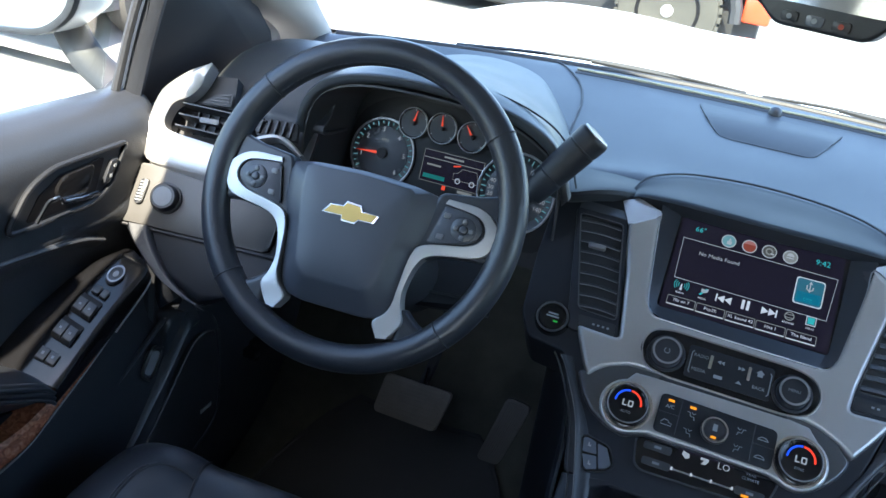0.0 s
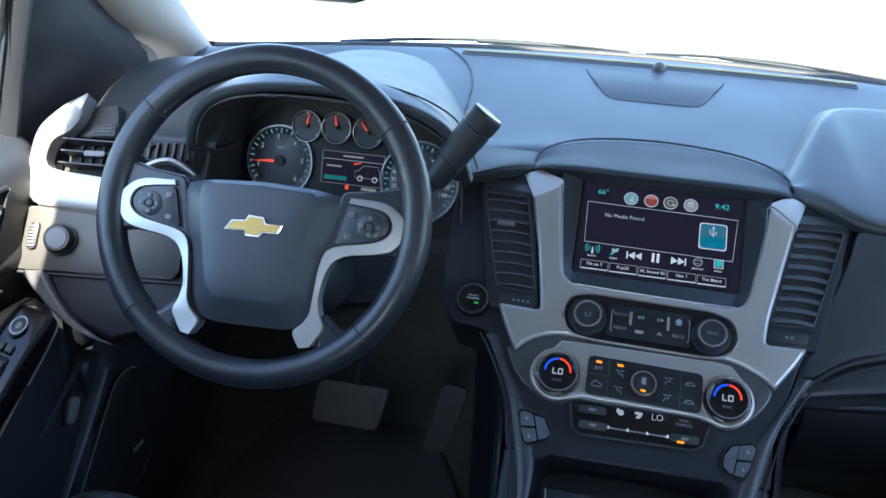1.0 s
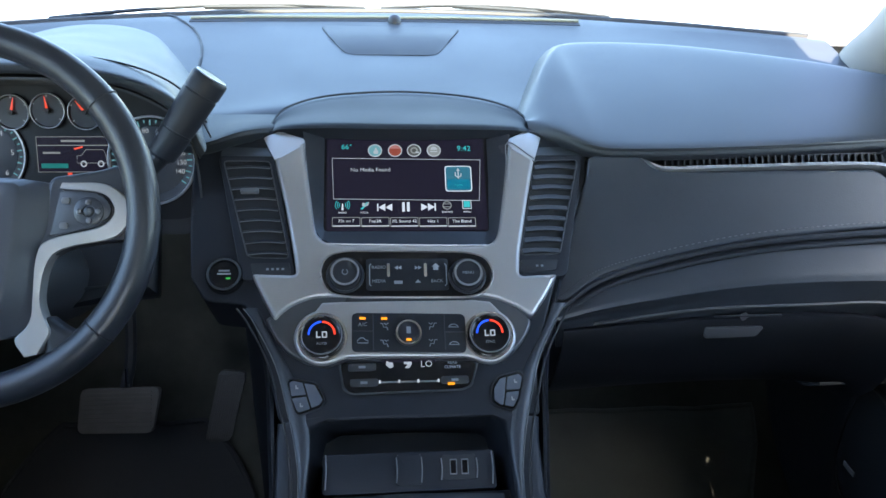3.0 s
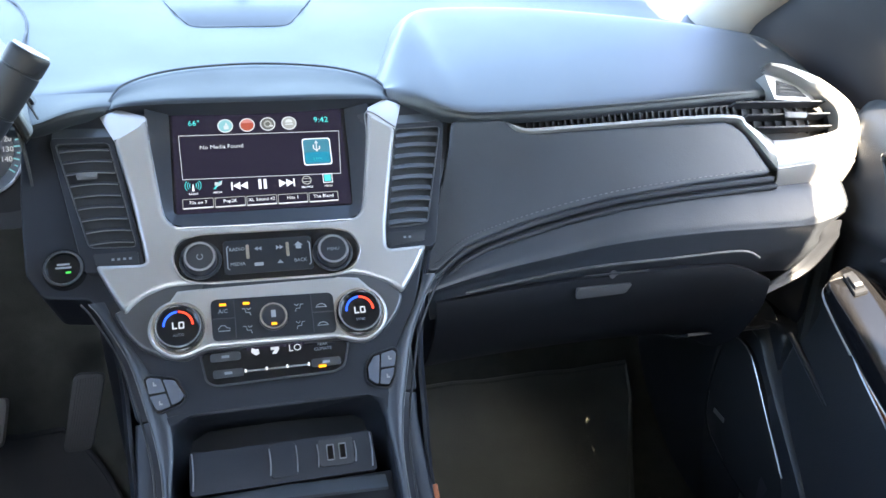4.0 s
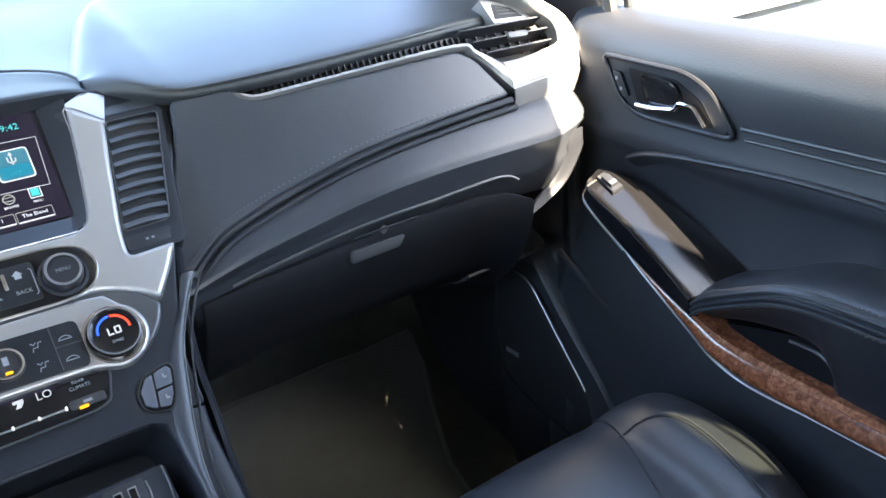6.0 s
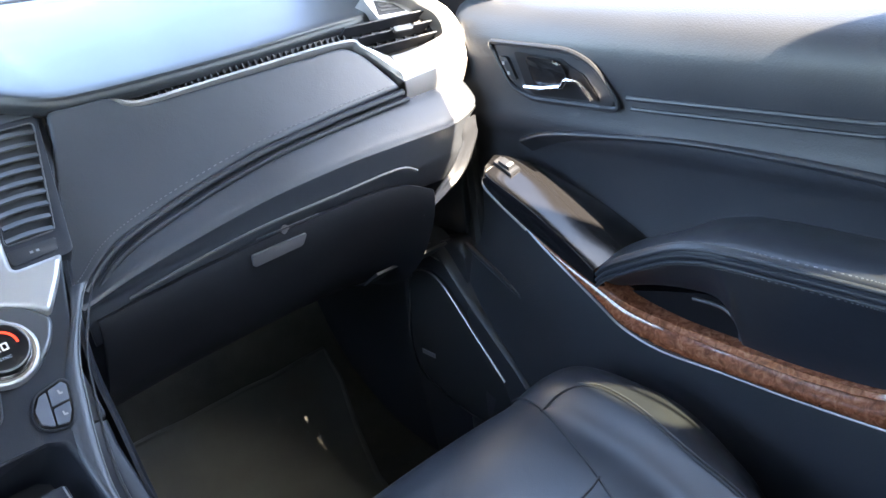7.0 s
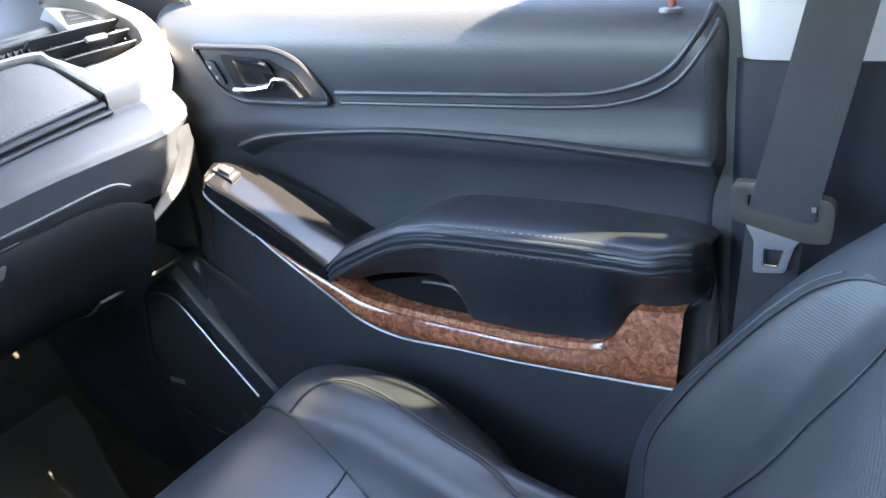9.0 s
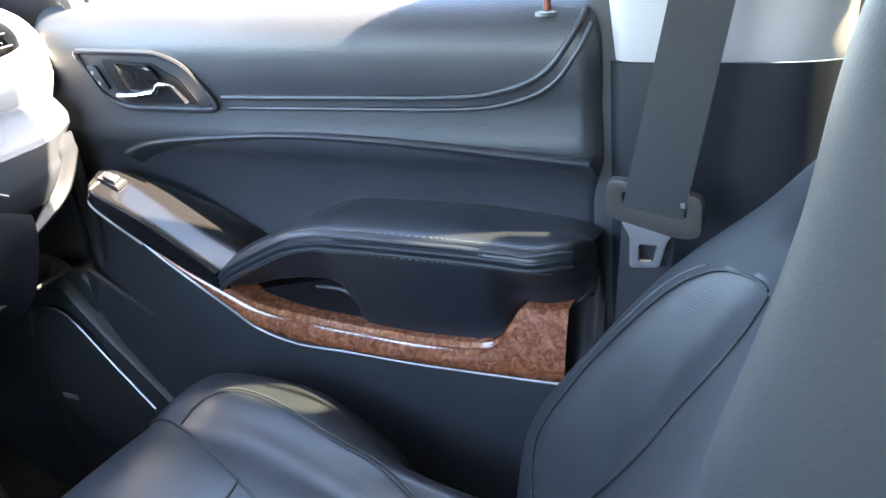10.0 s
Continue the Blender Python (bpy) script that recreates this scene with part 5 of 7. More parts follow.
    # Sheen along the lid and plate edges, painted as thin grey bars.
    for x, h in ((-0.0165, 0.028), (0.0115, 0.028), (0.034, 0.024), (0.074, 0.022), (0.0915, 0.036), (-0.0955, 0.038)):
        part("bright_edge", tube([on_stack(x - 0.0004, -0.154 - h / 2, -0.0095), on_stack(x + 0.0006, -0.154, -0.0085), on_stack(x - 0.0002, -0.154 + h / 2, -0.0095)], 0.0008, 6, k=3), RIM_GREY, bin_)
    u = part("usb_plate", prism(rpoly(rect(0.054, -0.152, 0.037, 0.028), 0.003), on_stack, -0.02, -0.0095, 0.001), DARK, bin_)
    for x in (0.0475, 0.0605):
        part("usb_port", ring(rpoly(rect(x, -0.152, 0.008, 0.017), 0.001), rpoly(rect(x, -0.152, 0.0062, 0.0145), 0.001), on_stack, -0.010, -0.0082), RIM_GREY, u)
        part("port_slot", prism(rect(x, -0.152, 0.0050, 0.0135), on_stack, -0.0098, -0.0092, 0), GLOSSY, u)
    # deck between the seats
    part("deck", block((-0.15, -1.4, 0.0), (0.15, -0.28, 0.33), 0.03), VINYL, t)


BEAD = mat("grey_black_bead", (0.055, 0.057, 0.062), 0.35, var=0.15, grain=0.3, grain_scale=500)

centre_stack()
display()
radio()
climate()
seat_switches()
start_button()
console()

# ---- driver's controls ----
PAD = mat("airbag_vinyl", (0.050, 0.055, 0.068), 0.40, var=0.12, grain=0.12, grain_scale=900, cells=True)

def steering_wheel():
    C = Vector((-0.44, -0.072, 0.807))
    tilt, turn = 0.453, 0.043
    n = Vector((math.sin(turn) * math.cos(tilt), -math.cos(turn) * math.cos(tilt), math.sin(tilt)))
    r = Vector((0, 0, 1)).cross(n).normalized()
    u = n.cross(r)
    on = lambda a, b, d: C + r * a + u * b + n * d
    m = Matrix((r, u, n)).transposed().to_4x4()
    m.translation = C
    t = thing("steering_wheel", "black leather steering wheel with satin silver spokes", "steering wheel", C)
    ringp = [on(0.1745 * math.cos(a), 0.1745 * math.sin(a), 0.0) for a in np.arange(96) * 2 * math.pi / 96]
    part("rim", tube(ringp, 0.0165, 16, loop=True), LEATHER, t, "leather-wrapped rim")
    for a in (142, 38, 222, 318):
        c, s = math.cos(radians(a)), math.sin(radians(a))
        loop = [on((0.1745 + 0.0168 * math.cos(q)) * c, (0.1745 + 0.0168 * math.cos(q)) * s, 0.0168 * math.sin(q)) for q in np.arange(20) * 2 * math.pi / 20]
        part("rim_seam", tube(loop, 0.0010, 5, loop=True), DARK, t)
    bm = bmesh.new()
    for i in range(150):
        a = radians(i * 2.4)
        if 40 < (i * 2.4) % 360 < 140 or 224 < (i * 2.4) % 360 < 316:
            p, q = (on(0.1598 * math.cos(a + e), 0.1598 * math.sin(a + e), 0.0075) for e in (0, 0.022))
            x = tube([p, q], 0.0005, 4)
            me = bpy.data.meshes.new("tmp")
            x.to_mesh(me)
            x.free()
            bm.from_mesh(me)
            bpy.data.meshes.remove(me)
    tagged(part("stitching", bm, BEAD, t), kind="stuff")
    # airbag cover: a low dome with a flatter face
    outline = [(-0.096, 0.027), (-0.093, -0.010), (-0.088, -0.026), (-0.078, -0.038), (-0.071, -0.085), (-0.065, -0.108), (-0.056, -0.119), (-0.040, -0.123), (0.040, -0.123), (0.056, -0.119), (0.065, -0.108), (0.071, -0.085), (0.078, -0.038), (0.088, -0.026), (0.093, -0.010), (0.097, 0.027), (0.060, 0.034), (0.0, 0.037), (-0.060, 0.034)]
    face = [(-0.066, 0.028), (-0.058, -0.03), (-0.048, -0.083), (-0.036, -0.095), (0.036, -0.095), (0.048, -0.083), (0.058, -0.03), (0.066, 0.028), (0.0, 0.031)]
    turn_at = np.linspace(-math.pi, math.pi, 97)[:-1]

    def radii(poly):
        q = cr(rpoly(poly, 0.010, 3) + [rpoly(poly, 0.010, 3)[0]], 6) - np.array((0.0, -0.04))
        a, rad = np.arctan2(q[:, 1], q[:, 0]), np.hypot(q[:, 0], q[:, 1])
        o = np.argsort(a)
        return np.interp(turn_at, a[o], rad[o], period=2 * math.pi)

    po, pf = radii(outline), radii(face)
    st = []
    for q, k, d in ((0, 1.0, -0.03), (0, 1.0, -0.006), (0, 0.99, -0.0015), (0.03, 1.0, 0.000), (0.94, 1.0, 0.0180), (1, 0.985, 0.0194), (1, 0.94, 0.0202), (1, 0.6, 0.0215), (1, 0.2, 0.022), (1, 0.01, 0.022)):
        st.append([tuple(on((po[n_] + (pf[n_] - po[n_]) * q) * k * math.cos(a), -0.04 + (po[n_] + (pf[n_] - po[n_]) * q) * k * math.sin(a), d)) for n_, a in enumerate(turn_at)])
    part("airbag_pad", sheet(st, loop_v=True, cap=True), PAD, t, "black airbag cover", 30)
    bow = [(-0.034, -0.0235), (-0.026, -0.010), (-0.010, -0.0085), (-0.0065, -0.0012), (0.0115, -0.0022), (0.0145, -0.0105), (0.036, -0.0105), (0.031, -0.0235), (0.0125, -0.0240), (0.0085, -0.0305), (-0.0085, -0.0300), (-0.0095, -0.0230)]
    bow = [(a * 0.95 + 0.001, -0.0143 + (b + 0.0160) * 0.80) for a, b in bow]
    e = part("emblem", plate(bow, on, 0.0205, 0.0243, 0.0004), CHROME, t, "bow-shaped gold emblem with chrome edge")
    cx, cy = 0.002, -0.0143
    part("emblem_fill", plate([(cx + (a - cx) * 0.91, cy + (b - cy) * 0.80) for a, b in bow], on, 0.024, 0.0251, 0.0003), GOLD, e)
    part("embossing", prism(rect(-0.002, -0.066, 0.020, 0.004), on, 0.0200, 0.0218, 0), PAD, t)
    for k in (-1, 1):
        q = lambda p: [(k * a, b) for a, b in p]
        sp = q([(0.088, 0.034), (0.135, 0.040), (0.170, 0.050), (0.172, -0.034), (0.145, -0.030), (0.100, -0.036), (0.070, -0.055)])
        part("spoke", plate(rpoly(sp, 0.008), on, -0.022, 0.004, 0.004), LEATHER, t)
        lo = q([(0.068, -0.108), (0.084, -0.100), (0.092, -0.108), (0.106, -0.1175), (0.122, -0.1195), (0.138, -0.112), (0.130, -0.128), (0.105, -0.150), (0.070, -0.168), (0.050, -0.162), (0.070, -0.1490), (0.080, -0.134), (0.077, -0.121)])
        part("lower_spoke", plate(rpoly(lo, 0.008), on, -0.016, 0.0055, 0.007), LEATHER, t)
        outer = cr([(0.101, 0.0285), (0.139, 0.0265), (0.159, 0.0135), (0.1645, -0.001), (0.151, -0.0255), (0.101, -0.036), (0.0845, -0.051), (0.0775, -0.080), (0.080, -0.099), (0.0865, -0.115), (0.081, -0.127), (0.074, -0.137)], 5)
        inner = cr([(0.099, 0.0225), (0.136, 0.0175), (0.148, 0.006), (0.1465, -0.007), (0.131, -0.0170), (0.088, -0.0265), (0.0755, -0.042), (0.0712, -0.080), (0.0695, -0.099), (0.0640, -0.111), (0.0535, -0.1232), (0.0618, -0.139)], 5)
        g = []
        for (a, b), (c, d) in zip(outer, inner):
            at_ = lambda f, h: tuple(on(k * (a + (c - a) * f), b + (d - b) * f, h))
            g.append([at_(0, -0.012), at_(0, 0.0055), at_(0.07, 0.0078), at_(0.5, 0.0088), at_(0.93, 0.0092), at_(1, 0.0080), at_(1, -0.012)])
        part("spoke_trim", sheet(g, loop_v=True, cap=True), SILVER, t, "satin silver spoke trim", 28)
        kp = part("keypad", prism(rpoly(q([(0.088, -0.024), (0.099, 0.021), (0.136, 0.0165), (0.146, 0.006), (0.145, -0.006), (0.131, -0.0150)]), 0.004), on, -0.01, 0.0090, 0.0015), KEYPAD, t, "grey-black keypad")
        part("ring_key", lathe([(0.0140, 0), (0.0140, 0.0010), (0.0132, 0.0016), (0.0060, 0.0014), (0.0056, 0.0006), (0.0048, 0.0006), (0.0044, 0.0020), (0.0036, 0.0026), (0.001, 0.0026)], m @ Matrix.Translation((k * 0.1255, -0.0005, 0.009)), 28), KEYPAD, kp)
        for a, b in ((0.1255, 0.0085), (0.1255, -0.0095), (0.1345, -0.0005), (0.1165, -0.0005)):
            part("key_mark", lathe([(0.0030, 0), (0.0028, 0.0012), (0.0015, 0.0018), (0.0004, 0.0019)], m @ Matrix.Translation((k * a, b, 0.0104)), 14), SLAT2, kp)
        for a, b in ((0.1040, 0.0105), (0.1015, -0.0135)):
            part("round_key", prism(rpoly([(k * (a + x), b + y) for x, y in ((-0.004, -0.003), (0.004, -0.003), (0.0045, 0.003), (-0.0035, 0.003))], 0.002), on, 0.008, 0.0105, 0.0010), SLAT2, kp)
    part("hub_back", lathe([(0.05, -0.03), (0.045, -0.06), (0.040, -0.10), (0.02, -0.11)], m @ Matrix.Translation((0, -0.045, 0)), 24), DARK, t)
    # column with its shroud
    c = thing("steering_column", "black steering column shroud", "steering column", C)
    st = [[tuple(C - n * d + r * (w * math.cos(a)) + u * (h * math.sin(a) - 0.062)) for a in np.arange(0, 24) * 2 * math.pi / 24] for d, w, h in ((0.045, 0.040, 0.036), (0.07, 0.055, 0.045), (0.16, 0.066, 0.055), (0.26, 0.072, 0.06))]
    part("shroud", sheet(st, loop_v=True, cap=True), DARK, c)
    # column gear lever
    s = thing("gear_lever", "black column gear lever with capped grip", "gear lever", (-0.34, 0.10, 0.78))
    a, b = Vector((-0.283, 0.100, 0.810)), Vector((-0.222, 0.117, 0.897))
    ax = (b - a).normalized()
    mm = Matrix.Translation(a) @ ax.to_track_quat("Z", "Y").to_matrix().to_4x4()
    L = (b - a).length
    part("arm", tube([(-0.40, 0.10, 0.760), (-0.33, 0.098, 0.770), a], 0.012, 12, k=4), PLASTIC, s)
    part("grip", lathe([(0.013, -0.004), (0.0170, 0.0), (0.0185, 0.02), (0.0190, L * 0.30), (0.0180, L * 0.305), (0.0180, L * 0.32), (0.0192, L * 0.325), (0.0210, L * 0.78), (0.0200, L * 0.785), (0.0200, L * 0.80), (0.0212, L * 0.805), (0.0217, L * 0.95), (0.0212, L * 0.985), (0.0195, L)], mm, 28), CONSOLE, s)
    part("cap_rim", lathe([(0.0185, L), (0.0185, L + 0.0012), (0.0172, L + 0.0014), (0.0170, L)], mm, 28), RIM_GREY, s)
    part("cap", lathe([(0.0174, L), (0.0170, L + 0.001), (0.004, L + 0.0012)], mm, 28), PLASTIC, s)
    for k in (-1, 1):
        part("shift_mark", block((k * 0.005 - 0.002, 0.0172, 0.018), (k * 0.005 + 0.002, 0.0186, 0.022), 0), ICON, s).data.transform(mm)


def instruments():
    t = thing("instrument_cluster", "instrument cluster with red needles and lit display", "instrument cluster", (-0.435, 0.24, 0.72))
    L = 0.25
    on = face_on = lambda x, z, d: Vector((x, 0.235 + (z - 0.765) * L - d, z + d * L))
    up = Vector((0, L, 1)).normalized()
    nn = Vector((0, -1, L)).normalized()
    M = Matrix(((1, 0, 0), (0, up.y, nn.y), (0, up.z, nn.z))).to_4x4()
    at = lambda x, z, d=0.0: Matrix.Translation(on(x, z, d)) @ M
    part("housing", prism(rpoly([(-0.630, 0.66), (-0.245, 0.66), (-0.255, 0.81), (-0.30, 0.852), (-0.36, 0.872), (-0.52, 0.874), (-0.59, 0.850), (-0.622, 0.81)], 0.02), on, -0.02, -0.003, 0.0), DARK, t)
    # inner walls of the binnacle
    A = [(-0.626, 0.70), (-0.624, 0.80), (-0.612, 0.855), (-0.580, 0.882), (-0.52, 0.896), (-0.42, 0.898), (-0.345, 0.890), (-0.295, 0.872), (-0.262, 0.845), (-0.248, 0.80), (-0.245, 0.70)]
    cx = -0.435
    st = [[(cx + (x - cx) * k, y, z - dz) for x, z in A] for k, y, dz in ((0.99, 0.130, 0.006), (0.93, 0.185, 0.012), (0.88, 0.245, 0.02))]
    part("inner_wall", sheet(surface(st, 3, 3), 0.003), DARK, t)
    part("face", prism(rpoly([(-0.60, 0.68), (-0.27, 0.68), (-0.275, 0.815), (-0.33, 0.852), (-0.54, 0.852), (-0.595, 0.815)], 0.03), on, -0.004, 0.0, 0.0), FACE, t)

    def gauge(x, z, r, needle, marks, name, h=0.0):
        on = lambda a, b, d: face_on(a, b, d + h)
        at = lambda a, b, d=0.0: Matrix.Translation(on(a, b, d)) @ M
        g = part("gauge", lathe([(r, 0), (r, 0.002), (r * 0.985, 0.003), (r * 0.92, 0.0015), (r * 0.2, 0.0012)], at(x, z), 40), GAUGE, t, name)
        part("rim", ring(arc(x, z, r * 1.03, 0, 350, 36), arc(x, z, r * 0.975, 0, 350, 36), on, 0.001, 0.0050, 0.0006), RIM_GREY, g)
        if r > 0.03:
            part("dial_face", lathe([(r * 0.80, 0), (r * 0.80, 0.0010), (r * 0.78, 0.0014), (r * 0.2, 0.0014)], at(x, z, 0.0008), 40), DIAL_GREY, g)
        for i in range(marks):
            a = radians(215 - i * 250 / (marks - 1))
            o, q = (r * 0.93, r * (0.80 if i % 2 == 0 else 0.86))
            ca, sa = math.cos(a), math.sin(a)
            w = 0.0008 if r > 0.03 else 0.0006
            part("tick", prism([(x + q * ca - w * sa, z + q * sa + w * ca), (x + o * ca - w * sa, z + o * sa + w * ca), (x + o * ca + w * sa, z + o * sa - w * ca), (x + q * ca + w * sa, z + q * sa - w * ca)], on, 0.0024, 0.0030, 0), SOFT_WHITE if r < 0.03 else PALE_TEAL, g)
        ca, sa = math.cos(radians(needle)), math.sin(radians(needle))
        w = r * 0.045 + 0.0006
        part("needle", prism([(x - sa * w, z + ca * w), (x + ca * r * 0.85, z + sa * r * 0.85), (x + sa * w, z - ca * w)], on, 0.0035, 0.0055, 0), RED_NEEDLE, g, "lit red needle")
        part("needle_hub", lathe([(r * 0.16, 0), (r * 0.15, 0.006), (r * 0.05, 0.0065)], at(x, z, 0.002), 20), DARK, g)
        return g

    tach = gauge(-0.541, 0.765, 0.050, 184, 25, "rev counter with a red needle")
    for i, w in enumerate("123456"):
        a = radians(192 - i * 47)
        letters(w, at(-0.541 + 0.034 * math.cos(a), 0.765 + 0.034 * math.sin(a), 0.0026), 0.010, SOFT_WHITE, tach)
    letters("RPM", at(-0.541, 0.784, 0.0026), 0.006, GREY_ICON, tach)
    spd = gauge(-0.330, 0.757, 0.056, 214, 29, "speedometer with a red needle")
    for w, a in (("10", 207), ("20", 193), ("30", 179), ("40", 164), ("60", 135), ("80", 100), ("100", 60), ("110", 32), ("120", 14), ("130", -4), ("140", -22)):
        letters(w, at(-0.330 + 0.038 * math.cos(radians(a)), 0.757 + 0.038 * math.sin(radians(a)), 0.0026), 0.009, SOFT_WHITE, spd)
    for x, z, nd in ((-0.502, 0.818, 78), (-0.457, 0.820, 98), (-0.410, 0.818, 128)):
        gauge(x, z, 0.0215, nd, 5, "small round gauge with red needle", 0.004)
    dsp = part("driver_display", prism(rect(-0.430, 0.765, 0.092, 0.044), on, 0.0, 0.002, 0), SCREEN, t, "lit driver information display")
    part("line", ring(rect(-0.430, 0.765, 0.0932, 0.0452), rect(-0.430, 0.765, 0.0920, 0.0440), on, 0.001, 0.0026), GREY_ICON, dsp)
    part("title_bar", prism(rect(-0.430, 0.782, 0.030, 0.0025), on, 0.002, 0.0024, 0), GREY_ICON, dsp)
    part("rule", prism(rect(-0.430, 0.7765, 0.090, 0.0010), on, 0.002, 0.0024, 0), GREY_ICON, dsp)
    part("text_bar", prism(rect(-0.458, 0.767, 0.022, 0.0025), on, 0.002, 0.0024, 0), GREY_ICON, dsp)
    part("green_key", prism(rect(-0.455, 0.7505, 0.034, 0.006), on, 0.002, 0.0024, 0), DIM_TEAL, dsp)
    v = part("car_picture", tube([on(x, z, 0.0024) for x, z in ((-0.426, 0.754), (-0.426, 0.763), (-0.420, 0.764), (-0.414, 0.771), (-0.392, 0.771), (-0.389, 0.763), (-0.388, 0.754))], 0.0004, 5, loop=True), GREY_ICON, dsp)
    for x in (-0.418, -0.396):
        part("wheel_mark", ring(arc(x, 0.753, 0.0042, 0, 340, 18), arc(x, 0.753, 0.0026, 0, 340, 18), on, 0.002, 0.0030), SOFT_WHITE, v)
    part("tailgate_mark", prism([(-0.428, 0.771), (-0.418, 0.7735), (-0.418, 0.7755), (-0.429, 0.773)], on, 0.002, 0.0030, 0), RED_NEEDLE, v)
    part("gear_bar", prism(rect(-0.404, 0.7385, 0.022, 0.004), on, 0.0, 0.002, 0), GREY_ICON, t)
    part("gear_mark", prism(rect(-0.437, 0.7385, 0.005, 0.006), on, 0.0, 0.002, 0), RED_NEEDLE, t)


FACE = mat("cluster_black", (0.008, 0.008, 0.010), 0.5, var=0.1, spec=0.3)
GAUGE = mat("gauge_dial", (0.022, 0.024, 0.030), 0.5, var=0.1)
DIAL_GREY = mat("gauge_centre_grey", (0.048, 0.051, 0.060), 0.45, var=0.1)
KEYPAD = mat("keypad_grey_black", (0.034, 0.038, 0.047), 0.35, var=0.1)


PEDAL_DARK = mat("dark_pedal_rubber", (0.07, 0.068, 0.066), 0.6, var=0.2)
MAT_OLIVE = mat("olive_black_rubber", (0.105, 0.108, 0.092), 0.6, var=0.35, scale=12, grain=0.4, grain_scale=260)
PEDAL = mat("worn_pedal_rubber", (0.16, 0.148, 0.135), 0.5, var=0.3, scale=40)


def pedals():
    b = thing("brake_pedal", "wide ribbed black brake pedal", "pedal", (-0.475, 0.36, 0.22))
    on = lambda x, s, d: Vector((x, 0.35 + s * 0.5 - d * 0.87, 0.277 + s * 0.87 + d * 0.5))
    part("pad", prism(rpoly([(-0.535, -0.038), (-0.413, -0.040), (-0.400, 0.036), (-0.530, 0.035)], 0.010), on, -0.012, 0.004, 0.003), PEDAL, b)
    for i in range(9):
        part("rib", prism(rpoly(rect(-0.470, -0.029 + i * 0.0072, 0.112, 0.0034), 0.001), on, 0.003, 0.0075, 0.001), PEDAL, b)
    part("arm", tube([on(-0.46, 0.03, -0.005), (-0.455, 0.42, 0.36), (-0.45, 0.46, 0.55)], 0.010, 8, k=4), DARK, b)
    part("stop_rod", tube([(-0.452, 0.36, 0.315), (-0.452, 0.37, 0.345)], 0.004, 8), CHROME, b)
    a = thing("accelerator_pedal", "narrow black accelerator pedal", "pedal", (-0.30, 0.36, 0.12))
    on2 = lambda x, s, d: Vector((x + s * 0.22, 0.35 + s * 0.35 - d * 0.9, 0.272 + s * 0.93 + d * 0.4))
    part("pad", prism(rpoly([(-0.316, -0.056), (-0.274, -0.056), (-0.270, 0.064), (-0.316, 0.068)], 0.010), on2, -0.012, 0.004, 0.003), PEDAL_DARK, a)
    for i in range(10):
        x = -0.3115 + i * 0.0038
        part("rib", prism([(x, -0.050), (x + 0.0018, -0.050), (x + 0.0032, 0.060), (x + 0.0014, 0.060)], on2, 0.003, 0.0062, 0), PEDAL_DARK, a)
    h = thing("bonnet_release", "small black bonnet release lever", "lever", (-0.80, 0.33, 0.28))
    part("grip", prism(rpoly(rect(-0.795, 0.285, 0.040, 0.016), 0.004), lambda x, z, d: Vector((x, 0.33 - d, z)), 0, 0.02, 0.003), PLASTIC, h)
    part("bracket", block((-0.81, 0.33, 0.26), (-0.78, 0.40, 0.30), 0.003), DARK, h)
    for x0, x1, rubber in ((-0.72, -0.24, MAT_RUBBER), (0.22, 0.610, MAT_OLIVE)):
        t = thing("floor_mat", "dark ribbed rubber footwell mat", "floor mat", ((x0 + x1) / 2, 0.0, 0.01), "floor mats")
        prof = cr(((-0.42, 0.018), (-0.1, 0.022), (0.15, 0.042), (0.30, 0.066), (0.37, 0.098), (0.42, 0.138), (0.45, 0.167)), 4)
        if x0 < 0:
            half = lambda y: (x1 - x0) / 2 * (1.0 if y < 0.25 else math.sqrt(max(0.0, 1 - 0.72 * ((y - 0.25) / 0.20) ** 2)))
            mid = lambda y: (x0 + x1) / 2
        else:
            far = lambda y: float(np.interp(y, (0.10, 0.20, 0.31, 0.40, 0.45), (0.585, 0.605, 0.650, 0.688, 0.692)))
            half = lambda y: (far(y) - x0) / 2
            mid = lambda y: (far(y) + x0) / 2
        g = np.array([[(mid(y) + e * half(y), y + 0.012 * math.sin(9 * e) * max(0.0, y - 0.2), z + 0.003 * abs(e) ** 6) for y, z in prof] for e in np.linspace(-1, 1, 17)])
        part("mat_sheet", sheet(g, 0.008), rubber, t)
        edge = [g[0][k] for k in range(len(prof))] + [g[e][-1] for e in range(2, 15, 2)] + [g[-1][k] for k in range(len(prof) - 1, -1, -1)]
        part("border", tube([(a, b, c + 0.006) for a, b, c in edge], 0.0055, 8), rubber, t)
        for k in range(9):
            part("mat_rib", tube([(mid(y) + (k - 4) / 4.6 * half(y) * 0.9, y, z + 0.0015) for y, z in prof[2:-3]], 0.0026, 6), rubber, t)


steering_wheel()
instruments()
pedals()

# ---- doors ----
# Near-black standing in for the shade inside door recesses.
HOLLOW_SHADE = mat("hollow_black", (0.006, 0.006, 0.008), 0.5, var=0.1, spec=0.2)


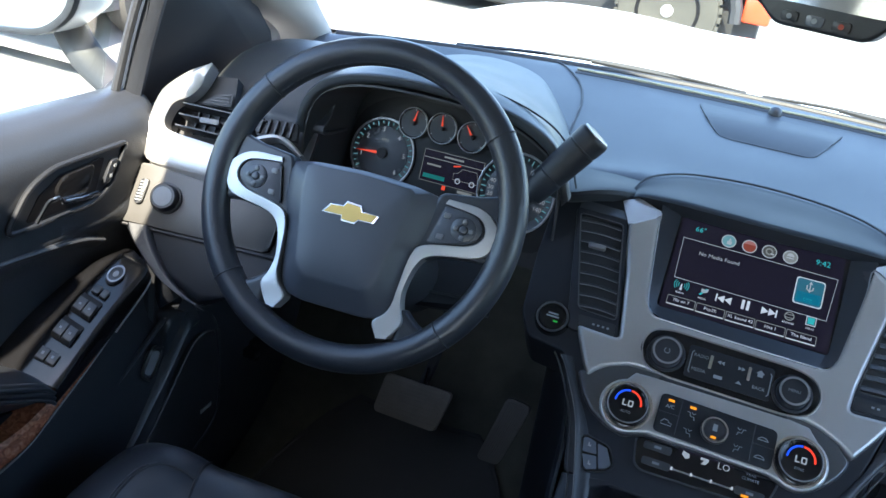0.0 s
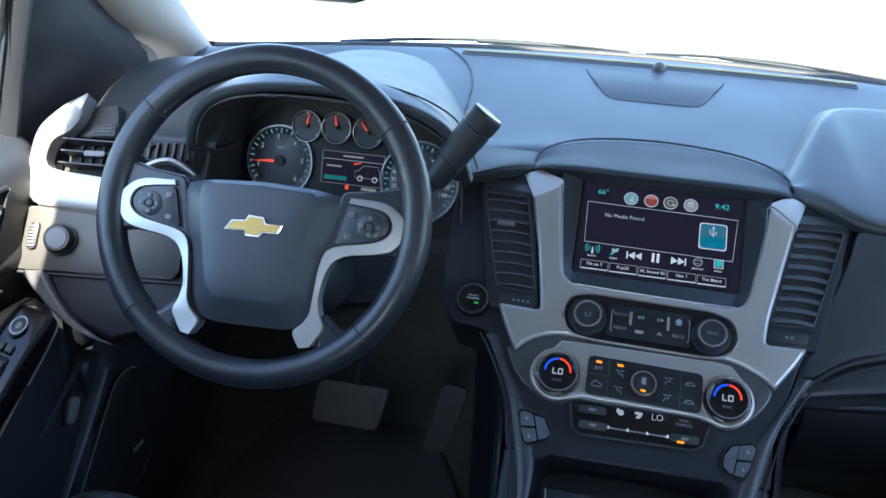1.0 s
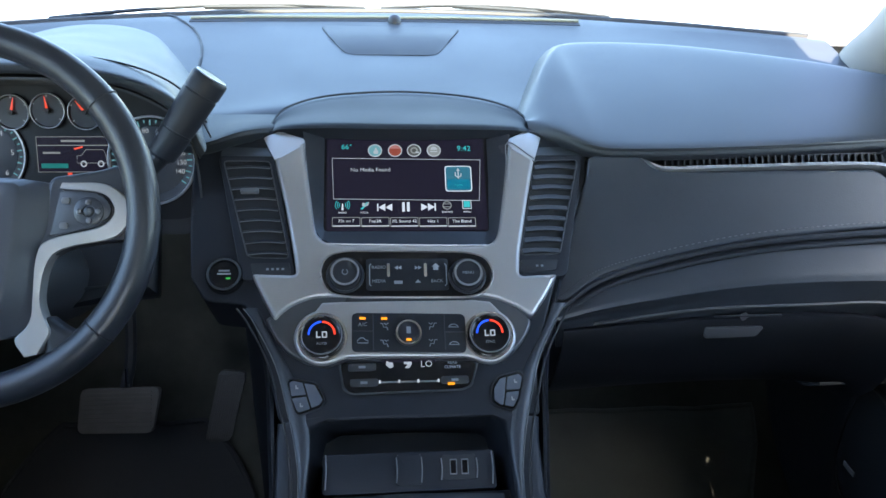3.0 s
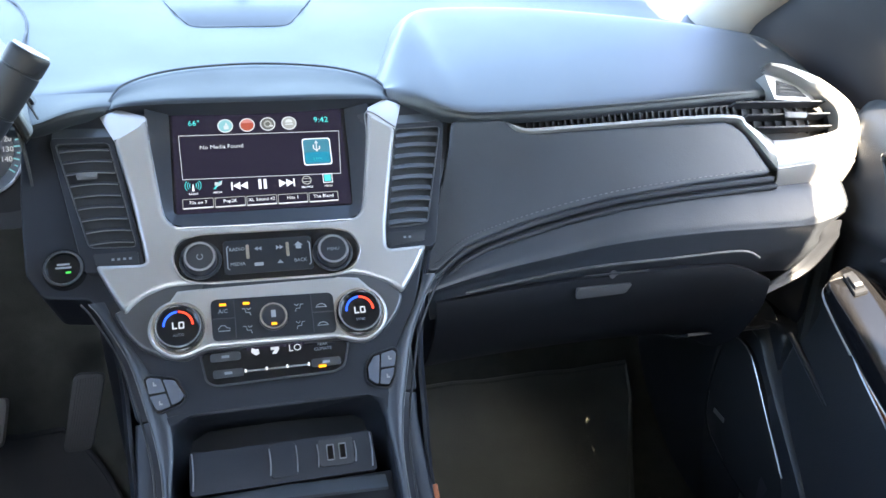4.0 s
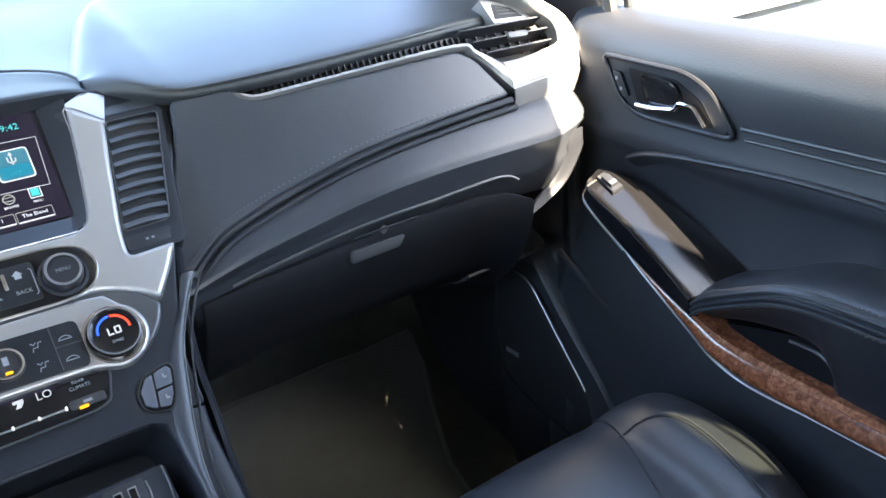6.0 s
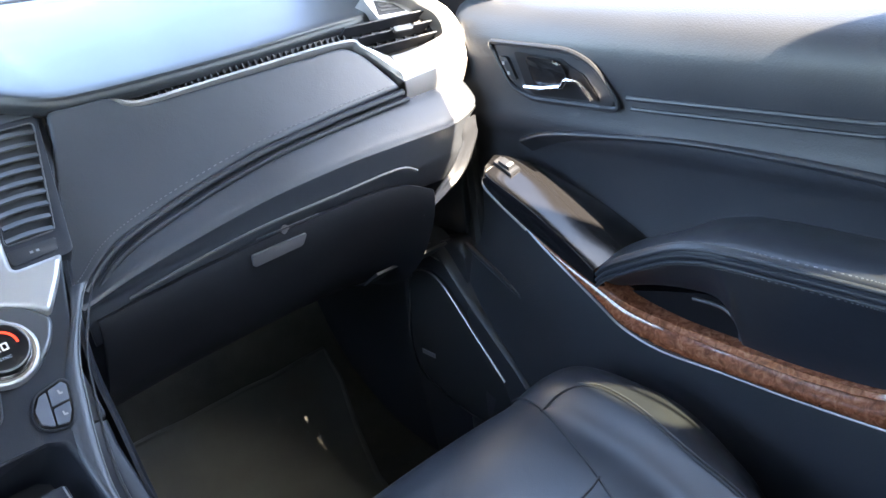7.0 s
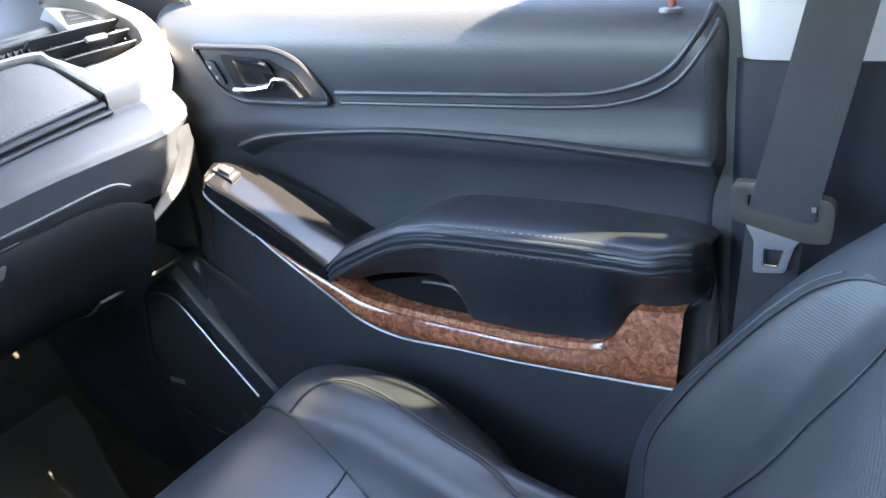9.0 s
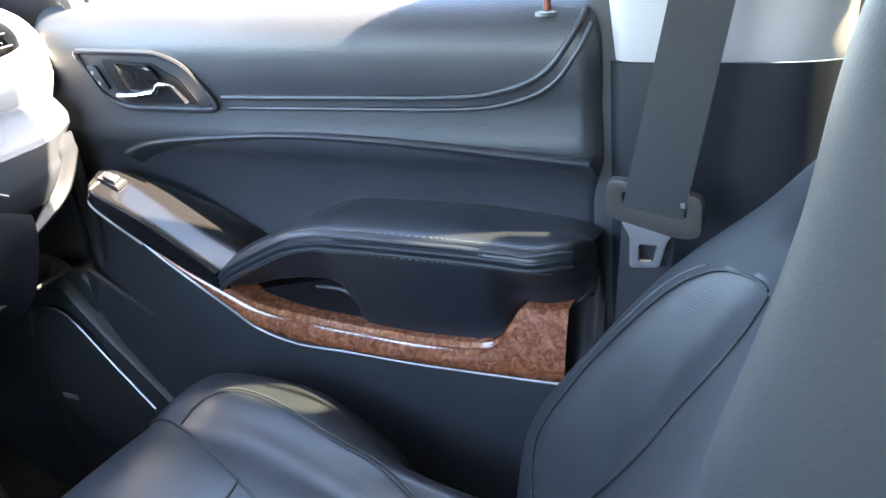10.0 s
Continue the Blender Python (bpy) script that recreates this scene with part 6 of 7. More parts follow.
def door(side):
    X = lambda x: side_x(x, side)
    V = lambda x, y, z: Vector((X(x), y, z))
    on = lambda y, z, d: Vector((X(0.735 - d), y, z))
    t = thing("door_1" if side > 0 else "door_2", "closed black front door trim with %s" % ("burl wood strip and armrest" if side > 0 else "window switches and armrest"), "car door", V(0.74, -0.3, 0.05), "front doors", "structure")
    prof = [(0.84, 0.79), (0.815, 0.822), (0.785, 0.828), (0.768, 0.822), (0.756, 0.814), (0.746, 0.803), (0.7395, 0.790), (0.7360, 0.775), (0.7360, 0.750), (0.7385, 0.728), (0.7385, 0.715), (0.7365, 0.698), (0.7335, 0.682), (0.737, 0.668), (0.748, 0.650), (0.754, 0.62), (0.752, 0.58), (0.742, 0.53), (0.722, 0.47), (0.708, 0.41), (0.700, 0.30), (0.700, 0.15), (0.705, 0.02)]
    st = []
    for y, e in ((0.075, 0.02), (0.035, 0.0), (-0.10, 0.0), (-0.30, -0.002), (-0.48, 0.0), (-0.60, 0.002), (-0.640, 0.004), (-0.652, 0.02)):
        st.append([V(x + e, y, z) for x, z in prof])
    part("panel", sheet(surface([[tuple(p) for p in s] for s in st], 4, 3), 0.006), VINYL, t, "black grained door panel")
    part("shell", block(tuple(min(a, b) for a, b in zip(V(0.86, 0.10, -0.05), V(0.94, -0.66, 0.79))), tuple(max(a, b) for a, b in zip(V(0.86, 0.10, -0.05), V(0.94, -0.66, 0.79))), 0.01), PAINT, t, "white painted outer skin")
    g = [[tuple(V(0.815, y0, 0.80)), tuple(V(0.675, y1, 1.28))] for y0, y1 in ((0.03, -0.04), (-0.655, -0.70))]
    w = part("window", sheet(np.array(g), 0.004), GLASS, t, "clear door glass")
    w.visible_shadow = False
    # front post, sail panel and rear post of the window
    fy = 0.0 if side > 0 else 0.034
    part("front_post", tube([V(0.785, 0.012 + fy, 0.79), V(0.765, 0.022 + fy, 0.90), V(0.72, 0.02 + fy, 1.06), V(0.66, -0.05 + fy, 1.27)], 0.016, 8, k=4, squash=0.7), TRIM_SMOOTH if side > 0 else VINYL, t)
    part("glass_seal", tube([V(0.79, -0.012 + fy, 0.80), V(0.772, -0.002 + fy, 0.90), V(0.727, -0.004 + fy, 1.06), V(0.667, -0.074 + fy, 1.27)], 0.006, 8, k=4), DARK, t)
    part("sail_panel", prism(rpoly([(0.02 + fy, 0.795), (0.40, 0.795), (0.40, 0.86), (0.27, 0.96), (0.15, 1.06), (0.04, 1.06)], 0.02), lambda y, z, d: V(0.785 - (z - 0.8) * 0.2 - d, y, z), -0.01, 0.006, 0.004), PLASTIC, t, "black sail panel behind the mirror")
    part("front_seal", tube([V(0.760, 0.052, 0.795), V(0.752, 0.052, 0.76), V(0.750, 0.050, 0.68), V(0.745, 0.045, 0.60), V(0.735, 0.03, 0.45), V(0.72, 0.02, 0.2)], 0.011, 8, k=4), DARK, t)
    part("rear_post", tube([V(0.79, -0.652, 0.80), V(0.72, -0.68, 1.05), V(0.66, -0.70, 1.27)], 0.014, 8, k=3), DARK, t)
    # swept seam of the upper pad
    line = [(-0.226, 0.7265), (-0.36, 0.729), (-0.50, 0.732), (-0.558, 0.739), (-0.602, 0.757), (-0.628, 0.788), (-0.640, 0.812)]
    xs = lambda z: np.interp(z, (0.70, 0.722, 0.755, 0.79, 0.815), (0.737, 0.7380, 0.7378, 0.743, 0.756))
    part("upper_bead", tube([V(xs(z) - 0.002, y, z) for y, z in line], 0.0032, 8, k=6), VINYL, t)
    part("upper_bead", tube([V(xs(z - 0.012) - 0.001, y - 0.006, z - 0.012) for y, z in line], 0.0026, 8, k=6), VINYL, t)
    line2 = [(-0.064, 0.655), (-0.104, 0.668), (-0.169, 0.677), (-0.307, 0.687), (-0.446, 0.685), (-0.567, 0.678), (-0.646, 0.673)]
    sec = [[tuple(V(0.746, y, z + 0.0050)), tuple(V(0.735, y, z + 0.0042)), tuple(V(0.7295, y, z + 0.0020)), tuple(V(0.7285, y, z - 0.0015)), tuple(V(0.737, y, z - 0.0085)), tuple(V(0.752, y, z - 0.020))] for y, z in line2]
    part("waist_ridge", sheet(surface(sec, 5, 3), 0.002), VINYL, t)
    # release handle
    fr = rpoly([(-0.018, 0.779), (-0.148, 0.776), (-0.186, 0.760), (-0.222, 0.713), (-0.190, 0.712), (-0.082, 0.712), (-0.048, 0.727), (-0.028, 0.762)], 0.018)
    h = part("handle_surround", tube([on(y, z, 0.002) for y, z in fr], 0.0036, 8, loop=True), PLASTIC, t, "black handle surround")
    cen = (-0.118, 0.745)
    part("bowl", prism([(cen[0] + (y - cen[0]) * 0.93, cen[1] + (z - cen[1]) * 0.90) for y, z in fr], on, -0.004, 0.0015, 0), PLASTIC, h)
    # Raised black plate: the recess's shade is painted, no hollow is cut.
    part("recess", prism(rpoly([(-0.060, 0.769), (-0.136, 0.765), (-0.150, 0.757), (-0.170, 0.748), (-0.192, 0.7195), (-0.090, 0.7175), (-0.078, 0.727)], 0.006), on, -0.002, 0.0028, 0.0), HOLLOW_SHADE, h)
    part("lever_plate", prism(rpoly([(-0.082, 0.766), (-0.134, 0.763), (-0.145, 0.752), (-0.147, 0.742), (-0.138, 0.7355), (-0.096, 0.732)], 0.006), on, 0.002, 0.008, 0.003), GLOSSY, h)
    part("lever", tube([on(y, z, 0.012) for y, z in ((-0.084, 0.7290), (-0.112, 0.7295), (-0.138, 0.7335), (-0.143, 0.7350), (-0.147, 0.7410), (-0.151, 0.7425), (-0.165, 0.7420), (-0.169, 0.7400), (-0.186, 0.7215))], 0.0031, 8), CHROME, h, "chrome release lever")
    lk = part("lock_switch", prism(rpoly([(-0.036, 0.762), (-0.050, 0.762), (-0.066, 0.734), (-0.056, 0.732)], 0.004), on, 0.0, 0.006, 0.002), PLASTIC, h)
    for y, z in ((-0.045, 0.754), (-0.053, 0.742)):
        part("mark", prism(rect(y, z, 0.004, 0.004), on, 0.006, 0.0068, 0), ICON, lk)
    # pull with glossy switch plate
    lip = [(0.672, -0.052, 0.624), (0.660, -0.066, 0.612), (0.658, -0.130, 0.575), (0.656, -0.19, 0.548), (0.655, -0.237, 0.528)]
    lo = [(0.674, -0.052, 0.633), (0.662, -0.068, 0.627), (0.659, -0.130, 0.6035), (0.657, -0.19, 0.573), (0.656, -0.234, 0.5455)]
    hi = [(0.702, -0.044, 0.6405), (0.704, -0.075, 0.6395), (0.704, -0.132, 0.6175), (0.703, -0.190, 0.588), (0.702, -0.246, 0.556)]
    pod = [(0.745, -0.022, 0.618), (0.748, -0.080, 0.618), (0.750, -0.140, 0.602), (0.752, -0.195, 0.580), (0.752, -0.245, 0.558)]
    st = []
    for l, a, b, c in zip(lip, lo, hi, pod):
        m = lambda p, q, e, h: tuple(V(p[0] + (q[0] - p[0]) * e, p[1] + (q[1] - p[1]) * e, p[2] + (q[2] - p[2]) * e + h))
        st.append([tuple(V(l[0] + 0.016, l[1], l[2] - 0.008)), tuple(V(*l)), m(l, a, 0.5, 0.0), m(l, a, 0.92, 0.0), m(a, b, 0.06, 0.0008), m(a, b, 0.5, 0.001), m(a, b, 0.94, 0.0008), m(b, c, 0.12, 0.001), m(b, c, 0.55, 0.003), m(b, c, 1.0, -0.002)])
    pl = part("switch_plate", sheet(surface(st, 6, 3), 0.003), GLOSSY, t, "gloss black switch plate")
    part("plate_edge", tube([V(0.690, -0.043, 0.620), V(0.676, -0.047, 0.617)] + [V(x + 0.002, y, z - 0.004) for x, y, z in lip[1:3]], 0.0022, 6, k=5), SILVER, pl)

    def plate(s, q, d):
        """Along the plate, across it, out of it."""
        i = min(3, int(s * 4))
        e = s * 4 - i
        a = Vector(lo[i]).lerp(Vector(lo[i + 1]), e)
        b = Vector(hi[i]).lerp(Vector(hi[i + 1]), e)
        p = a.lerp(b, q)
        return V(p.x - d * 0.25, p.y, p.z + 0.003 + d)

    if side > 0:
        s = part("window_switch", prism([(0.14, 0.42), (0.34, 0.42), (0.34, 0.78), (0.14, 0.78)], plate, 0.0, 0.004, 0.001), PLASTIC, pl)
        part("rocker", prism([(0.24, 0.48), (0.32, 0.48), (0.32, 0.72), (0.24, 0.72)], plate, 0.003, 0.008, 0.002), PLASTIC, s, "black window rocker")
        part("rocker_edge", prism([(0.30, 0.50), (0.32, 0.50), (0.32, 0.70), (0.30, 0.70)], plate, 0.008, 0.0086, 0), RIM_GREY, s)
    else:
        S = lambda f: float(np.interp(0.064 + 0.173 * f, (0.064, 0.075, 0.13, 0.19, 0.237), (0, 0.25, 0.5, 0.75, 1)))
        box = lambda a, b, q, r: [(S(a), q), (S(b), q), (S(b), r), (S(a), r)]
        at_dial = lambda a, b, d: plate(S(0.20 + a), 0.60 + b, d)
        s = part("mirror_dial", prism(arc(0, 0, 1, 0, 345, 24), lambda a, b, d: at_dial(a * 0.075, b * 0.21, d), 0.0, 0.004, 0.001), PLASTIC, pl, "round mirror control")
        part("dial_rim", ring(arc(0, 0, 1, 0, 345, 24), arc(0, 0, 0.84, 0, 345, 24), lambda a, b, d: at_dial(a * 0.072, b * 0.20, d), 0.003, 0.0050), RIM_GREY, s)
        part("dial_mark", prism(arc(0, 0, 0.35, 0, 330, 12), lambda a, b, d: at_dial(a * 0.072, b * 0.20, d), 0.004, 0.0046, 0), ICON, s)
        for q in (0.46, 0.70):
            part("small_key", prism(box(0.325, 0.385, q - 0.09, q + 0.09), plate, 0.0, 0.0035, 0.001), SLAT, pl)
        for a in (0.47, 0.67):
            # Scoop shade painted as a thin black plate.
            part("scoop", prism(box(a - 0.055, a + 0.005, 0.33, 0.92), plate, 0.0005, 0.0018, 0), HOLLOW_SHADE, pl)
            for q in (0.48, 0.77):
                k = part("window_key", prism(box(a, a + 0.095, q - 0.135, q + 0.135), plate, 0.0, 0.008, 0.002), SLAT, pl, "grey-black window key")
                part("mark", prism(box(a + 0.045, a + 0.060, q - 0.03, q + 0.03), plate, 0.008, 0.0084, 0), ICON, k)
        for q in (0.50, 0.77):
            k = part("lock_key", prism(box(0.835, 0.905, q - 0.12, q + 0.12), plate, 0.0, 0.0035, 0.001), SLAT, pl)
            part("mark", prism(box(0.862, 0.878, q - 0.03, q + 0.03), plate, 0.0035, 0.0040, 0), ICON, k)
    # armrest
    R = [(-0.238, 0.545, 0.552), (-0.252, 0.558, 0.560), (-0.290, 0.579, 0.576), (-0.335, 0.6005, 0.600), (-0.372, 0.609, 0.611), (-0.392, 0.6105, 0.6135), (-0.402, 0.611, 0.614), (-0.43, 0.612, 0.615), (-0.52, 0.613, 0.616), (-0.556, 0.6128, 0.614), (-0.580, 0.6125, 0.612), (-0.610, 0.612, 0.610), (-0.630, 0.6135, 0.607), (-0.644, 0.611, 0.603), (-0.650, 0.600, 0.597)]
    under = ((0.238, 0.252, 0.290, 0.335, 0.372, 0.392, 0.402, 0.43, 0.52, 0.556, 0.580, 0.61, 0.63, 0.65), (0.512, 0.515, 0.527, 0.535, 0.534, 0.512, 0.474, 0.470, 0.472, 0.480, 0.532, 0.534, 0.536, 0.55))
    st = []
    for y, zo, zi in R:
        e = float(np.interp(-y, (0.62, 0.644, 0.650), (0.0, 0.018, 0.045)))
        zb = float(np.interp(-y, *under))
        xb = 0.700 if zb < 0.50 or zb > 0.53 and y < -0.5 else 0.690
        st.append([tuple(V(0.735, y, zb - 0.004)), tuple(V(0.712, y, zb - 0.003)), tuple(V(xb + e, y, zb + 0.003)), tuple(V(xb - 0.016 + e, y, zb + 0.4 * (zo - zb))), tuple(V(0.657 + e, y, zo - 0.016)), tuple(V(0.6575 + e, y, zo - 0.004)), tuple(V(0.665 + e, y, zo + 0.003)), tuple(V(0.690 + e * 0.5, y, (zo + zi) / 2 + 0.006)), tuple(V(0.722, y, zi + 0.003)), tuple(V(0.758, y, zi - 0.002))])
    arm = part("armrest", sheet(surface(st, 5, 4), 0.004), LEATHER, t, "padded leather armrest with twin piping")
    for e in (0.0, -0.0075, -0.0145):
        part("piping", tube([V(0.6562 + float(np.interp(-y, (0.62, 0.644, 0.650), (0.0, 0.018, 0.045))), y, zo - 0.003 + e) for y, zo, zi in R[:-1]], 0.0022, 8, k=5), VINYL, arm)
    bm = bmesh.new()
    pts = cr([(y, zo) for y, zo, zi in R[:-2]], 24)
    for i in range(0, len(pts) - 1, 2):
        for e in (0.0035, -0.0205):
            a, b = (V(0.6600 if e > 0 else 0.6562, pts[j][0], pts[j][1] + e) for j in (i, i + 1))
            x = tube([a, a + (b - a) * 0.8], 0.0006, 4)
            me = bpy.data.meshes.new("tmp")
            x.to_mesh(me)
            x.free()
            bm.from_mesh(me)
            bpy.data.meshes.remove(me)
    tagged(part("stitching", bm, STITCH, arm), kind="stuff")
    # map pocket, a black plate that paints its shade, and burl strip
    part("pocket", prism(rpoly([(-0.235, 0.500), (-0.292, 0.516), (-0.35, 0.530), (-0.374, 0.528), (-0.394, 0.510), (-0.40, 0.470), (-0.33, 0.466), (-0.25, 0.478)], 0.008), on, -0.004, 0.030, 0.0), HOLLOW_SHADE, t, "dark door pull pocket")
    part("pocket_lip", tube([V(0.702, y, z) for y, z in ((-0.335, 0.521), (-0.358, 0.522), (-0.376, 0.519), (-0.390, 0.506), (-0.394, 0.488))], 0.0024, 8, k=4), BEAD, t)
    up = [(-0.128, 0.573), (-0.150, 0.559), (-0.190, 0.536), (-0.232, 0.514), (-0.268, 0.500), (-0.326, 0.490), (-0.395, 0.487), (-0.468, 0.485), (-0.540, 0.490), (-0.562, 0.501), (-0.574, 0.518), (-0.585, 0.535), (-0.600, 0.5375), (-0.634, 0.541)]
    dn = [(-0.127, 0.571), (-0.148, 0.552), (-0.184, 0.524), (-0.222, 0.490), (-0.252, 0.464), (-0.300, 0.447), (-0.375, 0.4445), (-0.450, 0.444), (-0.528, 0.446), (-0.555, 0.447), (-0.572, 0.4475), (-0.585, 0.448), (-0.600, 0.4485), (-0.626, 0.450)]
    st = []
    for (y0, z0), (y1, z1) in zip(up, dn):
        b = 0.004 + 0.012 * min(1, (z0 - z1) / 0.04)
        xw = np.interp(-y0, (0.12, 0.19, 0.25, 0.33), (0.668, 0.676, 0.690, 0.701))
        ridge = float(np.interp(-y0, (0.53, 0.565), (1.0, 0.0)))
        m = lambda q, d: tuple(V(xw - d, y0 + (y1 - y0) * q, z0 + (z1 - z0) * q))
        st.append([m(0, -0.02), m(0, 0.6 * b), m(0.04, 0.75 * b), m(0.13, b * (0.80 + 0.16 * ridge)), m(0.17, b * (0.82 + 0.22 * ridge)), m(0.21, b * (0.83 - 0.13 * ridge)), m(0.34, b * (0.84 + 0.02 * ridge)), m(0.50, b * (0.84 + 0.18 * ridge)), m(0.68, b * (0.82 + 0.22 * ridge)), m(0.86, b * 0.78), m(0.96, 0.5 * b), m(1, 0.2 * b), m(1, -0.02)])
    wd = part("wood_strip", sheet(surface(st, 5, 3), 0.002), WOOD, t, "glossy red-brown burl wood strip")
    part("bright_edge", tube([V(np.interp(-y, (0.12, 0.19, 0.25, 0.33), (0.664, 0.672, 0.686, 0.697)), y, z - 0.002) for y, z in dn], 0.0014, 6, k=4), RIM_GREY, wd)
    # lower ridges and loudspeaker
    part("lower_front", prism(rpoly([(0.04, 0.50), (0.12, 0.475), (0.185, 0.43), (0.195, 0.30), (0.18, 0.20), (0.14, 0.02), (0.03, 0.02)], 0.03), lambda y, z, d: V(0.735 - d, y, z), -0.01, 0.028, 0.012, 3), VINYL, t)
    part("lower_ridge", tube([V(0.716, y, z) for y, z in ((0.043, 0.489), (-0.042, 0.444), (-0.088, 0.418), (-0.112, 0.388))], 0.0045, 8, k=5), VINYL, t)
    part("speaker_ridge", sheet(surface([[tuple(V(0.722, y + 0.01, z + 0.03)), tuple(V(0.702, y, z + 0.006)), tuple(V(0.697, y, z - 0.002)), tuple(V(0.706, y - 0.004, z - 0.014))] for y, z in ((0.105, 0.469), (0.080, 0.462), (0.039, 0.415), (-0.014, 0.362), (-0.060, 0.316), (-0.09, 0.28))], 4, 3), 0.003), VINYL, t)
    sp = part("speaker_grille", prism(rpoly([(0.122, 0.431), (0.088, 0.420), (0.03, 0.358), (-0.029, 0.292), (-0.05, 0.23), (0.0, 0.195), (0.085, 0.207), (0.164, 0.242), (0.176, 0.324), (0.158, 0.422)], 0.02), lambda y, z, d: V(0.704 - d, y, z), -0.01, 0.006, 0.003), DARK, t, "black loudspeaker grille")
    part("grille_edge", tube([V(0.698, y, z) for y, z in ((0.150, 0.424), (0.122, 0.431), (0.088, 0.420), (0.03, 0.358), (-0.031, 0.292))], 0.0018, 6, k=4), EDGE, sp)
    part("grille_rim", tube([V(0.698, y, z) for y, z in ((0.158, 0.422), (0.175, 0.324), (0.164, 0.242), (0.085, 0.207), (0.0, 0.195))], 0.0020, 6, k=4), PLASTIC, sp)
    part("badge", prism(rect(0.136, 0.280, 0.030, 0.008), lambda y, z, d: V(0.699 - d, y, z), 0.0, 0.003, 0.001), ICON, sp)
    part("lower_bin", prism(rpoly([(-0.30, 0.20), (-0.36, 0.24), (-0.60, 0.22), (-0.62, 0.05), (-0.28, 0.05)], 0.02), on, -0.01, 0.075, 0.008), VINYL, t, "lower door bin")
    if side < 0:
        cp = part("courtesy_lamp", tube([V(0.706, y, z) for y, z in rpoly([(0.004, 0.464), (0.034, 0.448), (0.002, 0.405), (-0.021, 0.427)], 0.012)], 0.003, 6, loop=True), PLASTIC, t, "oval courtesy lamp bezel")
        part("lens", prism(rpoly([(0.004, 0.457), (0.026, 0.446), (0.002, 0.413), (-0.015, 0.429)], 0.010), lambda y, z, d: V(0.708 - d, y, z), -0.006, 0.002, 0.001), ICON, cp)
    part("pin_collar", lathe([(0.012, 0), (0.011, 0.003), (0.006, 0.004), (0.005, 0.002)], Matrix.Translation(V(0.756, -0.602, 0.806)), 20), TRIM_SMOOTH, t)
    part("lock_pin", lathe([(0.0035, 0.002), (0.0035, 0.030), (0.0042, 0.034), (0.0025, 0.040)], Matrix.Translation(V(0.756, -0.602, 0.806)), 16), PIN_RED, t, "red-brown lock pin")
    return t


EDGE = mat("bright_edge", (0.35, 0.35, 0.36), 0.25, metal=0.6, var=0.05)
PIN_RED = mat("red_brown_plastic", (0.20, 0.05, 0.03), 0.5, var=0.1)
door(1)
door(-1)

# ---- seats and belt ----
def ribbed():
    """Leather with fine cross ribs."""
    m = mat("ribbed_leather", (0.022, 0.025, 0.028), 0.46, var=0.2, scale=14)
    n, l = m.node_tree.nodes, m.node_tree.links
    co = n.new("ShaderNodeTexCoord")
    wave = n.new("ShaderNodeTexWave")
    wave.bands_direction = "Z"
    wave.inputs["Scale"].default_value, wave.inputs["Distortion"].default_value = 140, 0.8
    l.new(co.outputs["Object"], wave.inputs["Vector"])
    bump = n.new("ShaderNodeBump")
    bump.inputs["Strength"].default_value, bump.inputs["Distance"].default_value = 0.12, 0.001
    l.new(wave.outputs[1], bump.inputs["Height"])
    l.new(bump.outputs[0], n["Principled BSDF"].inputs["Normal"])
    return m


RIBBED = ribbed()


def woven(m):
    """Fine lengthwise cords of belt webbing."""
    n, l = m.node_tree.nodes, m.node_tree.links
    co = n.new("ShaderNodeTexCoord")
    wave = n.new("ShaderNodeTexWave")
    wave.bands_direction = "Y"
    wave.inputs["Scale"].default_value, wave.inputs["Distortion"].default_value = 190, 0.5
    l.new(co.outputs["Object"], wave.inputs["Vector"])
    bump = n.new("ShaderNodeBump")
    bump.inputs["Strength"].default_value, bump.inputs["Distance"].default_value = 0.14, 0.001
    l.new(wave.outputs[1], bump.inputs["Height"])
    l.new(bump.outputs[0], n["Principled BSDF"].inputs["Normal"])


woven(WEBBING)
GUIDE = mat("brown_grey_plastic", (0.050, 0.044, 0.041), 0.4, var=0.15)


